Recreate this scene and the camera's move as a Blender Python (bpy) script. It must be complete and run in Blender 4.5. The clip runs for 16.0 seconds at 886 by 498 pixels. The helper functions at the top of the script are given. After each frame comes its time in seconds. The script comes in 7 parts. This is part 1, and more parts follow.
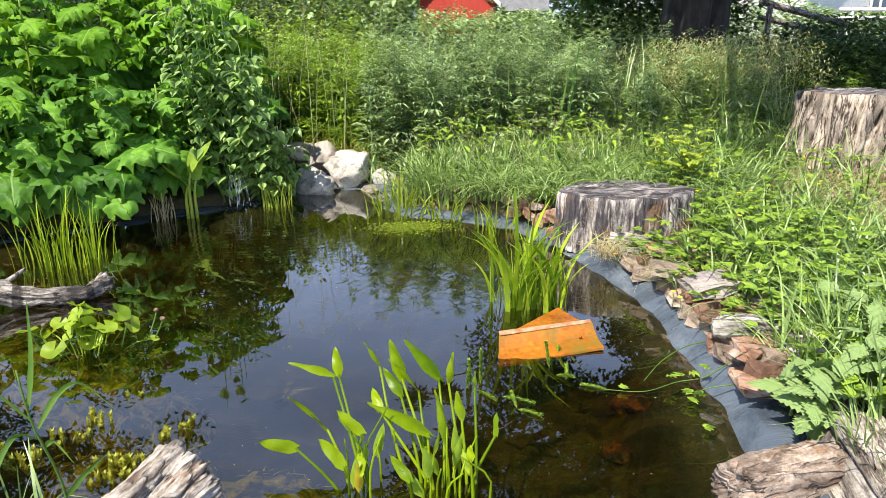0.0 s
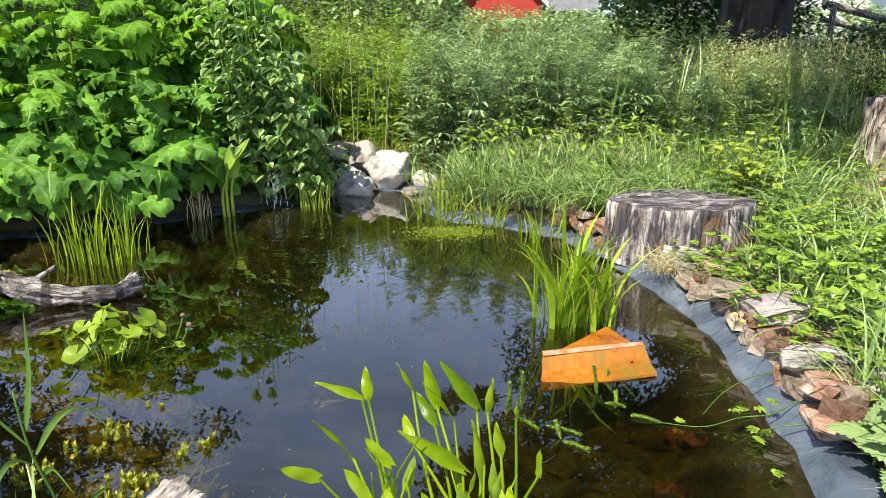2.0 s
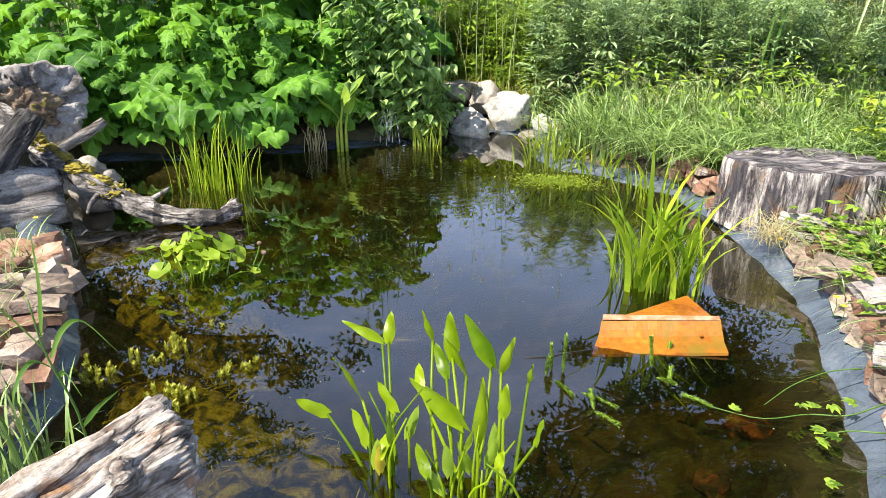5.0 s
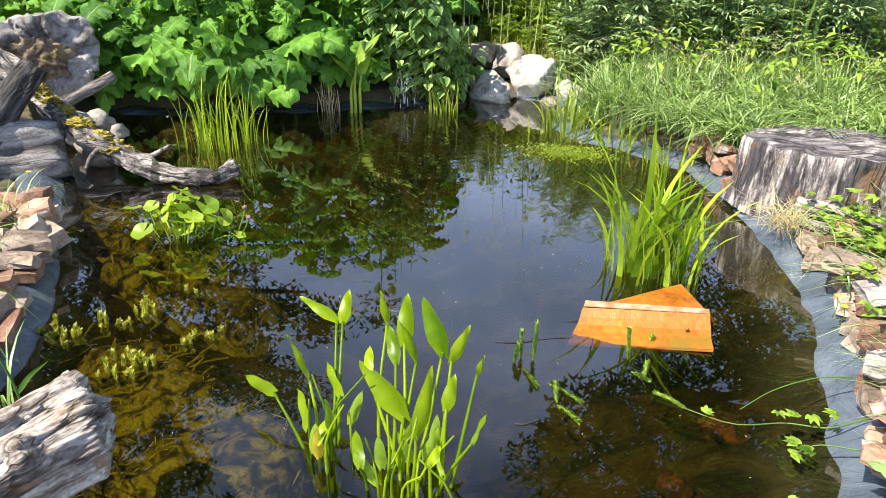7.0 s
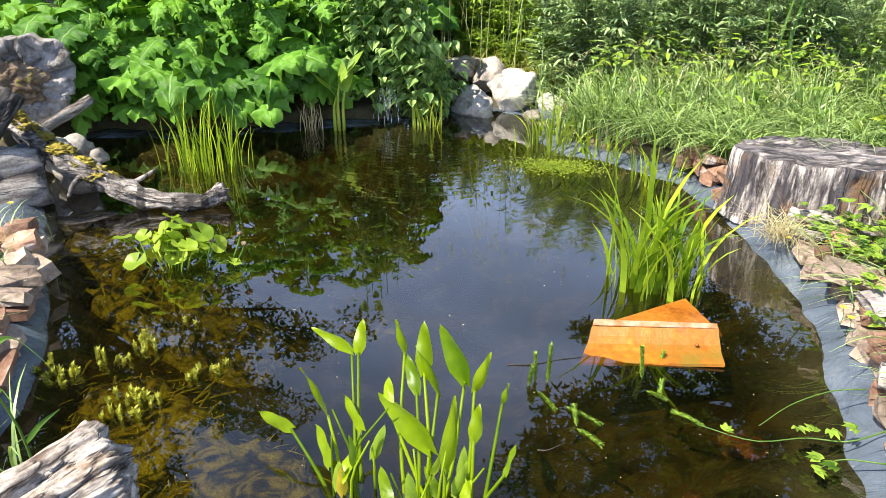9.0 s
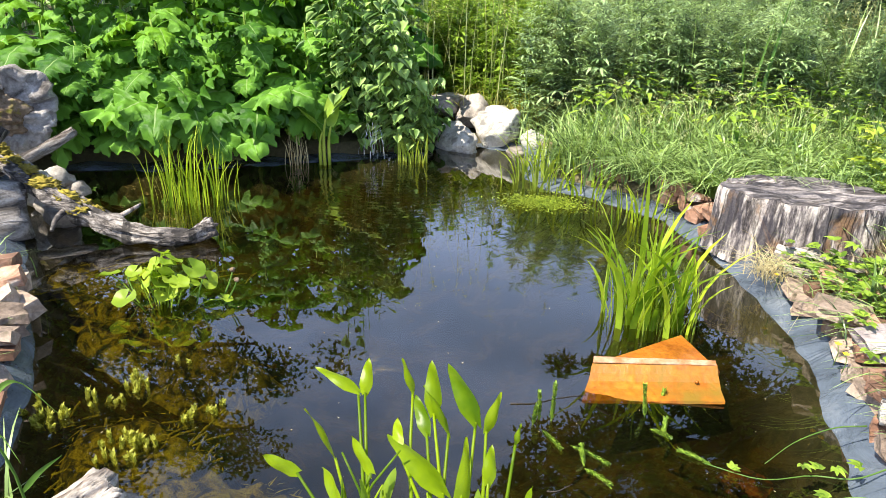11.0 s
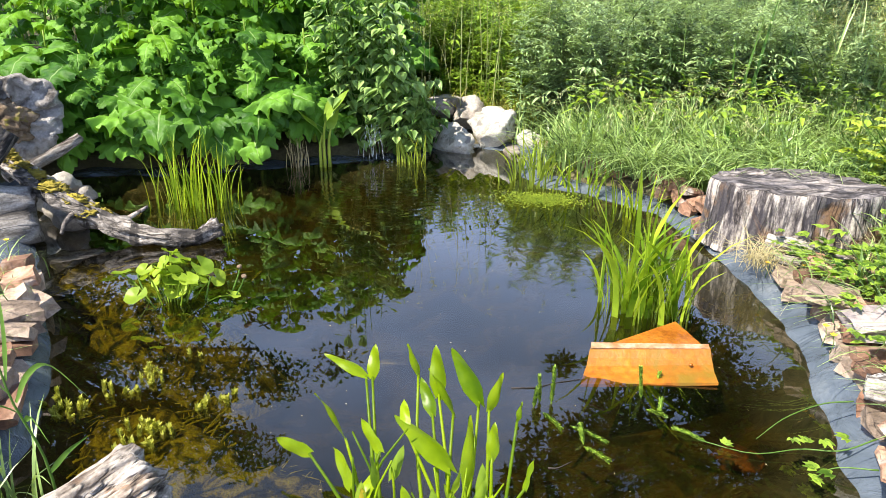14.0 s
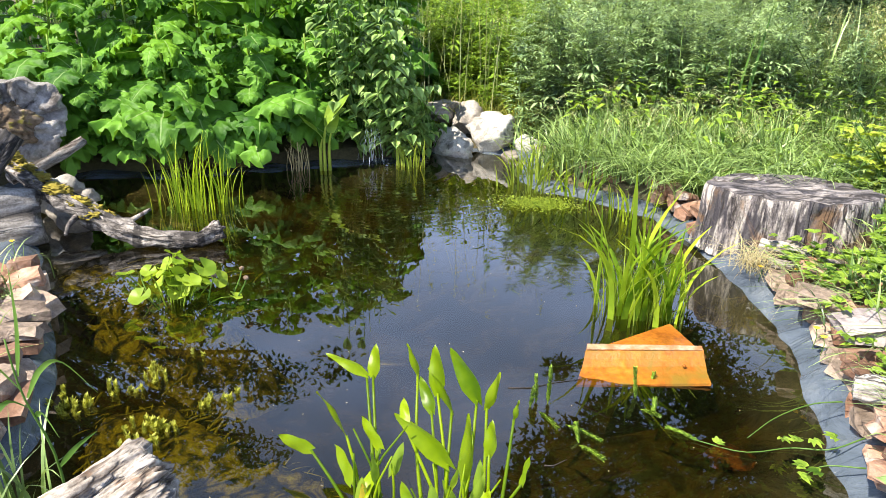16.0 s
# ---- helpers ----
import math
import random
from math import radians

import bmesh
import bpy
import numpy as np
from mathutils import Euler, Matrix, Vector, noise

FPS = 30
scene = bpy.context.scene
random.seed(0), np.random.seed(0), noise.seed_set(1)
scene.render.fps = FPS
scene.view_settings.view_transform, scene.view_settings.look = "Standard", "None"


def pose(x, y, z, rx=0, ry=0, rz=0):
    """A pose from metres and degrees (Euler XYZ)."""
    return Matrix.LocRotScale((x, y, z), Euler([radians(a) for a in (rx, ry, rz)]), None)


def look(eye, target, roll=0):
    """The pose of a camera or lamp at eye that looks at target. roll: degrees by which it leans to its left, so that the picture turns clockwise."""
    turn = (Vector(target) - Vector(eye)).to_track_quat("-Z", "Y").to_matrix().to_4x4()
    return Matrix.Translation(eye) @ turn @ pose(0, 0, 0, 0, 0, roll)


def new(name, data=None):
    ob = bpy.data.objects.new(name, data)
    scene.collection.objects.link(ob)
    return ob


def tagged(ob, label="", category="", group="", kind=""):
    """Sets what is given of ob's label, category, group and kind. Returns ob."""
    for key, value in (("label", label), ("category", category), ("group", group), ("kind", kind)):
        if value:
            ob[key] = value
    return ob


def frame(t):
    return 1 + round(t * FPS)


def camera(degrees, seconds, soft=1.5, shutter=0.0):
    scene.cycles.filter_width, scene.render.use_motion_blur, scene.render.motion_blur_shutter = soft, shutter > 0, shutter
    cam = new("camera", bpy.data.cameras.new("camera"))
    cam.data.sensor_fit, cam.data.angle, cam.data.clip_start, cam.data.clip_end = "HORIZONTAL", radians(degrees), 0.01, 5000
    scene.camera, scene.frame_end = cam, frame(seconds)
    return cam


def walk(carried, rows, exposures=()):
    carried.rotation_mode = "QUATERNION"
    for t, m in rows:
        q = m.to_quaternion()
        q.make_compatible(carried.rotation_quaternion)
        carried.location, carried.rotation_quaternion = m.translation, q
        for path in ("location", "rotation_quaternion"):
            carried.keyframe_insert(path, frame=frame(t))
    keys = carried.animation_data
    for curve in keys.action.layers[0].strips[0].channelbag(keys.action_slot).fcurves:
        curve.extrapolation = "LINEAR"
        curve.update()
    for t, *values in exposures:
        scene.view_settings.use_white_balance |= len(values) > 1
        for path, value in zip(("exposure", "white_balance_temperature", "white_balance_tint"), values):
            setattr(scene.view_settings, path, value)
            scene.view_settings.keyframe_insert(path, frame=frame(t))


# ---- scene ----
cam = camera(66.2, 16.0, soft=0.4)
PATH = [
    (0, (-0.047, -0.711, 1.371), (0.22, 1.167, 0.739), -0.2),
    (0.5, (-0.042, -0.704, 1.371), (0.17, 1.183, 0.744), 0.2),
    (1, (-0.041, -0.649, 1.362), (0.122, 1.244, 0.738), 0.0),
    (1.5, (-0.036, -0.555, 1.349), (0.116, 1.342, 0.734), 1.3),
    (2, (-0.029, -0.506, 1.352), (0.123, 1.385, 0.719), 0.4),
    (2.5, (0.044, -0.479, 1.342), (0.128, 1.407, 0.681), 0.8),
    (3, (0.153, -0.461, 1.338), (0.076, 1.42, 0.662), 1.1),
    (3.5, (0.248, -0.459, 1.327), (0.052, 1.409, 0.639), 0.5),
    (4, (0.327, -0.462, 1.332), (0.047, 1.382, 0.61), 0.3),
    (4.5, (0.349, -0.465, 1.345), (0.035, 1.356, 0.578), -0.5),
    (4.7, (0.349, -0.444, 1.34), (0.049, 1.375, 0.564), -0.2),
    (6.8, (0.58, -0.237, 1.347), (0.165, 1.5, 0.446), 1.1),
    (7, (0.584, -0.228, 1.351), (0.162, 1.508, 0.452), 0.8),
    (7.5, (0.574, -0.215, 1.357), (0.162, 1.52, 0.451), 0.8),
    (8, (0.539, -0.207, 1.359), (0.158, 1.529, 0.443), 1.0),
    (8.5, (0.489, -0.202, 1.371), (0.134, 1.544, 0.464), 0.8),
    (9, (0.444, -0.21, 1.382), (0.105, 1.557, 0.508), 0.3),
    (9.2, (0.418, -0.209, 1.389), (0.098, 1.566, 0.525), 0.4),
    (11.5, (0.328, -0.223, 1.395), (0.068, 1.604, 0.625), 1.6),
    (12, (0.323, -0.233, 1.398), (0.045, 1.594, 0.634), 1.9),
    (12.5, (0.321, -0.251, 1.398), (0.045, 1.577, 0.633), 1.1),
    (13, (0.318, -0.272, 1.388), (0.063, 1.554, 0.613), 0.8),
    (13.5, (0.33, -0.289, 1.373), (0.091, 1.533, 0.584), 0.7),
    (14, (0.337, -0.32, 1.385), (0.081, 1.507, 0.613), 0.6),
    (14.5, (0.34, -0.345, 1.394), (0.083, 1.48, 0.616), 0.2),
    (15, (0.344, -0.351, 1.393), (0.083, 1.474, 0.618), 0.3),
    (15.5, (0.343, -0.361, 1.399), (0.086, 1.463, 0.619), 0.6),
    (16, (0.34, -0.37, 1.4), (0.089, 1.462, 0.639), 0.9),
]
walk(cam, [(t, look(eye, target, roll)) for t, eye, target, roll in PATH], [(0.0, 0.90), (2.5, 0.92), (4.5, 1.10), (7.0, 1.22), (16.0, 1.22)])

# ---- world, sun ----
SUN_AZ, SUN_EL = radians(226), radians(58)   # the sun's bearing from +y clockwise, and its height
world = bpy.data.worlds.new("sky")
scene.world = world
world.use_nodes = True
wn = world.node_tree.nodes
sky = wn.new("ShaderNodeTexSky")
sky.sky_type = "NISHITA"
sky.sun_disc = False
sky.sun_elevation = SUN_EL
sky.sun_rotation = SUN_AZ
sky.air_density, sky.dust_density, sky.ozone_density = 1.2, 0.6, 3.0
wn["Background"].inputs["Strength"].default_value = 0.070
wl = world.node_tree.links
wtc = wn.new("ShaderNodeTexCoord")
wmp = wn.new("ShaderNodeMapping")
wmp.inputs["Scale"].default_value = (1.0, 1.0, 2.2)
wno = wn.new("ShaderNodeTexNoise")
wno.inputs["Scale"].default_value, wno.inputs["Detail"].default_value, wno.inputs["Roughness"].default_value = 2.2, 5, 0.55
wrp = wn.new("ShaderNodeValToRGB")
wrp.color_ramp.elements[0].position, wrp.color_ramp.elements[1].position = 0.47, 0.76
wrp.color_ramp.elements[1].color = (0.55, 0.55, 0.55, 1)
wmx = wn.new("ShaderNodeMix")
wmx.data_type = "RGBA"
wmx.inputs[7].default_value = (7.7, 9.8, 15.2, 1)      # thin white cloud
wl.new(wtc.outputs["Generated"], wmp.inputs["Vector"])
wl.new(wmp.outputs[0], wno.inputs["Vector"])
wl.new(wno.outputs["Fac"], wrp.inputs[0])
wsp = wn.new("ShaderNodeSeparateXYZ")
wl.new(wtc.outputs["Generated"], wsp.inputs[0])
whz = wn.new("ShaderNodeMapRange")                    # the cloud thickens towards the horizon
whz.inputs["From Min"].default_value, whz.inputs["From Max"].default_value = 0.25, 0.75
whz.inputs["To Min"].default_value, whz.inputs["To Max"].default_value = 0.75, 0.0
wl.new(wsp.outputs["Z"], whz.inputs["Value"])
wad = wn.new("ShaderNodeMath")
wad.operation, wad.use_clamp = "ADD", True
wl.new(wrp.outputs[0], wad.inputs[0])
wl.new(whz.outputs[0], wad.inputs[1])
wl.new(wad.outputs[0], wmx.inputs[0])
wl.new(sky.outputs[0], wmx.inputs[6])
wl.new(wmx.outputs[2], wn["Background"].inputs["Color"])

sun = new("sun", bpy.data.lights.new("sun", "SUN"))
sun.data.energy = 5.0
sun.data.angle = radians(0.55)
sun.data.color = (1.0, 0.93, 0.80)
sun_from = Vector((math.sin(SUN_AZ) * math.cos(SUN_EL), math.cos(SUN_AZ) * math.cos(SUN_EL), math.sin(SUN_EL)))
sun.matrix_world = look(sun_from * 30, (0, 0, 0))

rng = np.random.default_rng(11)


# ---- materials ----
def node_mat(name):
    m = bpy.data.materials.new(name)
    m.use_nodes = True
    return m, m.node_tree.nodes, m.node_tree.links, m.node_tree.nodes["Principled BSDF"]


def ramp_node(n, stops):
    r = n.new("ShaderNodeValToRGB")
    els = r.color_ramp.elements
    while len(els) < len(stops):
        els.new(0.5)
    for e, (p, c) in zip(els, stops):
        e.position, e.color = p, (*c, 1)
    return r


def noise_node(n, l, vec, scale, detail=4, rough=0.6, dist=0.0):
    t = n.new("ShaderNodeTexNoise")
    t.inputs["Scale"].default_value = scale
    t.inputs["Detail"].default_value = detail
    t.inputs["Roughness"].default_value = rough
    t.inputs["Distortion"].default_value = dist
    l.new(vec, t.inputs["Vector"])
    return t


def mix_col(n, l, fac, a, b, mode="MIX"):
    m = n.new("ShaderNodeMix")
    m.data_type, m.blend_type = "RGBA", mode
    for sock, v in ((m.inputs[0], fac), (m.inputs[6], a), (m.inputs[7], b)):
        if isinstance(v, (int, float)):
            sock.default_value = v
        elif isinstance(v, tuple):
            sock.default_value = (*v, 1)
        else:
            l.new(v, sock)
    return m.outputs[2]


def surface(name, stops, scale=8, stretch=(1, 1, 1), rough=0.8, bump=0.4, fine=60, tint=0.25, speck=None, dist=0.3, bump_dist=0.01):
    """Two scales of noise through a ramp, a random tint for each object, and relief."""
    m, n, l, b = node_mat(name)
    tc = n.new("ShaderNodeTexCoord")
    mp = n.new("ShaderNodeMapping")
    mp.inputs["Scale"].default_value = stretch
    info = n.new("ShaderNodeObjectInfo")
    l.new(tc.outputs["Object"], mp.inputs["Vector"])
    vm = n.new("ShaderNodeVectorMath")
    l.new(mp.outputs[0], vm.inputs[0])
    l.new(info.outputs["Random"], vm.inputs[1])
    big = noise_node(n, l, vm.outputs[0], scale, 5, 0.62, dist)
    small = noise_node(n, l, vm.outputs[0], fine, 4, 0.7)
    r = ramp_node(n, stops)
    l.new(big.outputs["Fac"], r.inputs[0])
    f = ramp_node(n, [(0.3, (0.55, 0.55, 0.55)), (0.7, (1.25, 1.25, 1.25))])
    l.new(small.outputs["Fac"], f.inputs[0])
    c = mix_col(n, l, 0.75, r.outputs[0], f.outputs[0], "MULTIPLY")
    tr = ramp_node(n, [(0.0, (1 - tint,) * 3), (1.0, (1 + tint,) * 3)])
    l.new(info.outputs["Random"], tr.inputs[0])
    c = mix_col(n, l, 1.0, c, tr.outputs[0], "MULTIPLY")
    if speck:
        col, sc, lo, hi = speck
        sp = noise_node(n, l, tc.outputs["Object"], sc, 3, 0.55, 0.4)
        sr = ramp_node(n, [(lo, (0, 0, 0)), (hi, (1, 1, 1))])
        l.new(sp.outputs["Fac"], sr.inputs[0])
        c = mix_col(n, l, sr.outputs[0], c, col)
    l.new(c, b.inputs["Base Color"])
    b.inputs["Roughness"].default_value = rough
    ad = n.new("ShaderNodeMath")
    ad.operation = "ADD"
    l.new(big.outputs["Fac"], ad.inputs[0])
    l.new(small.outputs["Fac"], ad.inputs[1])
    bp = n.new("ShaderNodeBump")
    bp.inputs["Strength"].default_value = bump
    bp.inputs["Distance"].default_value = bump_dist
    l.new(ad.outputs[0], bp.inputs["Height"])
    l.new(bp.outputs[0], b.inputs["Normal"])
    return m


def leafy(name, dark, light, rough=0.45, through_light=0.35, island=True, vein=0.0, patch=None, scale=9.0, spec=0.5):
    """Green leaf: gloss above, light coming through, colour that varies leaf by leaf and within the leaf."""
    m, n, l, b = node_mat(name)
    out = n["Material Output"]
    if island:
        rnd = n.new("ShaderNodeNewGeometry").outputs["Random Per Island"]
    else:
        rnd = n.new("ShaderNodeObjectInfo").outputs["Random"]
    tc = n.new("ShaderNodeTexCoord")
    no = noise_node(n, l, tc.outputs["Object"], scale, 3, 0.6)
    ad = n.new("ShaderNodeMath")
    ad.operation = "MULTIPLY_ADD"
    l.new(no.outputs["Fac"], ad.inputs[0])
    ad.inputs[1].default_value = 0.8
    sc = n.new("ShaderNodeMath")
    sc.operation = "MULTIPLY_ADD"
    l.new(rnd, sc.inputs[0])
    sc.inputs[1].default_value, sc.inputs[2].default_value = 0.75, -0.28
    l.new(sc.outputs[0], ad.inputs[2])
    stops = [(0.05, dark), (0.75, light)]
    if patch:
        stops += [(0.97, light), (1.0, patch)]
    r = ramp_node(n, stops)
    l.new(ad.outputs[0], r.inputs[0])
    col = r.outputs[0]
    if vein:
        uv = n.new("ShaderNodeUVMap")
        w = n.new("ShaderNodeTexWave")
        w.bands_direction = "X"
        w.inputs["Scale"].default_value = vein
        w.inputs["Distortion"].default_value = 1.2
        l.new(uv.outputs[0], w.inputs["Vector"])
        wr = ramp_node(n, [(0.0, (0.93, 0.94, 0.92)), (0.8, (1, 1, 1)), (1.0, (1.12, 1.10, 1.12))])
        l.new(w.outputs["Fac"], wr.inputs[0])
        col = mix_col(n, l, 1.0, col, wr.outputs[0], "MULTIPLY")
        sp = n.new("ShaderNodeSeparateXYZ")
        l.new(uv.outputs[0], sp.inputs[0])
        rib = ramp_node(n, [(0.015, (0.8, 0.8, 0.8)), (0.05, (0, 0, 0))])
        l.new(sp.outputs["Y"], rib.inputs[0])
        col = mix_col(n, l, rib.outputs[0], col, (0.26, 0.36, 0.14))
        bp = n.new("ShaderNodeBump")
        bp.inputs["Strength"].default_value, bp.inputs["Distance"].default_value = 0.6, 0.005
        crk = noise_node(n, l, tc.outputs["Object"], 45, 3, 0.6)
        sm = n.new("ShaderNodeMath")
        sm.operation = "MULTIPLY_ADD"
        l.new(crk.outputs["Fac"], sm.inputs[0])
        sm.inputs[1].default_value = 2.0
        l.new(w.outputs["Fac"], sm.inputs[2])
        l.new(sm.outputs[0], bp.inputs["Height"])
        l.new(bp.outputs[0], b.inputs["Normal"])
    l.new(col, b.inputs["Base Color"])
    b.inputs["Roughness"].default_value = rough
    b.inputs["Specular IOR Level"].default_value = spec
    tl = n.new("ShaderNodeBsdfTranslucent")
    l.new(mix_col(n, l, 1.0, col, (1.4, 1.35, 0.65), "MULTIPLY"), tl.inputs["Color"])
    mx = n.new("ShaderNodeMixShader")
    mx.inputs[0].default_value = through_light
    l.new(b.outputs[0], mx.inputs[1])
    l.new(tl.outputs[0], mx.inputs[2])
    l.new(mx.outputs[0], out.inputs["Surface"])
    return m


def plain(name, col, rough=0.6, metal=0.0):
    m, n, l, b = node_mat(name)
    b.inputs["Base Color"].default_value = (*col, 1)
    b.inputs["Roughness"].default_value, b.inputs["Metallic"].default_value = rough, metal
    return m


def water_mat():
    m, n, l, b = node_mat("pond_water")
    out = n["Material Output"]
    tr = n.new("ShaderNodeBsdfTransparent")
    tr.inputs["Color"].default_value = (0.51, 0.455, 0.24, 1)
    gl = n.new("ShaderNodeBsdfGlossy")
    gl.inputs["Roughness"].default_value = 0.004
    lw = n.new("ShaderNodeLayerWeight")
    lw.inputs["Blend"].default_value = 0.5
    pw = n.new("ShaderNodeMath")
    pw.operation = "POWER"
    pw.inputs[1].default_value = 2.9
    l.new(lw.outputs["Facing"], pw.inputs[0])
    fr = n.new("ShaderNodeMath")
    fr.operation = "MULTIPLY_ADD"
    fr.inputs[1].default_value, fr.inputs[2].default_value = 0.95, 0.070
    l.new(pw.outputs[0], fr.inputs[0])
    tc = n.new("ShaderNodeTexCoord")
    # a still pond: long faint swells, and small ripples round the little fountain
    a = noise_node(n, l, tc.outputs["Object"], 2.2, 2, 0.5)
    w = n.new("ShaderNodeTexWave")
    w.wave_type, w.rings_direction = "RINGS", "Z"
    w.inputs["Scale"].default_value, w.inputs["Distortion"].default_value, w.inputs["Detail Scale"].default_value = 4.2, 1.6, 2.0
    mp = n.new("ShaderNodeMapping")
    mp.inputs["Location"].default_value = (0.72, -4.45, 0)
    l.new(tc.outputs["Object"], mp.inputs["Vector"])
    l.new(mp.outputs[0], w.inputs["Vector"])
    ln = n.new("ShaderNodeVectorMath")
    ln.operation = "LENGTH"
    l.new(mp.outputs[0], ln.inputs[0])
    fall = n.new("ShaderNodeMapRange")
    fall.inputs["From Min"].default_value, fall.inputs["From Max"].default_value = 0.1, 1.5
    fall.inputs["To Min"].default_value, fall.inputs["To Max"].default_value = 1.0, 0.0
    l.new(ln.outputs["Value"], fall.inputs["Value"])
    ml = n.new("ShaderNodeMath")
    ml.operation = "MULTIPLY"
    l.new(w.outputs["Fac"], ml.inputs[0])
    l.new(fall.outputs[0], ml.inputs[1])
    b1 = n.new("ShaderNodeBump")
    b1.inputs["Strength"].default_value, b1.inputs["Distance"].default_value = 0.02, 0.02
    l.new(a.outputs["Fac"], b1.inputs["Height"])
    b2 = n.new("ShaderNodeBump")
    b2.inputs["Strength"].default_value, b2.inputs["Distance"].default_value = 0.10, 0.006
    l.new(ml.outputs[0], b2.inputs["Height"])
    l.new(b1.outputs[0], b2.inputs["Normal"])
    l.new(b2.outputs[0], gl.inputs["Normal"])
    silt = n.new("ShaderNodeBsdfDiffuse")
    silt.inputs["Color"].default_value = (0.060, 0.052, 0.032, 1)
    body = n.new("ShaderNodeMixShader")
    body.inputs[0].default_value = 0.010
    l.new(tr.outputs[0], body.inputs[1])
    l.new(silt.outputs[0], body.inputs[2])
    mx = n.new("ShaderNodeMixShader")
    l.new(fr.outputs[0], mx.inputs[0])
    l.new(body.outputs[0], mx.inputs[1])
    l.new(gl.outputs[0], mx.inputs[2])
    l.new(mx.outputs[0], out.inputs["Surface"])
    return m


def liner_mat():
    """Black rubber, dusty where dry, brown with algae below the water line."""
    m, n, l, b = node_mat("pond_liner")
    geo = n.new("ShaderNodeNewGeometry")
    sep = n.new("ShaderNodeSeparateXYZ")
    l.new(geo.outputs["Position"], sep.inputs[0])
    no = noise_node(n, l, geo.outputs["Position"], 5, 6, 0.65, 0.6)
    fi = noise_node(n, l, geo.outputs["Position"], 38, 4, 0.7)
    dry = ramp_node(n, [(0.3, (0.040, 0.052, 0.070)), (0.55, (0.095, 0.115, 0.145)), (0.75, (0.19, 0.205, 0.225))])
    l.new(no.outputs["Fac"], dry.inputs[0])
    wet = ramp_node(n, [(0.30, (0.006, 0.006, 0.003)), (0.45, (0.022, 0.019, 0.006)), (0.58, (0.062, 0.048, 0.012)), (0.75, (0.060, 0.052, 0.017))])
    l.new(no.outputs["Fac"], wet.inputs[0])
    wf = mix_col(n, l, 0.6, wet.outputs[0], fi.outputs["Color"], "MULTIPLY")
    rim = n.new("ShaderNodeMapRange")
    rim.inputs["From Min"].default_value, rim.inputs["From Max"].default_value = -0.13, 0.012
    l.new(sep.outputs["Z"], rim.inputs["Value"])
    c = mix_col(n, l, rim.outputs[0], wf, dry.outputs[0])
    l.new(c, b.inputs["Base Color"])
    b.inputs["Roughness"].default_value = 0.27
    bp = n.new("ShaderNodeBump")
    bp.inputs["Strength"].default_value, bp.inputs["Distance"].default_value = 0.9, 0.035
    l.new(no.outputs["Fac"], bp.inputs["Height"])
    l.new(bp.outputs[0], b.inputs["Normal"])
    return m


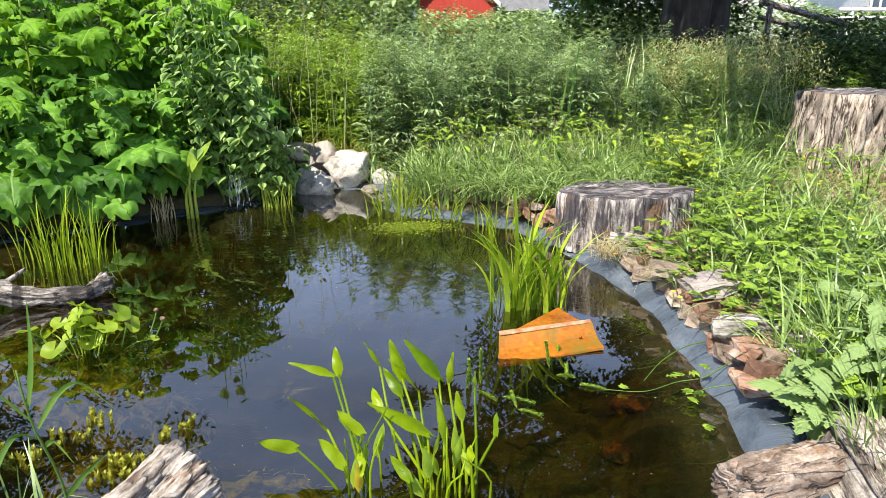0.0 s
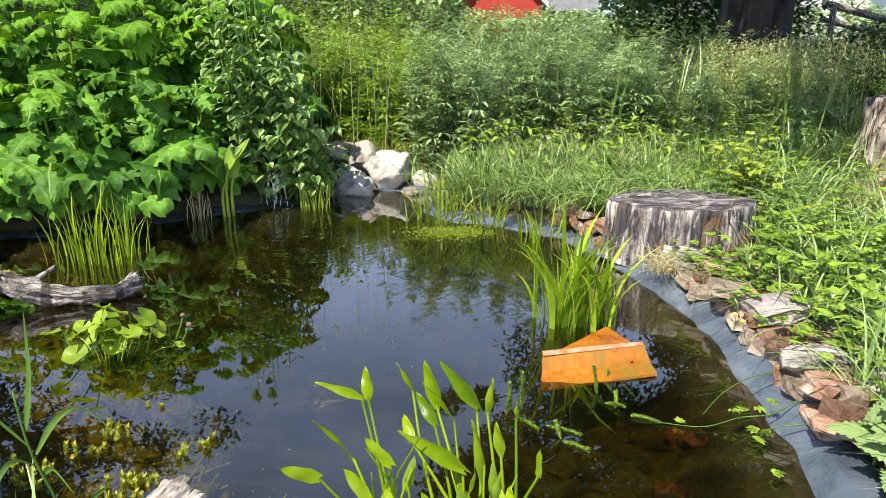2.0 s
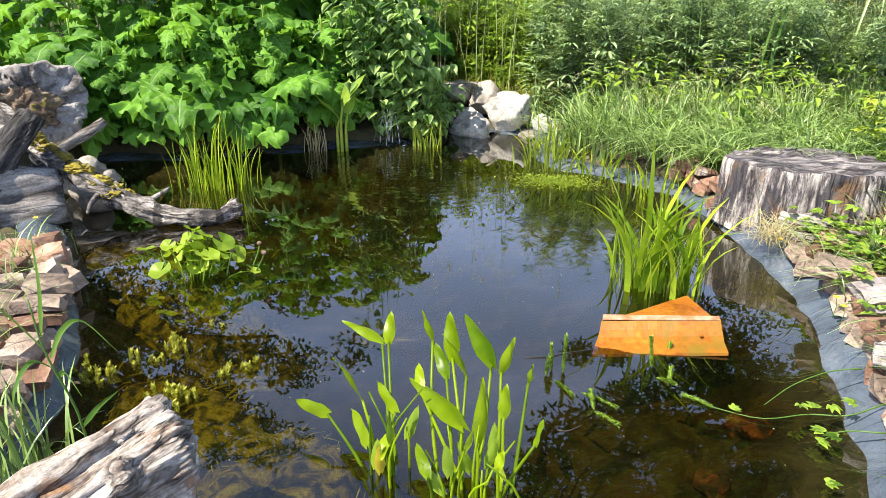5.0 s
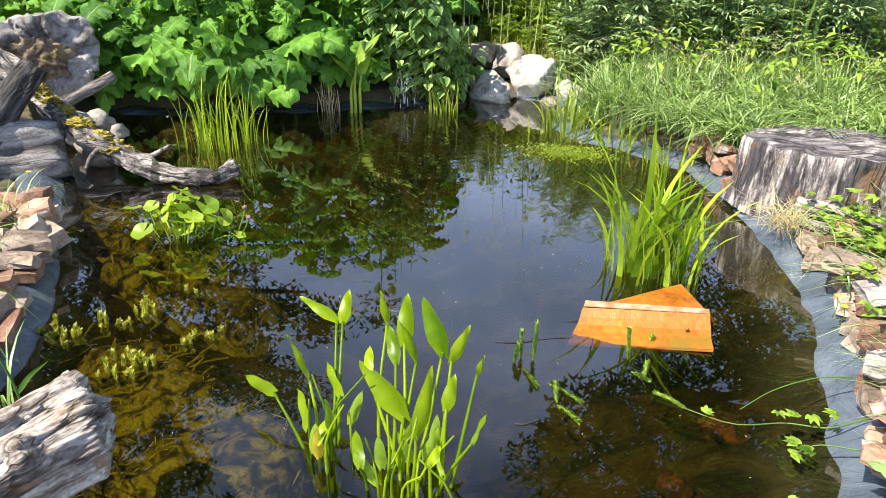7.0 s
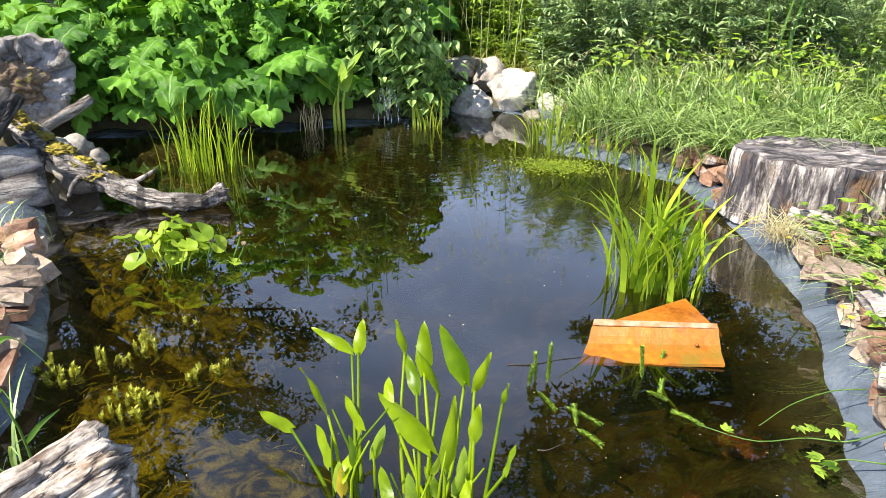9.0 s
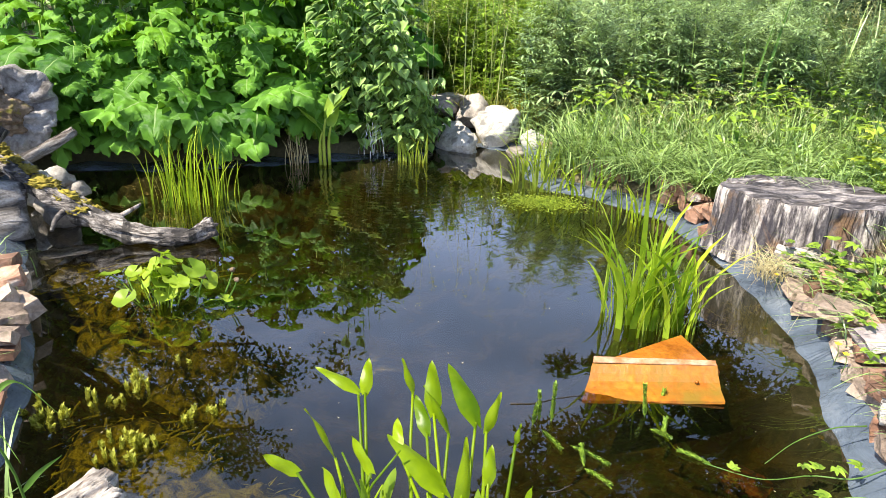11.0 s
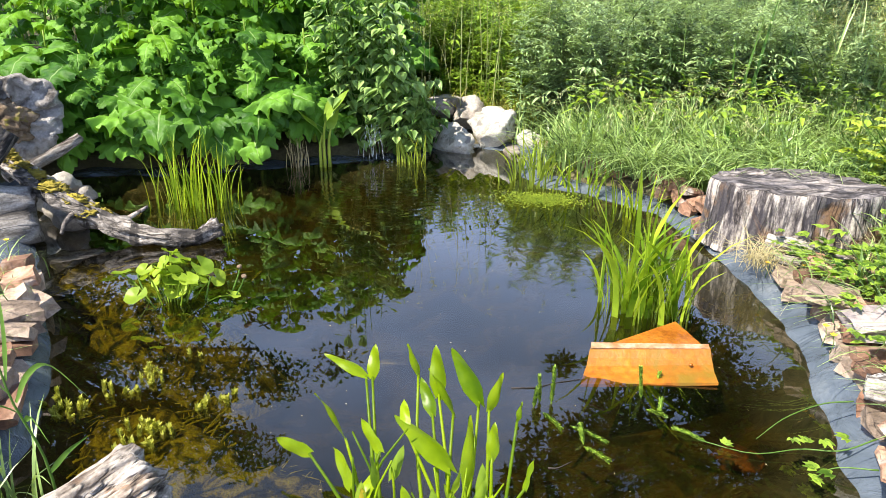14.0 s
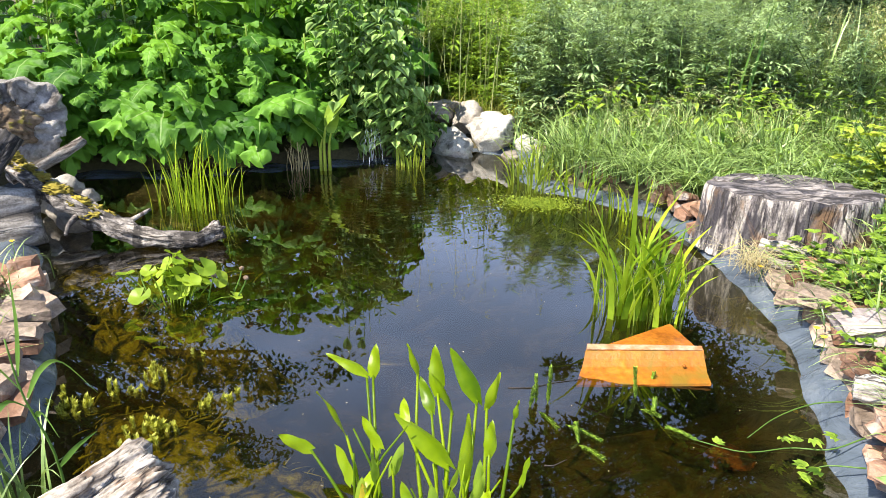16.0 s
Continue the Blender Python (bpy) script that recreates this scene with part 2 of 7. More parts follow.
def wood_mat(name, tones, streak=30.0, stretch=(1, 1, 0.16), rough=0.85, patch=None, bump=0.9, crack=0.85, blotch=None):
    """Old wood: fine dark splits along the grain over broad pale and dark areas."""
    m, n, l, b = node_mat(name)
    tc = n.new("ShaderNodeTexCoord")
    mp = n.new("ShaderNodeMapping")
    mp.inputs["Scale"].default_value = stretch
    info = n.new("ShaderNodeObjectInfo")
    vm = n.new("ShaderNodeVectorMath")
    l.new(tc.outputs["Object"], mp.inputs["Vector"])
    l.new(mp.outputs[0], vm.inputs[0])
    l.new(info.outputs["Random"], vm.inputs[1])
    fine = noise_node(n, l, vm.outputs[0], streak, 6, 0.68, 0.15)
    r = ramp_node(n, list(zip((0.36, 0.44, 0.50, 0.57, 0.68), tones)))
    l.new(fine.outputs["Fac"], r.inputs[0])
    mp2 = n.new("ShaderNodeMapping")
    mp2.inputs["Scale"].default_value = tuple(0.08 + 0.92 * v for v in stretch)
    l.new(tc.outputs["Object"], mp2.inputs["Vector"])
    broad = noise_node(n, l, mp2.outputs[0], 9.0, 4, 0.6, 0.1)
    br = ramp_node(n, [(0.36, (0.45, 0.43, 0.43)), (0.50, (0.85, 0.84, 0.84)), (0.64, (1.25, 1.22, 1.18))])
    l.new(broad.outputs["Fac"], br.inputs[0])
    c = mix_col(n, l, 0.9, r.outputs[0], br.outputs[0], "MULTIPLY")
    if blotch:
        bmp = n.new("ShaderNodeMapping")
        bmp.inputs["Scale"].default_value = (1, 1, 0.16)
        l.new(tc.outputs["Object"], bmp.inputs["Vector"])
        bn = noise_node(n, l, bmp.outputs[0], blotch[1] * 1.4, 5, 0.6, 0.0)
        bt = ramp_node(n, [(blotch[2] - 0.03, (0, 0, 0)), (blotch[2] + 0.03, (1, 1, 1))])
        l.new(bn.outputs["Fac"], bt.inputs[0])
        c = mix_col(n, l, bt.outputs[0], c, mix_col(n, l, 0.88, c, blotch[0]))
    if patch:
        pn = noise_node(n, l, tc.outputs["Object"], patch[1], 4, 0.6, 0.7)
        pr = ramp_node(n, [(patch[2], (0, 0, 0)), (patch[2] + 0.08, (1, 1, 1))])
        l.new(pn.outputs["Fac"], pr.inputs[0])
        pc = mix_col(n, l, 0.8, c, patch[0], "MIX")
        c = mix_col(n, l, pr.outputs[0], c, pc)
    split = noise_node(n, l, vm.outputs[0], streak * 0.32, 4, 0.6, 0.4)
    cr = ramp_node(n, [(0.465, (1, 1, 1)), (0.49, (0.16, 0.13, 0.12)), (0.50, (0.10, 0.08, 0.08)), (0.52, (1, 1, 1))])
    l.new(split.outputs["Fac"], cr.inputs[0])
    c = mix_col(n, l, crack, c, cr.outputs[0], "MULTIPLY")
    speck = noise_node(n, l, tc.outputs["Object"], 90, 3, 0.7)
    sr = ramp_node(n, [(0.35, (0.6, 0.58, 0.56)), (0.6, (1.15, 1.15, 1.15))])
    l.new(speck.outputs["Fac"], sr.inputs[0])
    c = mix_col(n, l, 0.8, c, sr.outputs[0], "MULTIPLY")
    l.new(c, b.inputs["Base Color"])
    b.inputs["Roughness"].default_value = rough
    bp = n.new("ShaderNodeBump")
    bp.inputs["Strength"].default_value, bp.inputs["Distance"].default_value = bump, 0.012
    hs_ = n.new("ShaderNodeMath")
    hs_.operation = "MULTIPLY_ADD"
    l.new(cr.outputs[0], hs_.inputs[0])
    hs_.inputs[1].default_value = 0.5
    l.new(fine.outputs["Fac"], hs_.inputs[2])
    l.new(hs_.outputs[0], bp.inputs["Height"])
    l.new(bp.outputs[0], b.inputs["Normal"])
    return m


WATER, LINER = water_mat(), liner_mat()
SOIL = surface("soil", [(0.3, (0.045, 0.035, 0.02)), (0.55, (0.10, 0.085, 0.04)), (0.75, (0.16, 0.15, 0.06))], 3, fine=45, bump=0.8, rough=0.95)
WOOD = wood_mat("weathered_wood", ((0.06, 0.045, 0.036), (0.16, 0.13, 0.11), (0.27, 0.24, 0.21), (0.38, 0.345, 0.31), (0.50, 0.47, 0.43)), 34, (1, 1, 0.14), crack=0.7)
WOOD_DARK = wood_mat("wet_dark_wood", ((0.018, 0.015, 0.014), (0.055, 0.048, 0.045), (0.12, 0.105, 0.098), (0.22, 0.195, 0.18), (0.40, 0.37, 0.34)), 30, (0.3, 1, 1), crack=0.8)
STUMP = wood_mat("old_stump_wood", ((0.03, 0.025, 0.03), (0.15, 0.13, 0.13), (0.38, 0.34, 0.32), (0.56, 0.51, 0.46), (0.66, 0.61, 0.54)), 30, (1, 1, 0.16), patch=((0.22, 0.125, 0.062), 4.2, 0.55), crack=0.6, blotch=((0.030, 0.026, 0.034), 7.5, 0.53))
WOOD_BRANCH = wood_mat("grey_branch_wood", ((0.03, 0.026, 0.024), (0.12, 0.105, 0.095), (0.24, 0.215, 0.195), (0.36, 0.33, 0.30), (0.48, 0.45, 0.42)), 30, (0.35, 1, 1), crack=0.7, blotch=((0.018, 0.015, 0.014), 7, 0.56))
WOOD_SMOOTH = wood_mat("smooth_driftwood", ((0.08, 0.07, 0.062), (0.18, 0.165, 0.152), (0.26, 0.243, 0.228), (0.34, 0.322, 0.305), (0.42, 0.40, 0.385)), 16, (1, 1, 0.10), bump=0.5, crack=0.5)
WOOD_LOG = wood_mat("bleached_split_wood", ((0.13, 0.095, 0.072), (0.28, 0.23, 0.19), (0.40, 0.355, 0.31), (0.49, 0.45, 0.405), (0.60, 0.57, 0.53)), 24, (1, 1, 0.28), bump=1.0, crack=0.6, patch=((0.26, 0.14, 0.07), 9.0, 0.57))
PALE_TRUNK = surface("pale_dead_trunk", [(0.32, (0.05, 0.042, 0.036)), (0.43, (0.19, 0.17, 0.155)), (0.56, (0.33, 0.305, 0.285)), (0.72, (0.45, 0.43, 0.41))], 8, rough=0.9, bump=0.9, fine=38, tint=0.05, dist=0.8, bump_dist=0.02)
WOOD_CHAR = wood_mat("charred_wood", ((0.008, 0.007, 0.007), (0.022, 0.02, 0.02), (0.05, 0.045, 0.044), (0.10, 0.09, 0.09), (0.22, 0.20, 0.19)), 26, (1, 1, 0.25))
WOOD_TAN = wood_mat("tan_split_wood", ((0.13, 0.088, 0.062), (0.22, 0.165, 0.128), (0.29, 0.228, 0.185), (0.355, 0.29, 0.245), (0.42, 0.355, 0.31)), 26, (1, 1, 0.28), crack=0.55, patch=((0.24, 0.13, 0.07), 9.0, 0.58))
WOOD_PALE = wood_mat("pale_wood", ((0.10, 0.08, 0.07), (0.30, 0.27, 0.24), (0.44, 0.41, 0.38), (0.54, 0.51, 0.47), (0.62, 0.60, 0.57)), 26, (1, 1, 0.16))
ALGAE = surface("algae", [(0.38, (0.006, 0.007, 0.002)), (0.46, (0.05, 0.046, 0.005)), (0.55, (0.28, 0.235, 0.013)), (0.68, (0.40, 0.38, 0.03))], 12, rough=0.9, bump=1.0, fine=85, tint=0.0, dist=1.2, bump_dist=0.02)
WOOD_CREAM = wood_mat("cream_rotting_wood", ((0.06, 0.042, 0.032), (0.24, 0.19, 0.15), (0.42, 0.35, 0.29), (0.52, 0.45, 0.38), (0.60, 0.53, 0.45)), 26, (1, 1, 0.20), patch=((0.32, 0.16, 0.055), 2.4, 0.58), crack=0.95, blotch=((0.05, 0.034, 0.026), 9, 0.70))
STUMP_TOP = wood_mat("stump_top", ((0.04, 0.038, 0.045), (0.11, 0.10, 0.11), (0.19, 0.175, 0.18), (0.29, 0.26, 0.25), (0.48, 0.45, 0.43)), 14, (0.35, 1.2, 1))
BRICK = surface("old_brick", [(0.3, (0.13, 0.062, 0.038)), (0.5, (0.28, 0.150, 0.094)), (0.7, (0.41, 0.285, 0.21))], 7, rough=0.9, bump=0.9, fine=55, tint=0.4, speck=((0.42, 0.37, 0.33), 9, 0.55, 0.66))
STONE = surface("sandy_stone", [(0.3, (0.16, 0.115, 0.085)), (0.5, (0.34, 0.255, 0.195)), (0.72, (0.48, 0.385, 0.31))], 8, rough=0.9, bump=1.0, fine=60, tint=0.3, speck=((0.12, 0.10, 0.06), 12, 0.58, 0.68))
ROCK = surface("pale_boulder", [(0.3, (0.24, 0.21, 0.18)), (0.46, (0.44, 0.41, 0.365)), (0.7, (0.58, 0.56, 0.52))], 5, rough=0.85, bump=0.9, fine=40, tint=0.05, dist=0.9, speck=((0.20, 0.185, 0.165), 11, 0.58, 0.66))
ROCK_TAN = surface("tan_rock", [(0.3, (0.13, 0.11, 0.09)), (0.5, (0.30, 0.26, 0.22)), (0.7, (0.43, 0.39, 0.35))], 5, rough=0.85, bump=0.7, fine=50, tint=0.12, dist=0.7)
# pale rock; its dark patches are leaf shade put into the colour
ROCK_DARK = surface("shade_mottled_boulder", [(0.40, (0.05, 0.055, 0.065)), (0.47, (0.12, 0.12, 0.13)), (0.52, (0.50, 0.49, 0.47)), (0.7, (0.64, 0.62, 0.60))], 4.5, rough=0.75, bump=0.5, fine=50, tint=0.05, dist=0.5)
CLAY = surface("terracotta", [(0.3, (0.28, 0.085, 0.006)), (0.5, (0.40, 0.135, 0.009)), (0.7, (0.48, 0.195, 0.018))], 5, rough=0.42, bump=0.25, fine=45, tint=0.05, speck=((0.20, 0.115, 0.012), 7, 0.50, 0.64), dist=0.8)
MOSS = surface("yellow_moss", [(0.3, (0.16, 0.13, 0.02)), (0.6, (0.42, 0.33, 0.04))], 20, rough=0.95, bump=1.0, fine=120)
TREE_LEAF = leafy("tree_leaf", (0.02, 0.055, 0.012), (0.08, 0.16, 0.03), 0.5, 0.2)
CLAY_PALE = surface("pale_terracotta", [(0.35, (0.34, 0.13, 0.04)), (0.5, (0.46, 0.24, 0.13)), (0.65, (0.52, 0.35, 0.25))], 14, rough=0.6, bump=0.2, fine=60, tint=0.02)
CLAY_WET = surface("wet_terracotta", [(0.3, (0.22, 0.065, 0.008)), (0.5, (0.36, 0.12, 0.014)), (0.7, (0.44, 0.19, 0.03))], 5, rough=0.25, bump=0.10, fine=60, tint=0.05)
BURDOCK = leafy("burdock_leaf", (0.024, 0.090, 0.006), (0.150, 0.325, 0.034), 0.50, 0.20, island=False, vein=1.0, spec=0.22)
BURDOCK_TOP = leafy("young_burdock_leaf", (0.028, 0.102, 0.004), (0.152, 0.320, 0.018), 0.5, 0.22, island=False, vein=1.0, spec=0.18)
SHRUB = leafy("shrub_leaf", (0.045, 0.125, 0.020), (0.36, 0.52, 0.16), 0.42, 0.28, spec=0.4)
GRASS = leafy("meadow_grass", (0.012, 0.048, 0.007), (0.36, 0.50, 0.165), 0.38, 0.24, patch=(0.48, 0.42, 0.22), spec=0.5, scale=5.0)
TALL = leafy("tall_weed", (0.014, 0.052, 0.014), (0.40, 0.54, 0.25), 0.40, 0.22, spec=0.45, scale=4.0)
LIME = leafy("lime_leaf", (0.16, 0.24, 0.025), (0.48, 0.56, 0.09), 0.45, 0.4, spec=0.3)
HERB = leafy("herb_leaf", (0.030, 0.090, 0.008), (0.31, 0.45, 0.055), 0.42, 0.32, spec=0.4)
PICKEREL = leafy("pickerel_leaf", (0.075, 0.155, 0.003), (0.29, 0.40, 0.006), 0.36, 0.46, island=False, spec=0.3)
IRIS = leafy("iris_leaf", (0.075, 0.17, 0.006), (0.42, 0.55, 0.035), 0.42, 0.42, island=False, spec=0.35)
PARROT = leafy("parrot_feather_leaf", (0.20, 0.22, 0.015), (0.52, 0.52, 0.10), 0.5, 0.35, spec=0.25)
STRAW = leafy("straw", (0.28, 0.22, 0.10), (0.52, 0.45, 0.26), 0.8, 0.2)
WEED = leafy("water_weed", (0.09, 0.092, 0.006), (0.44, 0.41, 0.03), 0.6, 0.25)
IRIS_STUFF = leafy("rush", (0.06, 0.12, 0.008), (0.30, 0.38, 0.04), 0.45, 0.35)
LIME_SOLID = leafy("lime_leaf_whole", (0.14, 0.24, 0.02), (0.38, 0.50, 0.05), 0.42, 0.42, island=False, spec=0.3)
HERB_SOLID = leafy("stem_green", (0.07, 0.16, 0.025), (0.18, 0.32, 0.06), 0.45, 0.35, island=False)
YELLOW_LEAF = leafy("yellow_leaf", (0.45, 0.36, 0.02), (0.62, 0.48, 0.04), 0.5, 0.4, island=False)
NETTLE = leafy("nettle_leaf", (0.012, 0.045, 0.003), (0.055, 0.135, 0.009), 0.6, 0.16, island=False, vein=1.2, spec=0.08)
SEED = leafy("seed_grass", (0.16, 0.20, 0.06), (0.58, 0.57, 0.33), 0.6, 0.4)
YELLOWGRASS = leafy("yellow_grass", (0.14, 0.20, 0.025), (0.50, 0.46, 0.11), 0.6, 0.4)
YELLOW = plain("yellow_petal", (0.75, 0.52, 0.02), 0.5)
BARK = surface("dark_bark", [(0.3, (0.012, 0.010, 0.009)), (0.6, (0.055, 0.045, 0.037))], 9, (1, 1, 0.3), 0.95, 1.0, 40)


# ---- mesh helpers ----
def make_mesh(name, verts, faces, smooth=True, uvs=None):
    me = bpy.data.meshes.new(name)
    verts = np.asarray(verts, dtype=np.float32).reshape(-1, 3)
    me.vertices.add(len(verts))
    me.vertices.foreach_set("co", verts.ravel())
    groups = faces if isinstance(faces, list) and len(faces) and isinstance(faces[0], np.ndarray) else [np.asarray(faces)]
    loops = np.concatenate([g.ravel() for g in groups]).astype(np.int32)
    totals = np.concatenate([np.full(len(g), g.shape[1]) for g in groups]).astype(np.int32)
    starts = np.concatenate([[0], np.cumsum(totals)[:-1]]).astype(np.int32)
    me.loops.add(len(loops))
    me.loops.foreach_set("vertex_index", loops)
    me.polygons.add(len(totals))
    me.polygons.foreach_set("loop_start", starts)
    me.polygons.foreach_set("loop_total", totals)
    if uvs is not None:
        uv = me.uv_layers.new(name="UVMap")
        uv.data.foreach_set("uv", np.asarray(uvs, dtype=np.float32)[loops].ravel())
    me.update(calc_edges=True)
    me.polygons.foreach_set("use_smooth", np.full(len(totals), smooth, dtype=bool))
    return me


def solid(name, me, material, parent=None, label="", m=None):
    if len(me.materials) == 0:
        me.materials.append(material)
    ob = new(name, me)
    if m is not None:
        ob.matrix_world = m
    if parent is not None:
        ob.parent = parent
        if m is not None:
            ob.matrix_parent_inverse = Matrix.Identity(4)
            ob.matrix_basis = m
    if label:
        ob["label"] = label
    return ob


def part(name, bm, material, parent, label=""):
    me = bpy.data.meshes.new(name)
    bm.to_mesh(me)
    bm.free()
    return solid(name, me, material, parent, label)


def thing(name, place, label, category, group="", kind="", rz=0.0):
    ob = new(name)
    ob.empty_display_size = 0.1
    ob.matrix_world = pose(*place, 0, 0, rz)
    return tagged(ob, label, category, group, kind)


def unit(v):
    v = np.asarray(v, dtype=float)
    return v / np.maximum(np.linalg.norm(v, axis=-1, keepdims=True), 1e-9)


def wobble(p, scale, seed=0.0):
    return noise.noise(Vector((p[0] * scale + seed, p[1] * scale - seed, p[2] * scale + 2 * seed)))


def tube(points, radii, sides=8, rough=0.0, grain=0.0, seed=0.0, cap=True, ragged=0.0, lumps=3.6):
    """A tapering round stick along points; rough: lumps, grain: grooves along it, as shares of the radius."""
    P = np.asarray(points, dtype=float)
    R = np.broadcast_to(np.asarray(radii, dtype=float), (len(P),))
    T = unit(np.gradient(P, axis=0))
    ref = np.array([0, 0, 1.0]) if abs(T[0][2]) < 0.8 else np.array([1.0, 0, 0])
    V, A = [], np.linspace(0, 2 * math.pi, sides, endpoint=False)
    for i in range(len(P)):
        a = unit(np.cross(T[i], ref))
        b = np.cross(T[i], a)
        ref = np.cross(a, T[i])
        for th in A:
            k = 1.0
            if rough:
                k += rough * noise.noise(Vector((math.cos(th) * 1.3 + seed, math.sin(th) * 1.3, i / len(P) * lumps + seed)))
            if grain:
                k += grain * noise.noise(Vector((math.cos(th) * 5 + seed, math.sin(th) * 5, i / len(P) * 1.3)))
                k -= 0.8 * grain * max(0.0, 1 - abs(noise.noise(Vector((math.cos(th) * 4 + seed, math.sin(th) * 4 - seed, i / len(P) * 0.9)))) / 0.10)
                k += 0.5 * grain * noise.noise(Vector((math.cos(th) * 13 + seed, math.sin(th) * 13, i / len(P) * 2.2)))
            v = P[i] + R[i] * k * (math.cos(th) * a + math.sin(th) * b)
            if ragged and i > 0.8 * len(P):
                v = v + T[i] * ragged * (i / len(P) - 0.8) * 5 * (noise.noise(Vector((math.cos(th) * 3 + seed, math.sin(th) * 3, 1.0))) + 0.6 * noise.noise(Vector((math.cos(th) * 9, math.sin(th) * 9 + seed, 2.0))))
            V.append(v)
    n, s = len(P), sides
    i, j = np.meshgrid(np.arange(n - 1), np.arange(s), indexing="ij")
    Q = np.stack([i * s + j, i * s + (j + 1) % s, (i + 1) * s + (j + 1) % s, (i + 1) * s + j], -1).reshape(-1, 4)
    faces = [Q]
    if cap:
        V += [P[0] - T[0] * R[0] * 0.1, P[-1] + T[-1] * R[-1] * 0.15]
        c0, c1 = n * s, n * s + 1
        j = np.arange(s)
        faces.append(np.stack([(j + 1) % s, j, np.full(s, c0)], -1))
        faces.append(np.stack([(n - 1) * s + j, (n - 1) * s + (j + 1) % s, np.full(s, c1)], -1))
    return np.array(V), faces


def join(chunks):
    """Several (verts, [face arrays]) put into one."""
    V, F, o = [], [], 0
    for v, fs in chunks:
        V.append(v)
        F += [f + o for f in fs]
        o += len(v)
    return np.concatenate(V), F


def bezier(points, count=12):
    """A smooth line through points (Catmull-Rom)."""
    P = np.asarray(points, dtype=float)
    P = np.concatenate([[2 * P[0] - P[1]], P, [2 * P[-1] - P[-2]]])
    out = []
    for t in np.linspace(0, len(P) - 3 - 1e-6, count):
        i, f = int(t), t - int(t)
        a, b, c, d = P[i:i + 4]
        out.append(0.5 * (2 * b + (c - a) * f + (2 * a - 5 * b + 4 * c - d) * f * f + (3 * b - a - 3 * c + d) * f ** 3))
    return np.array(out)


def blades(base, height, width, bend, r, segs=4, fold=0.0, stiff=1.0, azimuth=None):
    """Grass blades: bend is how far the tip leans over as a share of the height."""
    base = np.asarray(base, dtype=float)
    n = len(base)
    height, width, bend = (np.broadcast_to(np.asarray(v, dtype=float), (n,)) for v in (height, width, bend))
    az = r.uniform(0, 2 * math.pi, n) if azimuth is None else azimuth
    tw = az + math.pi / 2 + r.normal(0, 0.5, n)
    d = np.stack([np.cos(az), np.sin(az), np.zeros(n)], -1)
    w = np.stack([np.cos(tw), np.sin(tw), np.zeros(n)], -1)
    V = np.zeros((n, 2 * segs + 1, 3))
    for k in range(segs + 1):
        s = k / segs
        p = base + d * (height * bend * s ** (1.6 * stiff + 0.4))[:, None]
        p[:, 2] += height * (s - 0.42 * np.minimum(bend, 1.6) * s ** 3)
        if k == segs:
            V[:, 2 * segs] = p
        else:
            half = (width * 0.5 * (1 - 0.75 * s ** 2.2))[:, None] * w
            V[:, 2 * k], V[:, 2 * k + 1] = p - half, p + half
    o = (np.arange(n) * (2 * segs + 1))[:, None]
    Q = np.concatenate([np.array([2 * k, 2 * k + 1, 2 * k + 3, 2 * k + 2])[None] + o for k in range(segs - 1)])
    T = np.array([2 * segs - 2, 2 * segs - 1, 2 * segs])[None] + o
    return V.reshape(-1, 3), [Q, T]


def leaflets(pos, out, up, length, width, droop=0.25, fold=0.18, fat=0.4):
    """Small pointed leaves, folded along the midrib and drooping to the tip."""
    pos, out = np.asarray(pos, float), unit(out)
    n = len(pos)
    side = unit(np.cross(out, up))
    nor = np.cross(side, out)
    length, width = (np.broadcast_to(np.asarray(v, float), (n,))[:, None] for v in (length, width))
    V = np.zeros((n, 8, 3))

    def at(s, x):
        return pos + out * length * s + side * width * 0.5 * x + nor * (abs(x) * fold * width - droop * length * s * s)
    V[:, 0], V[:, 1], V[:, 2], V[:, 3] = at(0, 0), at(fat * 0.7, -1), at(fat * 0.7, 0), at(fat * 0.7, 1)
    V[:, 4], V[:, 5], V[:, 6], V[:, 7] = at(0.72, -0.62), at(0.72, 0), at(0.72, 0.62), at(1, 0)
    o = (np.arange(n) * 8)[:, None]
    T = np.concatenate([np.array(f)[None] + o for f in ((0, 2, 1), (0, 3, 2), (4, 5, 7), (5, 6, 7))])
    Q = np.concatenate([np.array(f)[None] + o for f in ((1, 2, 5, 4), (2, 3, 6, 5))])
    return V.reshape(-1, 3), [Q, T]


def lump(size, detail=3, rough=0.25, seed=0.0, flat=0.0, freq=1.6):
    """A rough rounded stone of the given half sizes."""
    bm = bmesh.new()
    bmesh.ops.create_icosphere(bm, subdivisions=detail, radius=1)
    for v in bm.verts:
        c = v.co.copy()
        k = 1 + rough * noise.noise(c * freq + Vector((seed, -seed, seed * 2))) + 0.35 * rough * noise.noise(c * freq * 3 + Vector((seed, seed, 0)))
        if flat:
            c.x = math.copysign(abs(c.x) ** (1 - flat), c.x)
            c.y = math.copysign(abs(c.y) ** (1 - flat), c.y)
            c.z = math.copysign(abs(c.z) ** (1 - flat), c.z)
        v.co = Vector((c.x * size[0], c.y * size[1], c.z * size[2])) * k
    for f in bm.faces:
        f.smooth = True
    return bm


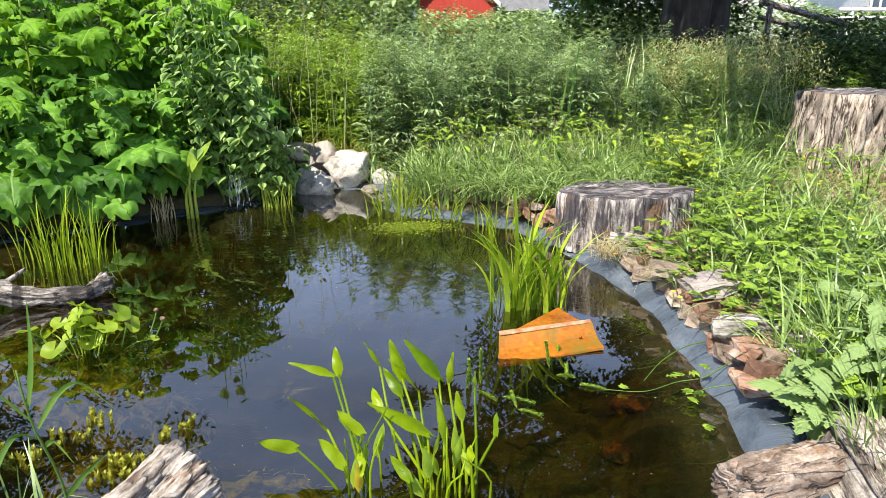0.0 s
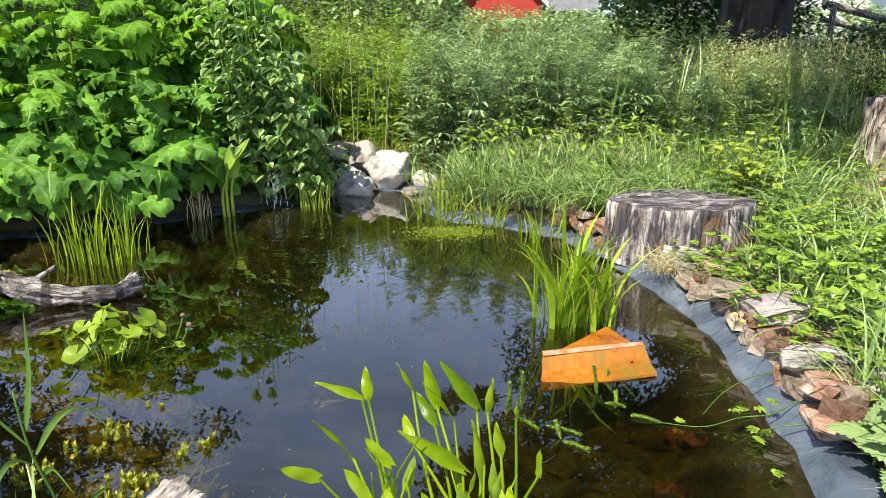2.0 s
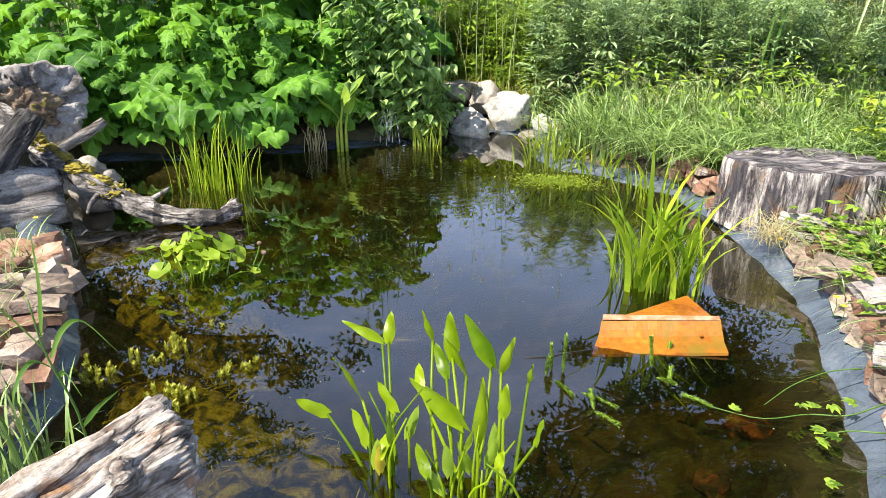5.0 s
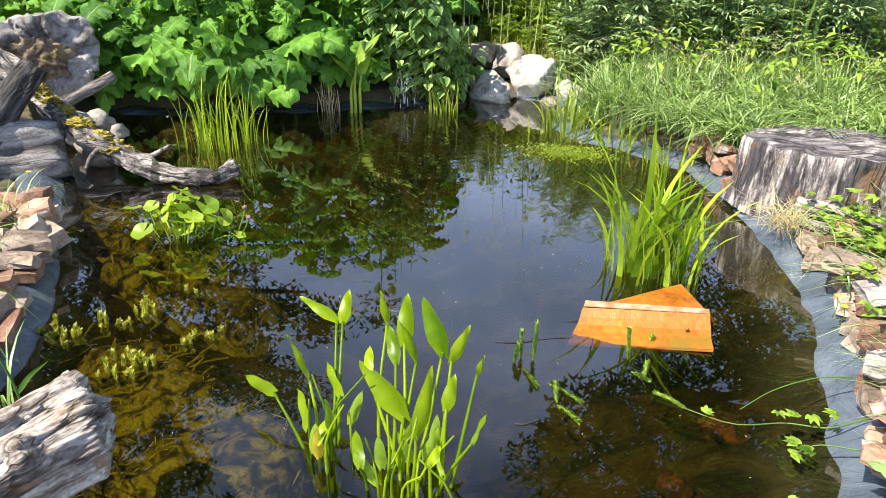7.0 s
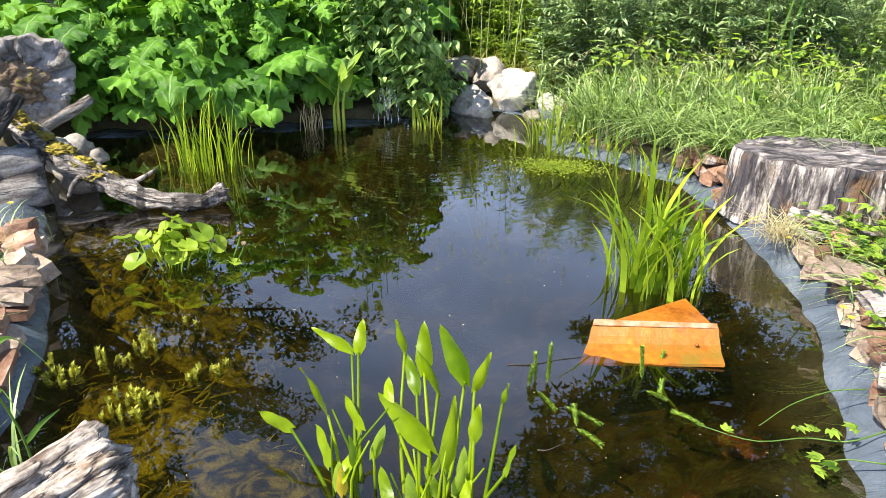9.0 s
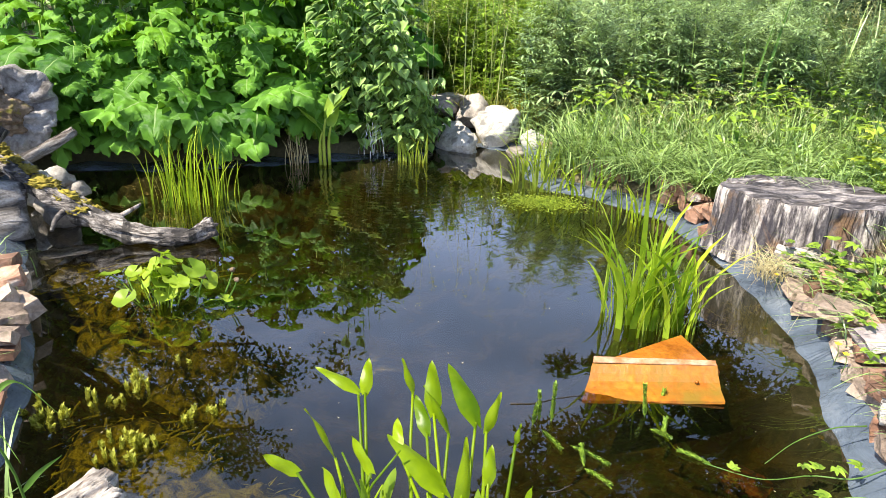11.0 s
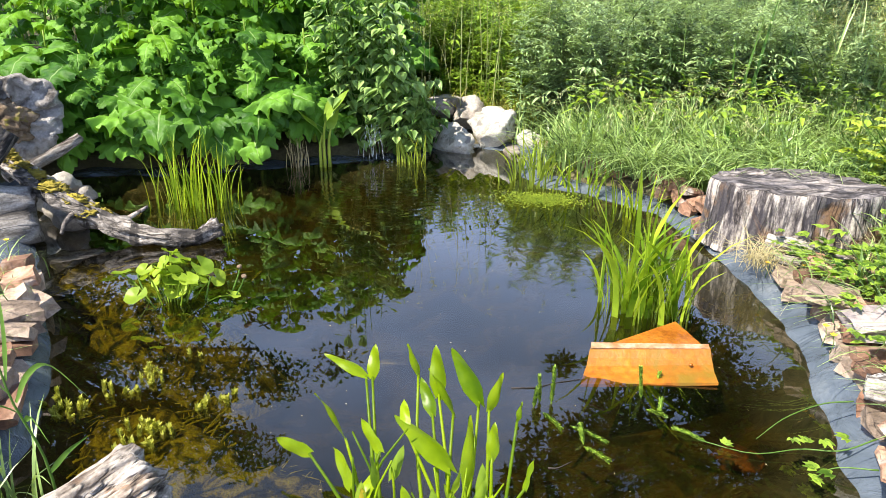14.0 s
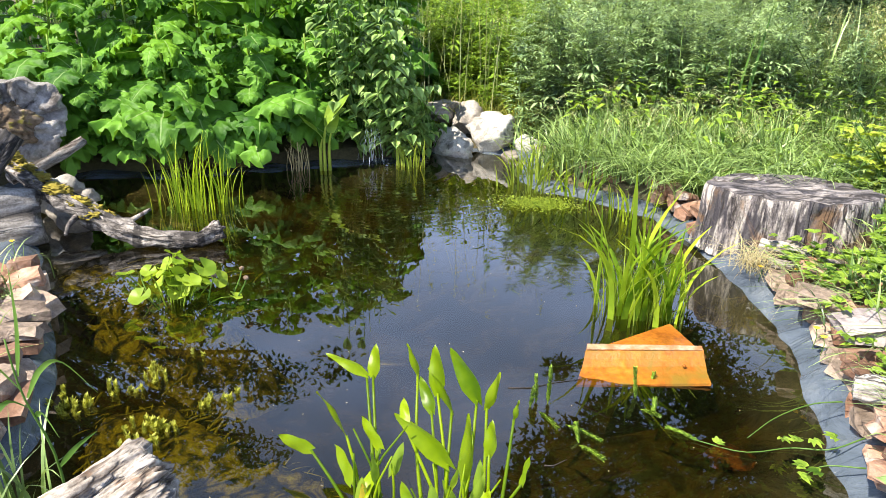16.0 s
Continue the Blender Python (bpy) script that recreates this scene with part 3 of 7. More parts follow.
def rock_mesh(size, seed, detail=4, cuts=15, rough=0.24):
    """A broken stone: a ball cut by random planes, with soft edges and a rough face."""
    r = np.random.default_rng(int(seed * 100))
    bm = bmesh.new()
    bmesh.ops.create_icosphere(bm, subdivisions=detail, radius=1)
    planes = [(Vector(unit(r.normal(0, 1, 3))), r.uniform(0.55, 0.88)) for q in range(cuts)]
    for v in bm.verts:
        c = v.co.copy()
        for nor, d in planes:
            over = c.dot(nor) - d
            if over > 0:
                c -= nor * over * 0.94
        c *= 1 + rough * noise.noise(c * 1.7 + Vector((seed, -seed, seed))) + 0.5 * rough * noise.noise(c * 5.5 + Vector((seed, seed, 0))) + 0.2 * rough * noise.noise(c * 14)
        v.co = Vector((c.x * size[0], c.y * size[1], c.z * size[2])) * 1.18
    for f in bm.faces:
        f.smooth = True
    me = bpy.data.meshes.new("rock")
    bm.to_mesh(me)
    bm.free()
    return me


def ribbon(points, width, count=14):
    """A long leaf along points, widest in its first half."""
    L = bezier(points, count)
    T = unit(np.gradient(L, axis=0))
    S = unit(np.cross(T, (0.25, 0.9, 0.35)))
    u = np.linspace(0, 1, count)
    w = (width * np.minimum(1, u * 3 + 0.35) * (1 - u ** 2.2) + 0.0006)[:, None]
    V = np.concatenate([L - S * w, L + np.cross(S, T) * w * 0.35, L + S * w])
    k = np.arange(count - 1)
    F = np.concatenate([np.stack([k, k + 1, k + 1 + count, k + count], -1), np.stack([k + count, k + count + 1, k + 2 * count + 1, k + 2 * count], -1)])
    return make_mesh("blade", V, F)


# ---- the pond's outline, the ground ----
SHORE = np.array([(1.06, 0.70), (1.225, 1.25), (1.30, 1.60), (1.35, 2.00), (1.38, 2.35), (1.34, 2.70), (1.22, 3.15), (1.10, 3.65),
                  (0.75, 3.98), (0.36, 4.18), (0.24, 4.50), (0.27, 4.92), (-0.08, 5.12), (-0.45, 5.02), (-0.62, 4.72), (-1.30, 4.42),
                  (-1.70, 4.22), (-2.30, 3.95), (-2.78, 3.85), (-2.85, 3.40), (-2.45, 2.90), (-2.12, 2.48), (-1.83, 2.12), (-1.56, 1.80),
                  (-1.33, 1.45), (-1.17, 1.18), (-1.00, 0.75), (-0.60, 0.35), (0.00, 0.22), (0.60, 0.36)])
_closed = np.concatenate([SHORE, SHORE, SHORE])
_t = len(SHORE)
RIM = bezier(np.c_[_closed, np.zeros(len(_closed))][_t - 1:2 * _t + 2], 33 * 8)[:, :2]
RIM = RIM[8:8 + 31 * 8 - 8][::1]


def shore_distance(x, y):
    """Distance to the water line, negative over the water."""
    P = np.stack([np.ravel(x), np.ravel(y)], -1)
    A, B = SHORE, np.roll(SHORE, -1, axis=0)
    best = np.full(len(P), 1e9)
    inside = np.zeros(len(P), dtype=bool)
    for a, b in zip(A, B):
        ab = b - a
        t = np.clip(((P - a) @ ab) / (ab @ ab), 0, 1)
        best = np.minimum(best, np.hypot(*(P - a - t[:, None] * ab).T))
        cross = (a[1] > P[:, 1]) != (b[1] > P[:, 1])
        with np.errstate(divide="ignore", invalid="ignore"):
            inside ^= cross & (P[:, 0] < ab[0] * (P[:, 1] - a[1]) / (b[1] - a[1] + 1e-12) + a[0])
    return np.where(inside, -best, best).reshape(np.shape(x))


def ground_z(x, y):
    d = shore_distance(x, y)
    s = np.clip(d / 0.9, 0, 1)
    lift = 0.055 + 0.10 * s * s * (3 - 2 * s) + 0.02 * np.sin(np.asarray(x) * 2.1 + 1) * np.cos(np.asarray(y) * 1.7) * s
    edge = np.clip((d - 0.15) / 0.06, 0, 1)
    return np.where(d > 0.15, lift * edge - 0.05 * (1 - edge), np.maximum(-0.75, -0.05 + np.minimum(d, 0.0) * 3.5))


def spread(inner, outer, step, growth=1.22):
    a = list(np.arange(inner[0], inner[1] + 1e-6, step))
    s = step
    while a[-1] < outer:
        s *= growth
        a.append(a[-1] + s)
    s = step
    while a[0] > -outer:
        s *= growth
        a.insert(0, a[0] - s)
    return np.array(a)


gx, gy = spread((-5, 5.5), 400, 0.07), spread((-2, 8), 400, 0.07)
GX, GY = np.meshgrid(gx, gy)
GZ = ground_z(GX, GY) + np.where(shore_distance(GX, GY) > 0.2, rng.normal(0, 0.008, GX.shape), 0)
i, j = np.meshgrid(np.arange(len(gy) - 1), np.arange(len(gx) - 1), indexing="ij")
k = i * len(gx) + j
ground = solid("ground", make_mesh("ground", np.stack([GX, GY, GZ], -1).reshape(-1, 3), np.stack([k, k + 1, k + len(gx) + 1, k + len(gx)], -1).reshape(-1, 4)), SOIL)
tagged(ground, "brown garden soil under grass and weeds", "ground", kind="structure")

# the liner: a rubber sheet that forms the bed and is tucked over the rim
centre = np.array([-0.45, 2.45])
nrm = np.roll(RIM, -1, axis=0) - np.roll(RIM, 1, axis=0)
nrm = unit(np.stack([nrm[:, 1], -nrm[:, 0]], -1))
push = np.clip((RIM[:, 0] - 0.7) / 0.3, 0, 1) * np.clip((3.5 - RIM[:, 1]) / 0.3, 0, 1) * np.clip((RIM[:, 1] - 0.8) / 0.4, 0, 1)
RIM = RIM + nrm * (0.05 * push)[:, None]
rows = []
ang = np.arange(len(RIM)) * 0.31
for s, z in ((0.02, -0.50), (0.25, -0.48), (0.5, -0.42), (0.68, -0.31), (0.8, -0.20), (0.9, -0.11), (0.96, -0.05)):
    q = centre + s * (RIM - centre)
    rows.append(np.c_[q, z + s ** 4 * (0.02 * np.sin(ang * 1.7 + s * 9) + 0.008 * np.sin(ang * 4.1))])
for off, z in ((-0.02, -0.012), (0.01, 0.016), (0.045, 0.05), (0.085, 0.078), (0.14, 0.084), (0.19, 0.06)):
    q = RIM + nrm * (off + 0.012 * np.sin(ang * 0.9) + 0.005 * np.sin(ang * 3.7 + 2 * np.sin(ang * 0.6)) + 0.010 * np.sin(ang * 0.37 + 1))[:, None]
    low = np.where(RIM[:, 1] > 3.6, np.where(RIM[:, 0] < 0.0, 0.02, 0.4), 1.0)
    rows.append(np.c_[q, z * low + 0.009 * np.sin(ang * 2.9 + 2 * np.sin(ang * 0.45)) + 0.006 * np.sin(ang * 6.3 + 3 * np.sin(ang * 0.8))])
R = np.array(rows)
n0, n1 = R.shape[:2]
i, j = np.meshgrid(np.arange(n0 - 1), np.arange(n1), indexing="ij")
liner = solid("pond_liner", make_mesh("pond_liner", R.reshape(-1, 3), np.stack([i * n1 + j, i * n1 + (j + 1) % n1, (i + 1) * n1 + (j + 1) % n1, (i + 1) * n1 + j], -1).reshape(-1, 4)), LINER)
sm = liner.modifiers.new("smooth", "SUBSURF")
sm.levels = sm.render_levels = 1
th = liner.modifiers.new("sheet", "SOLIDIFY")
th.thickness = 0.004
tagged(liner, "black rubber pond liner, dusty at the rim, algae below water", "pond liner", kind="structure")

# the water
WR = RIM + nrm * 0.012
me = bpy.data.meshes.new("water")
me.from_pydata([(*p, 0.0) for p in WR], [], [list(range(len(WR)))])
water = solid("water", me, WATER)
tagged(water, "still dark pond water reflecting sky and plants", "water", kind="structure")


# ---- scattering ----
def scatter(count, box, margin=0.05, keep=None, r=rng):
    """Random places on the ground of a box, off the water by margin."""
    x, y = r.uniform(box[0], box[1], count), r.uniform(box[2], box[3], count)
    ok = shore_distance(x, y) > margin
    if keep is not None:
        ok &= keep(x, y)
    x, y = x[ok], y[ok]
    return np.stack([x, y, ground_z(x, y)], -1)


def stuff(name, chunks, material, label, category):
    v, f = join(chunks)
    return tagged(solid(name, make_mesh(name, v, f), material), label, category, kind="stuff")


# ---- burdock ----
def burdock_leaf(seed, young=False):
    """A broad heart-shaped leaf on its stalk, with coarse lobes, a wavy margin and sunken veins."""
    r = np.random.default_rng(seed)
    rows_n, cols = 57, 17
    L = r.uniform(0.34, 0.44)
    W, droop = L * (r.uniform(0.36, 0.44) if young else r.uniform(0.42, 0.52)), r.uniform(0.02, 0.14)
    lobes = int(r.integers(4, 6))
    ph = r.uniform(0, 6, 6)
    tooth = r.uniform(-1, 1, (2, rows_n))
    deep = r.uniform(0.5, 1.3, (2, 8))
    V, UV = [], []
    for a in range(rows_n):
        u = a / (rows_n - 1)
        w = W * (0.30 + 0.70 * min(1.0, u / 0.14) ** 0.6) * max(0.0, 1 - max(0.0, (u - 0.14) / 0.86) ** 1.55) ** 0.82
        for c in range(cols):
            v = -1 + 2 * c / (cols - 1)
            edge, right = abs(v), int(v > 0)
            q = u * lobes + 0.35 * right + ph[0] * 0.1
            cut = abs((q % 1.0) - 0.5) * 2
            lobe = 1 + edge ** 4 * (0.07 - 0.17 * deep[right][int(q) % 8] * cut ** 2.5 + 0.06 * tooth[right][a] + 0.05 * math.sin(40 * u + ph[4])) * (0.6 if young else 1.0)
            back = -0.20 * edge ** 1.2 * max(0.0, 1 - u / 0.22)
            x = 0.22 + L * (u + back + 0.07 * edge * (1 - u))
            vein = 0.006 * math.cos(2 * math.pi * (u - 0.42 * edge) * 7 + ph[5]) * edge * (1 - edge * 0.4)
            wave = edge ** 2.2 * (0.030 * math.sin(2 * math.pi * q * 0.9 + ph[1]) + 0.020 * math.sin(38 * u + ph[2] + 2 * right))
            z = 0.12 + 0.06 * u - droop * 1.5 * u * u - 0.04 * edge ** 2 + 0.05 * edge * (1 - edge) + wave + vein + 0.014 * noise.noise(Vector((u * 5 + seed, v * 2.5, seed)))
            V.append((x, v * w * lobe, z))
            UV.append((u - 0.35 * edge, edge))
    i, j = np.meshgrid(np.arange(rows_n - 1), np.arange(cols - 1), indexing="ij")
    k = (i * cols + j).reshape(-1)
    F = np.stack([k, k + 1, k + cols + 1, k + cols], -1)
    sv, sf = tube(bezier([(0, 0, 0), (0.10, 0, 0.08), (0.20, 0, 0.115), (0.30, 0, 0.118)], 7), np.linspace(0.008, 0.004, 7), 5)
    v, f = join([(np.array(V), [F]), (sv, sf)])
    return make_mesh("leaf", v, f, True, np.concatenate([np.array(UV), np.full((len(sv), 2), 0.5)]))


LEAF_MESHES = [burdock_leaf(s) for s in range(8)]
TOP_MESHES = [burdock_leaf(s, True) for s in range(8, 16)]
r = np.random.default_rng(5)


def burdock(x, y, height, leaves, spread_=1.0, big=1.0, lo=0.0):
    z = float(ground_z(np.array([x]), np.array([y]))[0])
    z = max(z, 0.0)
    p = thing("burdock", (x, y, z), "lush burdock plant with large ragged green leaves", "plant", "burdock on the far bank")
    lean = r.normal(0, 0.05, 2)
    stem = solid("stem", make_mesh("stem", *tube(bezier([(0, 0, 0), (lean[0] * 0.5, lean[1] * 0.5, height * 0.5), (lean[0], lean[1], height)], 9), np.linspace(0.018, 0.006, 9), 7)), HERB, p)
    a = r.uniform(0, 6)
    for q in range(leaves):
        s = lo + (0.97 - lo) * (q + r.uniform(0, 0.8)) / leaves
        a += 2.4 + r.normal(0, 0.25)
        top = z + height * s > 0.95 + r.normal(0, 0.15)
        k = big * (1.16 - 0.62 * s) * r.uniform(0.6, 1.15)
        if math.sin(a) > 0.3 and r.uniform() < 0.45:
            a = -a
        front = max(0.0, -math.sin(a))
        tilt = r.uniform(-4, 28) * (1 - 0.5 * s) + 34 * front * (1 - 0.8 * s)
        if z + height * s < 0.32:
            tilt = min(tilt, 10)
        m = Matrix.Translation((lean[0] * s, lean[1] * s, height * s)) @ Matrix.Rotation(a, 4, "Z") @ Matrix.Rotation(radians(tilt), 4, "Y") @ Matrix.Rotation(r.normal(0, 0.34), 4, "X") @ Matrix.Diagonal((k * spread_, k, k, 1))
        solid("leaf", (TOP_MESHES if top else LEAF_MESHES)[int(r.integers(8))], BURDOCK_TOP if top else BURDOCK, p, m=m)
    if height < 1:
        for q in range(9):
            a = math.radians(-90 + r.uniform(-75, 75))
            s, k = r.uniform(0.12, 0.34), big * r.uniform(0.75, 1.15)
            m = Matrix.Translation((lean[0] * s, lean[1] * s, 0.10 + height * s)) @ Matrix.Rotation(a, 4, "Z") @ Matrix.Rotation(radians(r.uniform(4, 24)), 4, "Y") @ Matrix.Rotation(r.normal(0, 0.3), 4, "X") @ Matrix.Diagonal((0.85 * k, k, k, 1))
            solid("leaf", LEAF_MESHES[int(r.integers(8))], BURDOCK, p, m=m)
    return p


for x, y, h, c in ((-2.75, 4.18, 0.75, 20), (-2.25, 4.30, 0.9, 24), (-1.75, 4.55, 0.95, 24), (-1.40, 4.80, 0.85, 20),
                   (-3.2, 4.3, 0.8, 16), (-2.9, 4.75, 1.3, 24), (-2.35, 4.85, 1.45, 26), (-1.85, 5.0, 1.5, 26), (-1.35, 5.2, 1.45, 26), (-1.0, 5.4, 0.9, 14),
                   (-3.6, 4.75, 1.15, 22), (-3.3, 5.3, 1.6, 26), (-2.7, 5.45, 1.85, 28), (-2.1, 5.55, 1.95, 28), (-1.55, 5.7, 1.9, 28), (-1.1, 5.8, 1.6, 24), (-4.1, 5.2, 1.3, 22), (-4.4, 4.5, 0.9, 18),
                   (-3.8, 5.9, 1.7, 24), (-2.9, 6.1, 2.05, 24), (-2.1, 6.3, 2.1, 24), (-1.4, 6.4, 1.9, 24), (-4.9, 5.5, 1.3, 20)):
    burdock(x, y - 0.06 * (h < 1), h, int(c * 1.4), big=0.66 if x > -1.45 and y < 5.1 else 1.0, lo=0.14 if h < 1 else 0.10)


# ---- meadow ----
r = np.random.default_rng(21)
# drooping grass of the middle bank
def middle(x, y):
    return (y > 4.15 - 0.25 * (x > 1.4)) & (x > 0.1 + 0.15 * (y < 5))


base = scatter(3200, (0.0, 3.2, 3.9, 6.6), 0.12, middle, r)
chunks = [blades(base, r.uniform(0.12, 0.4, len(base)), r.uniform(0.010, 0.024, len(base)), r.uniform(0.3, 1.5, len(base)), r)]
base = scatter(14000, (1.5, 6.5, 0.2, 7.0), 0.25, lambda x, y: (x > 1.66 + 0.1 * np.sin(y * 5)) & ~((np.hypot(x - 1.69, y - 3.32) < 0.5)) & ~((np.hypot(x - 4.45, y - 4.75) < 0.55)) & ~((x > 2.5) & (x < 5.0) & (y > 2.6) & (y < 4.6) & (r.uniform(size=len(x)) < 0.85)), r)
tall = np.clip((base[:, 0] - 1.5) * 0.10 + (base[:, 1] - 3) * 0.07, 0, 0.4)
chunks.append(blades(base, r.uniform(0.10, 0.34, len(base)) + tall * r.uniform(0.2, 1, len(base)), r.uniform(0.008, 0.017, len(base)), r.uniform(0.2, 1.3, len(base)), r))
base = scatter(2400, (-1.2, 7.5, 6.4, 10.5), 0.2, lambda x, y: (x < 0.3) | ((x > 3.2) & (x < 4.5)) | ((y > 8.6) & (x < 5.0)), r)
chunks.append(blades(base, r.uniform(0.5, 1.25, len(base)), r.uniform(0.008, 0.016, len(base)), r.uniform(0.2, 0.9, len(base)), r))
base = scatter(12000, (-9, 12, 9.5, 24), 0.2, None, r)
chunks.append(blades(base, r.uniform(0.6, 1.35, len(base)), r.uniform(0.015, 0.03, len(base)), r.uniform(0.2, 0.8, len(base)), r, 3))
base = scatter(9000, (-7, -1.3, 0.0, 6.5), 0.3, lambda x, y: (x < -1.9) & ((x < -3.2) | (y < 2.0)), r)
chunks.append(blades(base, r.uniform(0.08, 0.4, len(base)), r.uniform(0.005, 0.01, len(base)), r.uniform(0.3, 1.2, len(base)), r))
base = scatter(260, (0.2, 4.2, 5.3, 8.2), 0.2, None, r)
chunks.append(blades(base, r.uniform(0.6, 1.35, len(base)), r.uniform(0.008, 0.016, len(base)), r.uniform(0.1, 0.6, len(base)), r))
base = scatter(14000, (-7, 6.5, -5.5, 0.6), 0.32, None, r)
chunks.append(blades(base, r.uniform(0.03, 0.10, len(base)), r.uniform(0.006, 0.011, len(base)), r.uniform(0.3, 1.3, len(base)), r, 2))
stuff("meadow_grass", chunks, GRASS, "long green meadow grass drooping over the bank", "grass")

# tall feathery weeds
def clumpy(x, y):
    return np.array([wobble((a, b, 0), 1.9, 6.0) for a, b in zip(x, y)]) > -0.05


def weed_stand(count, box, hlo, hhi, leaves, keep=None, llen=(0.07, 0.13), lwid=(0.012, 0.022), bush=0.14):
    base = scatter(count, box, 0.2, keep, r)
    out = []
    n = len(base)
    h = r.uniform(hlo, hhi, n)
    az, lean = r.uniform(0, 6.28, n), r.uniform(0.02, 0.18, n)
    tip = base + np.stack([np.cos(az) * lean * h, np.sin(az) * lean * h, h], -1)
    out.append(blades(base, h, 0.008, lean, r, 3, azimuth=az))
    s = r.uniform(0.12, 1.0, (n, leaves))
    P = base[:, None] + (tip - base)[:, None] * s[..., None]
    P[..., :2] -= ((tip - base)[:, None, :2] * (s - s * s)[..., None])
    la = r.uniform(0, 6.28, (n, leaves))
    up = r.uniform(-0.1, 1.0, (n, leaves))
    D = np.stack([np.cos(la), np.sin(la), up], -1)
    k = n * leaves
    P = P + D * (r.uniform(0, 1, (n, leaves)) * bush * (1.3 - s))[..., None]
    out.append(leaflets(P.reshape(-1, 3), D.reshape(-1, 3), np.array([0, 0, 1.0]), (r.uniform(*llen, (n, leaves)) * (1.15 - 0.5 * s)).ravel(), r.uniform(*lwid, k), 0.35))
    return out


def feathered(count, box, hlo, hhi, fronds, keep, length, width):
    """Stems set with divided leaves, each a fan of narrow leaflets, larger towards the foot."""
    base = scatter(count, box, 0.2, keep, r)
    n = len(base)
    h = r.uniform(hlo, hhi, n) * (0.82 + 0.35 * np.array([wobble((a, b, 0), 1.3, 2.0) for a, b in zip(base[:, 0], base[:, 1])]))
    az, lean = r.uniform(0, 6.28, n), r.uniform(0.02, 0.2, n)
    s = r.uniform(0.10, 1.0, (n, fronds)) ** 0.8
    P = base[:, None] + np.stack([np.cos(az)[:, None] * (lean * h)[:, None] * s * s, np.sin(az)[:, None] * (lean * h)[:, None] * s * s, h[:, None] * s], -1)
    la = r.uniform(0, 6.28, (n, fronds))
    out = np.stack([np.cos(la), np.sin(la), r.uniform(-0.1, 0.9, (n, fronds))], -1)
    size = r.uniform(*length, (n, fronds)) * (1.25 - 0.75 * s)
    pos, D, up, Ls = [], [], [], []
    for k, along_ in ((-1.0, 0.35), (-0.75, 0.65), (0.0, 1.0), (0.75, 0.65), (1.0, 0.35)):
        c, si = np.cos(la + k), np.sin(la + k)
        pos.append(P + out * (size * along_ * 0.9)[..., None])
        D.append(np.stack([c, si, out[..., 2]], -1))
        Ls.append(size * (1.0 if k == 0 else 0.8))
    pos, D, Ls = (np.concatenate([q.reshape(-1, q.shape[-1]) if q.ndim == 3 else q.ravel() for q in v]) for v in (pos, D, Ls))
    return [blades(base, h, 0.0045, lean, r, 3, azimuth=az), leaflets(pos, D, np.array([0, 0, 1.0]), Ls, Ls * r.uniform(*width, len(Ls)), 0.4)]


stuff("mugwort", feathered(640, (0.25, 4.6, 5.35, 8.4), 0.6, 1.45, 44, lambda x, y: clumpy(x, y) & (r.uniform(size=len(x)) > (x - 3.0) / 1.6), (0.07, 0.15), (0.15, 0.27)), TALL, "dense stand of tall feathery grey-green mugwort", "weeds")
stuff("mugwort", feathered(150, (-0.9, 0.6, 5.75, 6.5), 0.18, 0.5, 26, None, (0.05, 0.10), (0.22, 0.40)) + feathered(260, (-0.95, 0.5, 5.9, 8.6), 0.35, 1.25, 44, None, (0.07, 0.13), (0.22, 0.40)) + feathered(170, (3.3, 6.6, 5.6, 8.2), 0.5, 1.2, 34, clumpy, (0.06, 0.11), (0.16, 0.30)), HERB, "bushy yellow-green weeds at the edge of the meadow", "weeds")
own_r, r = r, np.random.default_rng(91)
stuff("mugwort", feathered(85, (0.10, 2.2, 5.2, 6.2), 0.95, 1.55, 46, None, (0.07, 0.14), (0.16, 0.28)), TALL, "tall loose front row of feathery grey-green mugwort behind the pond", "weeds")
r = own_r
stuff("tall_weeds", weed_stand(110, (-1.2, 0.5, 6.6, 10.0), 0.8, 1.5, 70, None, (0.06, 0.12), (0.02, 0.04)), HERB, "tall leafy bright green weeds in the meadow", "weeds")


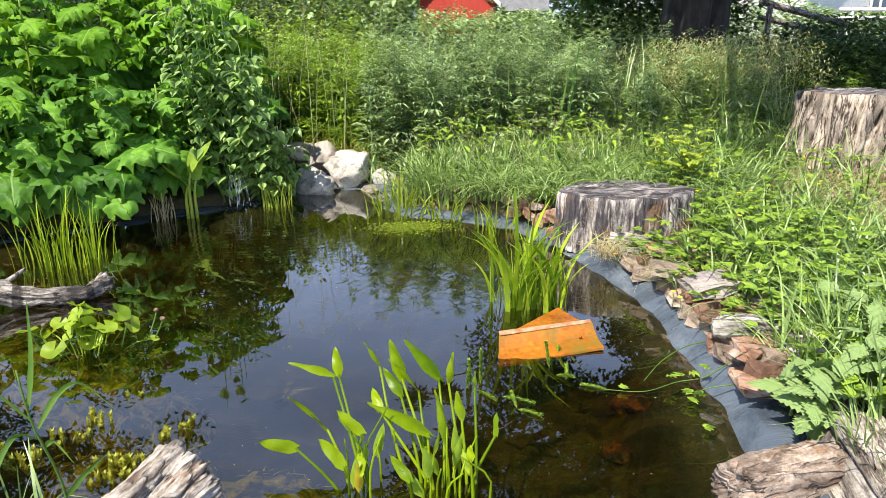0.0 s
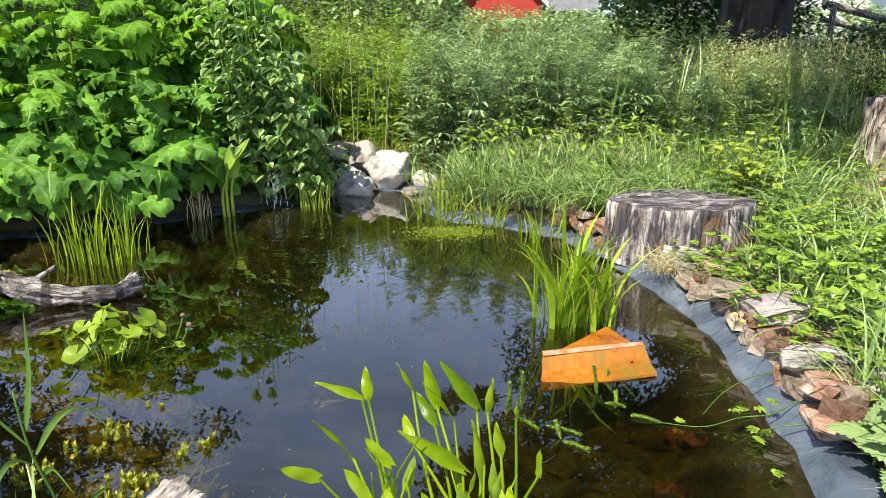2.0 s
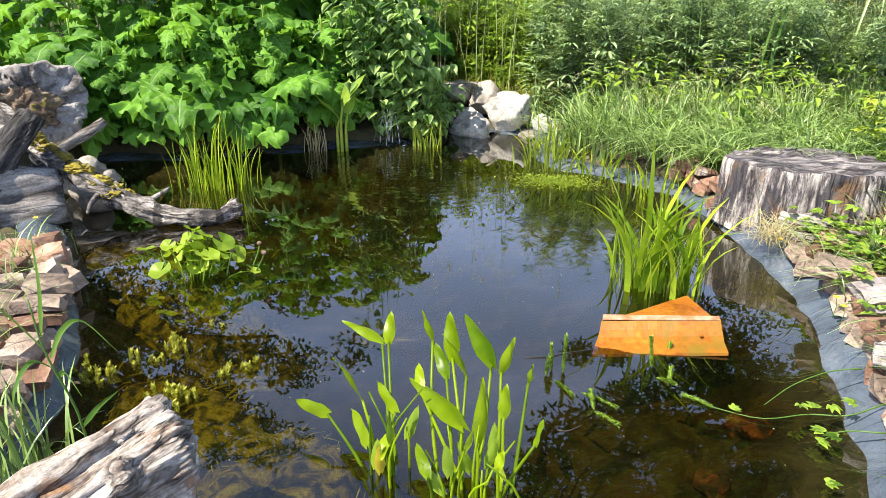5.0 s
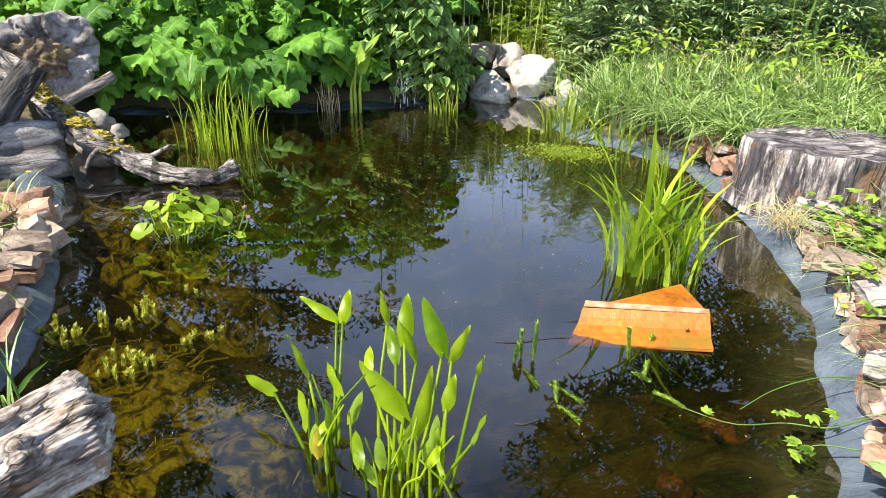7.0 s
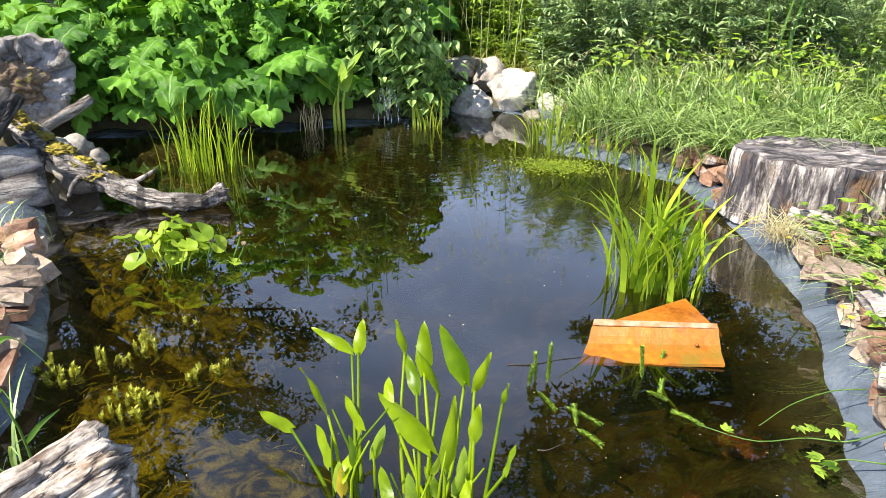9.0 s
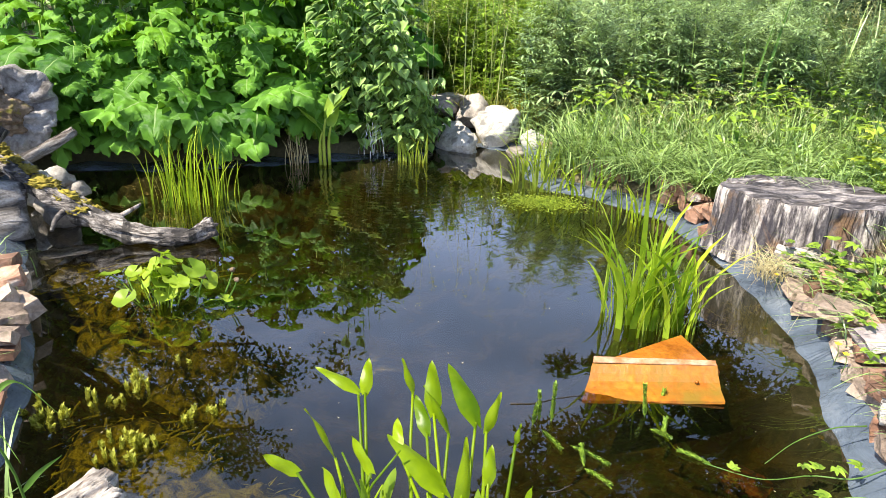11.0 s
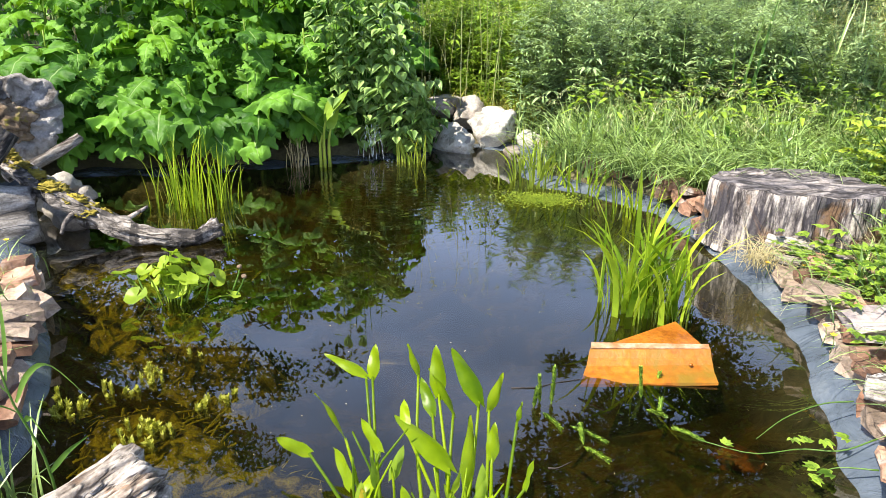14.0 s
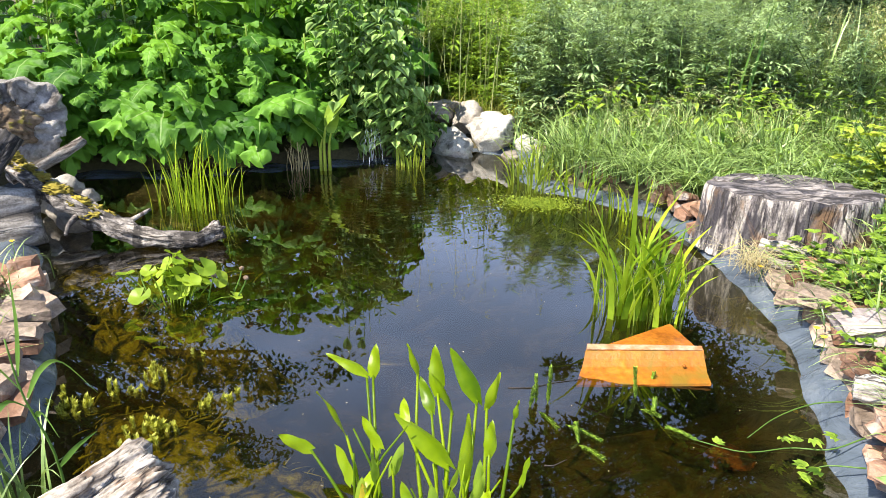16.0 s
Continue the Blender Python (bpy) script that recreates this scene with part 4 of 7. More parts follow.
# ---- stumps ----
def stump(name, place, radius, height, label, seed, top_slope=(0.0, 0.0), sides=128, flare=0.1, squash=1.0, bark=None, sawn=None, groove=1.0):
    p = thing(name, place, label, "tree stump")
    levels = 26
    V = []
    for a in range(levels):
        s = a / (levels - 1)
        for b in range(sides):
            th = 2 * math.pi * b / sides
            c, si = math.cos(th), math.sin(th)
            k = 1 + flare * (1 - s) ** 2 + 0.10 * noise.noise(Vector((c * 1.2 + seed, si * 1.2, 0.3)))
            k += 0.05 * groove * noise.noise(Vector((c * 5 + seed, si * 5, s * 0.7))) + 0.035 * groove * noise.noise(Vector((c * 14 + seed, si * 14, s * 1.3))) + 0.012 * noise.noise(Vector((c * 34, si * 34 + seed, s * 3)))
            k -= 0.05 * groove * max(0.0, 1 - abs(noise.noise(Vector((c * 6 + seed, si * 6, s * 0.5)))) / 0.10)
            if s > 0.93:
                k *= 1 - 0.6 * (s - 0.93) ** 1.0 * 0.5
            z = height * s + s * (top_slope[0] * c * radius + top_slope[1] * si * radius) + (s > 0.9) * 0.018 * noise.noise(Vector((c * 4 + seed, si * 4, 2)))
            V.append((radius * k * c, radius * k * si * squash, z - 0.03 * (1 - s)))
    i, j = np.meshgrid(np.arange(levels - 1), np.arange(sides), indexing="ij")
    F = np.stack([i * sides + j, i * sides + (j + 1) % sides, (i + 1) * sides + (j + 1) % sides, (i + 1) * sides + j], -1).reshape(-1, 4)
    solid("bark", make_mesh("bark", V, F), bark or STUMP, p)
    # the sawn top: rings inwards, with cracks
    rim = np.array(V[-sides:])
    mid = rim.mean(0)
    T, rings = [], 14
    for a in range(rings):
        q = 1 - a / rings
        for b in range(sides):
            v = mid + (rim[b] - mid) * q
            crack = max(0.0, 0.25 - abs(noise.noise(Vector((math.cos(6.283 * b / sides) * 3 + seed, math.sin(6.283 * b / sides) * 3, 0.2))))) * 0.05
            v = v + np.array([0, 0, 0.004 - crack * (0.3 < q < 0.95) + 0.012 * noise.noise(Vector((v[0] * 9, v[1] * 9, seed)))])
            T.append(v if a else rim[b] + np.array([0, 0, 0.001]))
    T.append(mid)
    i, j = np.meshgrid(np.arange(rings - 1), np.arange(sides), indexing="ij")
    F = np.stack([i * sides + j, i * sides + (j + 1) % sides, (i + 1) * sides + (j + 1) % sides, (i + 1) * sides + j], -1).reshape(-1, 4)
    j = np.arange(sides)
    F2 = np.stack([(rings - 1) * sides + j, (rings - 1) * sides + (j + 1) % sides, np.full(sides, rings * sides)], -1)
    solid("sawn_top", make_mesh("sawn_top", np.array(T), [F, F2]), sawn or STUMP_TOP, p, "grey weathered sawn top with cracks")
    return p


stump("stump", (1.68, 3.26, 0.06), 0.42, 0.31, "broad grey and brown weathered stump at the pond edge", 1.7, (0.0, -0.03), squash=0.72)
stump("stump", (4.45, 4.75, 0.13), 0.52, 0.66, "tall weathered stump with bleached wood in the meadow", 5.2, (0.0, -0.04), flare=0.16, bark=WOOD_CREAM, groove=3.2)


# ---- broken ridge tile in the water ----
tile = thing("ridge_tile", (0, 0, 0), "broken orange terracotta ridge tile half sunk in the pond", "roof tile")
def slab(name, corners, thick, bow=0.0, nu=10, nv=8):
    """A curved slab from four corners (u along, v down), with thickness below."""
    c = [np.array(q, float) for q in corners]
    nor = unit(np.cross(c[1] - c[0], c[3] - c[0]))
    if nor[2] < 0:
        nor = -nor
    V = []
    for side in (0, 1):
        for a in range(nu + 1):
            for b in range(nv + 1):
                u, v = a / nu, b / nv
                q = (c[0] * (1 - u) + c[1] * u) * (1 - v) + (c[3] * (1 - u) + c[2] * u) * v
                q = q + nor * (-bow * math.sin(math.pi * v) - side * thick + 0.002 * noise.noise(Vector(q * 22)))
                V.append(q)
    n = (nu + 1) * (nv + 1)
    F = []
    for a in range(nu):
        for b in range(nv):
            k = a * (nv + 1) + b
            F.append((k, k + 1, k + nv + 2, k + nv + 1))
            F.append((n + k, n + k + nv + 1, n + k + nv + 2, n + k + 1))
    edge = [a * (nv + 1) for a in range(nu + 1)] + [nu * (nv + 1) + b for b in range(1, nv + 1)] + [a * (nv + 1) + nv for a in range(nu - 1, -1, -1)] + [b for b in range(nv - 1, 0, -1)]
    for a, b in zip(edge, edge[1:] + edge[:1]):
        F.append((a, b, n + b, n + a))
    return make_mesh(name, V, np.array(F), False)


PROFILE = ((2.016, 0.060), (2.012, 0.069), (1.980, 0.069), (1.972, 0.063), (1.955, 0.046), (1.930, 0.030), (1.900, 0.020), (1.868, 0.014), (1.846, 0.010), (1.844, 0.000), (1.870, 0.001), (1.905, 0.006), (1.945, 0.020), (1.990, 0.046))


def swept_wing():
    """The front wing: a flat top edge, a hollow face and a lip, sinking to the left."""
    V, cols = [], 18
    n = len(PROFILE)
    for a in range(cols):
        u = a / (cols - 1)
        for y, z in PROFILE:
            skew = (1.99 - y) * 0.28
            x = 0.585 - skew * (1 - u) + u * (0.437 + 0.06 * (1.99 - y))
            V.append((x + 0.004 * noise.noise(Vector((y * 30, z * 30, 0.3))) * (a in (0, cols - 1)), y - 0.02 * (1 - u) + 0.012 * u - (1 - u) * skew * 0.5, z - 0.018 * (1 - u) + 0.006 * u + 0.0015 * noise.noise(Vector((x * 25, y * 25, 1)))))
    i, j = np.meshgrid(np.arange(cols - 1), np.arange(n), indexing="ij")
    F = np.stack([i * n + j, i * n + (j + 1) % n, (i + 1) * n + (j + 1) % n, (i + 1) * n + j], -1).reshape(-1, 4)
    ends = np.array([[*range(n)], [*range((cols - 1) * n, cols * n)][::-1]])
    return make_mesh("front_wing", V, [F, ends], False)


solid("front_wing", swept_wing(), CLAY, tile)
# a thin slab of paler clay colour along the flat top edge
solid("worn_edge", slab("worn_edge", ((0.588, 1.994, 0.0605), (1.022, 2.022, 0.0780), (1.018, 1.990, 0.0775), (0.584, 1.957, 0.0595)), 0.003), CLAY_PALE, tile, "pale top edge")
solid("back_wing", slab("back_wing", ((0.592, 1.998, 0.026), (1.026, 2.030, 0.056), (1.06, 2.07, 0.004), (0.945, 2.258, 0.040)), 0.016, 0.0), CLAY_WET, tile, "wet darker orange clay")
bm = lump((0.007, 0.006, 0.006), 2, 0.3, 1.0)
for v in bm.verts:
    v.co += Vector((0.945, 1.925, 0.040))
part("nib", bm, CLAY_WET, tile, "small dark clay nib")


# ---- rocks at the far end ----
for place, size, seed, mat_, label in (
        ((-0.03, 5.30, 0.11), (0.25, 0.19, 0.185), 3.1, ROCK, "large white rounded boulder at the water's edge"),
        ((-0.33, 5.11, 0.05), (0.22, 0.15, 0.125), 7.4, ROCK, "pale boulder with a wet dark foot in the pond"),
        ((-0.27, 5.50, 0.20), (0.19, 0.14, 0.14), 1.9, ROCK_TAN, "tan grey rock wedged behind the boulders"),
        ((-0.52, 5.58, 0.26), (0.20, 0.15, 0.10), 9.3, ROCK_TAN, "grey rock under dry grass"),
        ((0.27, 5.20, 0.05), (0.10, 0.08, 0.09), 4.4, ROCK, "small white rock at the water's edge"),
        ((0.14, 5.07, 0.00), (0.14, 0.07, 0.05), 6.6, ROCK_TAN, "flat blue grey stone in the shallows"),
        ((-0.64, 5.28, 0.08), (0.15, 0.12, 0.11), 2.2, ROCK_DARK, "pale rock with painted dark shade patches, in the shade of a shrub")):
    b = solid("boulder", rock_mesh(size, seed), mat_)
    b.matrix_world = pose(*place, 0, 0, seed * 40)
    tagged(b, label, "rock")


# ---- logs ----
def log_mesh(points, radii, sides=40, rough=0.25, grain=0.16, seed=0.0, count=26, ragged=0.03, lumps=3.6):
    return make_mesh("log", *tube(bezier(points, count), np.interp(np.linspace(0, 1, count), np.linspace(0, 1, len(radii)), radii), sides, rough, grain, seed, True, ragged, lumps))


def along(points):
    """The pose with z along a line, so that the wood's grain runs that way."""
    a, b = Vector(points[0]), Vector(points[-1])
    return Matrix.Translation(a) @ (b - a).to_track_quat("Z", "Y").to_matrix().to_4x4()


def log(name, points, radii, material, label, **kw):
    m = along(points)
    inv = m.inverted()
    loc = [tuple(inv @ Vector(p)) for p in points]
    ob = solid(name, log_mesh(loc, radii, **kw), material)
    ob.matrix_world = m
    return tagged(ob, label, "log")


branch_line = ((-2.86, 3.02, 0.55), (-2.58, 2.91, 0.415), (-2.24, 2.80, 0.265), (-2.02, 2.77, 0.172), (-1.83, 2.76, 0.090), (-1.65, 2.76, 0.050), (-1.47, 2.81, 0.035), (-1.34, 2.91, 0.068))
branch = thing("driftwood_branch", (0, 0, 0), "grey driftwood branch with yellow moss reaching into the pond", "branch")
solid("branch_wood", log_mesh(branch_line, (0.062, 0.058, 0.050, 0.058, 0.05, 0.045, 0.038, 0.050), 32, 0.75, 0.3, 4.0, 70, 0.03, 13.0), WOOD_BRANCH, branch)
solid("twig", log_mesh(((-1.86, 2.78, 0.09), (-1.80, 2.86, 0.12), (-1.75, 2.93, 0.15)), (0.018, 0.013, 0.008), 10, 0.4, 0.2, 2.0, 8), WOOD, branch)
solid("twig", log_mesh(((-2.02, 2.76, 0.17), (-2.05, 2.68, 0.15), (-2.04, 2.60, 0.10)), (0.022, 0.015, 0.010), 10, 0.4, 0.2, 5.0, 8), WOOD_DARK, branch)
bl = bezier(branch_line, 60)
r = np.random.default_rng(8)
for s in range(8, 31):
    if s in (16, 21, 22, 25, 28):
        continue
    k = r.uniform(0.8, 1.25)
    bm = lump((0.052 * k, 0.042 * k, 0.020), 4, 0.7, s * 1.3, 0.0, 4.0)
    c = bl[s]
    jy = r.normal(0, 0.012)
    for v in bm.verts:
        v.co = v.co + Vector((c[0], c[1] + jy, c[2] + 0.042 - abs(jy)))
    part("moss", bm, MOSS, branch, "yellow moss cushion")

log("log", ((-2.60, 2.30, 0.06), (-2.47, 2.54, 0.34), (-2.37, 2.76, 0.58)), (0.085, 0.08, 0.07), WOOD_CHAR, "dark charred log propped on the wood pile", rough=0.35, grain=0.2, seed=1.0)
log("log", ((-2.90, 2.10, 0.10), (-2.62, 2.42, 0.14), (-2.30, 2.74, 0.13)), (0.17, 0.19, 0.15), WOOD_SMOOTH, "smooth grey driftwood log lying at the bank", rough=0.45, grain=0.10, seed=6.0, ragged=0.08)
log("log", ((-2.62, 2.98, 0.26), (-2.52, 3.20, 0.31), (-2.46, 3.45, 0.38)), (0.036, 0.032, 0.028), WOOD, "thin bleached branch on the wood pile", rough=0.4, grain=0.1, seed=3.0, sides=14)
log("log", ((-2.86, 2.62, 0.26), (-2.55, 2.66, 0.27), (-2.28, 2.76, 0.22)), (0.045, 0.045, 0.035), WOOD, "short bleached branch wedged in the wood pile", rough=0.5, grain=0.15, seed=13.0, sides=16)


def split_log(name, points, radii, material, label, seed, splits=17, sides=190, count=64, ragged=0.10, undercut=0.0, knob=None):
    """A weathered log that has burst along its grain into slats of uneven height and length."""
    r = np.random.default_rng(seed)
    m = along(points)
    inv = m.inverted()
    L = bezier([tuple(inv @ Vector(p)) for p in points], count)
    R = np.interp(np.linspace(0, 1, count), np.linspace(0, 1, len(radii)), radii)
    rise = inv.to_3x3() @ Vector((0, 0, 1))
    up_at = math.atan2(rise.y, rise.x)
    high, reach = r.uniform(-0.16, 0.10, splits), r.uniform(-1.0, 0.35, splits) * ragged
    cut = np.sort(r.uniform(0, 1, splits))
    V = []
    for a in range(count):
        s = a / (count - 1)
        for b in range(sides):
            th = 2 * math.pi * b / sides
            u = (b / sides + 0.02 * math.sin(4 * s + seed) + 0.010 * noise.noise(Vector((math.cos(th) * 2, math.sin(th) * 2, s * 5 + seed)))) % 1.0
            k = int(np.searchsorted(cut, u)) % splits
            gap = float(np.min(np.minimum(np.abs(cut - u), 1 - np.abs(cut - u)))) * 2 * math.pi
            f = 1 + high[k] - 0.13 * max(0.0, 1 - gap / 0.05) + 0.07 * noise.noise(Vector((math.cos(th) * 7 + seed, math.sin(th) * 7, s * 3)))
            f += 0.035 * noise.noise(Vector((math.cos(th) * 22, math.sin(th) * 22 + seed, s * 6))) + 0.15 * noise.noise(Vector((math.cos(th) * 1.3, math.sin(th) * 1.3, s * 3 + seed)))
            if knob:
                turn = (th - up_at - knob[1] + math.pi) % (2 * math.pi) - math.pi
                f += knob[2] * math.exp(-((s - knob[0]) / 0.045) ** 2 - (turn / 0.28) ** 2)
            f += 0.09 * noise.noise(Vector((math.cos(th) * 3.5 + seed, math.sin(th) * 3.5, s * 9)))
            end = -undercut * ((1 - math.cos(th - up_at)) / 2 + 0.8 * ((1 + math.cos(th - up_at)) / 2) ** 3) * max(0.0, s - 0.5) * 2 + reach[k] * max(0.0, s - 0.6) / 0.4 + 0.02 * noise.noise(Vector((math.cos(th) * 12, math.sin(th) * 12, seed))) * (s > 0.9)
            V.append((L[a][0] + R[a] * f * math.cos(th), L[a][1] + R[a] * f * math.sin(th), L[a][2] + end))
    # the broken end, sinking unevenly to the middle
    for q, depth in ((0.75, 0.004), (0.5, -0.012), (0.25, 0.008)):
        for b in range(sides):
            p, c = V[(count - 1) * sides + b], L[-1]
            V.append((c[0] + (p[0] - c[0]) * q, c[1] + (p[1] - c[1]) * q, c[2] + (p[2] - c[2]) * q + depth + 0.02 * noise.noise(Vector((p[0] * 40, p[1] * 40, q * 3 + seed)))))
    V.append((L[-1][0], L[-1][1], L[-1][2] - 0.01))
    rows_ = count + 3
    i, j = np.meshgrid(np.arange(rows_ - 1), np.arange(sides), indexing="ij")
    Q = np.stack([i * sides + j, i * sides + (j + 1) % sides, (i + 1) * sides + (j + 1) % sides, (i + 1) * sides + j], -1).reshape(-1, 4)
    j = np.arange(sides)
    T = np.stack([(rows_ - 1) * sides + j, (rows_ - 1) * sides + (j + 1) % sides, np.full(sides, rows_ * sides)], -1)
    ob = solid(name, make_mesh(name, V, [Q, T]), material)
    ob.matrix_world = m
    return tagged(ob, label, "log")


split_log("log", ((-0.84, 0.20, 0.17), (-0.64, 0.475, 0.26), (-0.430, 0.775, 0.325)), (0.125, 0.118, 0.116), WOOD_LOG, "thick bleached log with deep splits at the water", 9, undercut=0.06, ragged=0.06, knob=(0.80, 0.85, 0.5))
split_log("log", ((1.36, 0.85, 0.09), (1.18, 0.82, 0.09), (1.02, 0.79, 0.085)), (0.08, 0.09, 0.085), WOOD_TAN, "pale tan split log lying beside the pond liner", 14, 13, 120, 40, 0.06)
split_log("log", ((1.36, 0.50, 0.06), (1.46, 0.80, 0.08), (1.58, 1.10, 0.10)), (0.14, 0.14, 0.12), WOOD, "grey cracked log on the near bank", 17)
log("firewood", ((1.48, 2.96, 0.155), (1.62, 2.86, 0.155), (1.77, 2.73, 0.145)), (0.036, 0.042, 0.034), WOOD_PALE, "pale split firewood leaning against a stump", rough=0.6, grain=0.4, seed=20.0, sides=30, ragged=0.05)
log("firewood", ((1.50, 2.86, 0.10), (1.64, 2.76, 0.11), (1.80, 2.66, 0.11)), (0.025, 0.03, 0.024), WOOD_PALE, "thin pale split firewood beside a stump", rough=0.6, grain=0.4, seed=22.0, sides=24)
log("firewood", ((1.39, 1.63, 0.195), (1.51, 1.59, 0.20), (1.66, 1.56, 0.20)), (0.036, 0.042, 0.034), WOOD_PALE, "white split wood lying on the bricks", rough=0.6, grain=0.4, seed=25.0, sides=30, ragged=0.05)
log("firewood", ((1.60, 1.46, 0.18), (1.66, 1.36, 0.19), (1.70, 1.24, 0.19)), (0.05, 0.065, 0.05), WOOD_PALE, "whitish weathered wood block on the bank", rough=0.6, grain=0.4, seed=27.0, sides=30)

# the hollow trunk of the wood pile
hollow = thing("hollow_trunk", (-2.82, 3.38, 0.55), "large pale grey tree trunk with a rotten mossy core", "log", rz=0)
axis = Vector((-0.64, 0.70, -0.10))
hollow.matrix_world = Matrix.Translation((-2.89, 3.37, 0.47)) @ axis.to_track_quat("Z", "Y").to_matrix().to_4x4()
hs, hl = 96, []
RINGS = ((0.95, 0.29, 0.0), (0.7, 0.30, 0.0), (0.45, 0.305, 0.0), (0.2, 0.31, 0.0), (0.07, 0.315, 0.0), (0.03, 0.312, 0.3), (0.012, 0.30, 0.8), (0.0, 0.27, 1.0), (0.0, 0.24, 1.0), (0.004, 0.21, 1.0), (0.008, 0.18, 1.0), (0.02, 0.15, 1.0), (0.03, 0.11, 1.0), (0.03, 0.05, 1.0))
for s, rad, face in RINGS:
    for b in range(hs):
        th = 6.2832 * b / hs
        c, si = math.cos(th), math.sin(th)
        k = 1 + 0.20 * noise.noise(Vector((c * 1.3 + 3, si * 1.3, 0.4))) + 0.09 * noise.noise(Vector((c * 5, si * 5, s))) + 0.03 * noise.noise(Vector((c * 20, si * 20, s * 2)))
        split = -0.10 * max(0.0, 1 - abs(noise.noise(Vector((c * 2.2 + 1, si * 2.2, 3.0)))) / 0.12) * (s < 0.3)
        hl.append((rad * (k + split) * c * 1.12, rad * (k + split) * si * 0.88, s + 0.05 * noise.noise(Vector((c * 2 + rad * 6, si * 2, 5))) * (s < 0.1) + 0.06 * face * noise.noise(Vector((c * rad * 14, si * rad * 14, 1))) + 0.05 * face * max(0.0, 1 - abs(noise.noise(Vector((c * 2.6 + 4, si * 2.6, rad * 3)))) / 0.10)))
i, j = np.meshgrid(np.arange(len(RINGS) - 1), np.arange(hs), indexing="ij")
solid("trunk_wall", make_mesh("trunk_wall", hl, np.stack([i * hs + j, i * hs + (j + 1) % hs, (i + 1) * hs + (j + 1) % hs, (i + 1) * hs + j], -1).reshape(-1, 4)), PALE_TRUNK, hollow)
ROT = surface("rotten_wood", [(0.3, (0.05, 0.032, 0.018)), (0.5, (0.19, 0.13, 0.08)), (0.75, (0.36, 0.28, 0.20))], 16, rough=0.95, bump=1.0, fine=70, tint=0.05, speck=((0.20, 0.17, 0.02), 9, 0.58, 0.66))
bm = lump((0.19, 0.13, 0.045), 5, 0.45, 2.0, 0.0, 3.5)
for v in bm.verts:
    v.co.z += 0.02 * noise.noise(v.co * 38)
for v in bm.verts:
    v.co += Vector((0.04, 0.0, 0.012))
part("rotten_core", bm, ROT, hollow, "crumbling brown rotten core")
for place, size, seed in (((-2.51, 3.13, 0.13), (0.13, 0.11, 0.11), 31), ((-2.35, 3.05, 0.08), (0.10, 0.09, 0.09), 32), ((-2.61, 3.34, 0.08), (0.12, 0.10, 0.09), 33), ((-2.20, 2.89, 0.05), (0.08, 0.07, 0.06), 34), ((-2.39, 3.32, 0.05), (0.07, 0.06, 0.05), 36)):
    b = solid("stone", rock_mesh(size, seed, 3), ROCK if seed % 2 else ROCK_TAN)
    b.matrix_world = pose(*place, 0, 0, seed * 33)
    tagged(b, "grey stone under the wood pile at the bank", "rock", "stones under the wood pile")


# ---- burdock's neighbours: shrub, dock, dry stalks, little fountain ----
r = np.random.default_rng(31)
shrub = thing("shrub", (-0.72, 4.74, 0.06), "leafy green shrub with heart-shaped leaves beside the rocks", "shrub")
stems = []
for q in range(46):
    a = r.uniform(0, 6.28)
    x, y = r.uniform(-0.55, 0.26), r.uniform(-0.06, 0.40)
    h = r.uniform(0.5, 1.0) * (1.25 - 1.15 * x if x < 0 else 1.25 - 3.2 * x)
    lean = r.uniform(0.0, 0.14)
    stems.append([(x * 0.6, y * 0.6, -0.04), (x * 0.85, y * 0.85, h * 0.5), (x + lean * math.cos(a), y + lean * math.sin(a) - 0.05, h)])
for s in stems:
    solid("stem", make_mesh("stem", *tube(bezier(s, 8), np.linspace(0.006, 0.003, 8), 5)), HERB_SOLID, shrub)


def heart_leaves(pos, D, size, r):
    """Heart-shaped leaves that hang from their stalks, folded along the rib."""
    outline = ((0.0, 0.0), (-0.10, 0.26), (0.05, 0.46), (0.32, 0.50), (0.62, 0.32), (0.85, 0.12), (1.05, 0.0))
    n, D = len(pos), unit(D)
    side = unit(np.cross(D, (0, 0, 1.0)))
    nor = np.cross(side, D)
    V = np.zeros((n, 14, 3))
    for q, (u, w) in enumerate(outline):
        mid = pos + D * (size * u)[:, None] - nor * (size * 0.22 * u * u)[:, None]
        for sgn in (0, 1):
            V[:, 2 * q + sgn] = mid + side * ((2 * sgn - 1) * size * w)[:, None] + nor * (size * 0.22 * w)[:, None]
    rib = np.zeros((n, 5, 3))
    for q, u in enumerate((0.0, 0.05, 0.32, 0.62, 0.85)):
        rib[:, q] = pos + D * (size * max(u, 0.02))[:, None] - nor * (size * 0.22 * u * u)[:, None]
    A = np.concatenate([V, rib], axis=1)
    o = (np.arange(n) * 19)[:, None]
    Q, T = [], []
    for sgn in (0, 1):
        for q0, q1, r0, r1 in ((2, 3, 15, 16), (3, 4, 16, 17), (4, 5, 17, 18)):
            Q.append(np.array([2 * q0 + sgn, 2 * q1 + sgn, r1, r0])[None] + o)
        T += [np.array(f)[None] + o for f in ((14, 2 + sgn, 15), (2 + sgn, 4 + sgn, 15), (10 + sgn, 12, 18))]
    return A.reshape(-1, 3), [np.concatenate(Q), np.concatenate(T)]


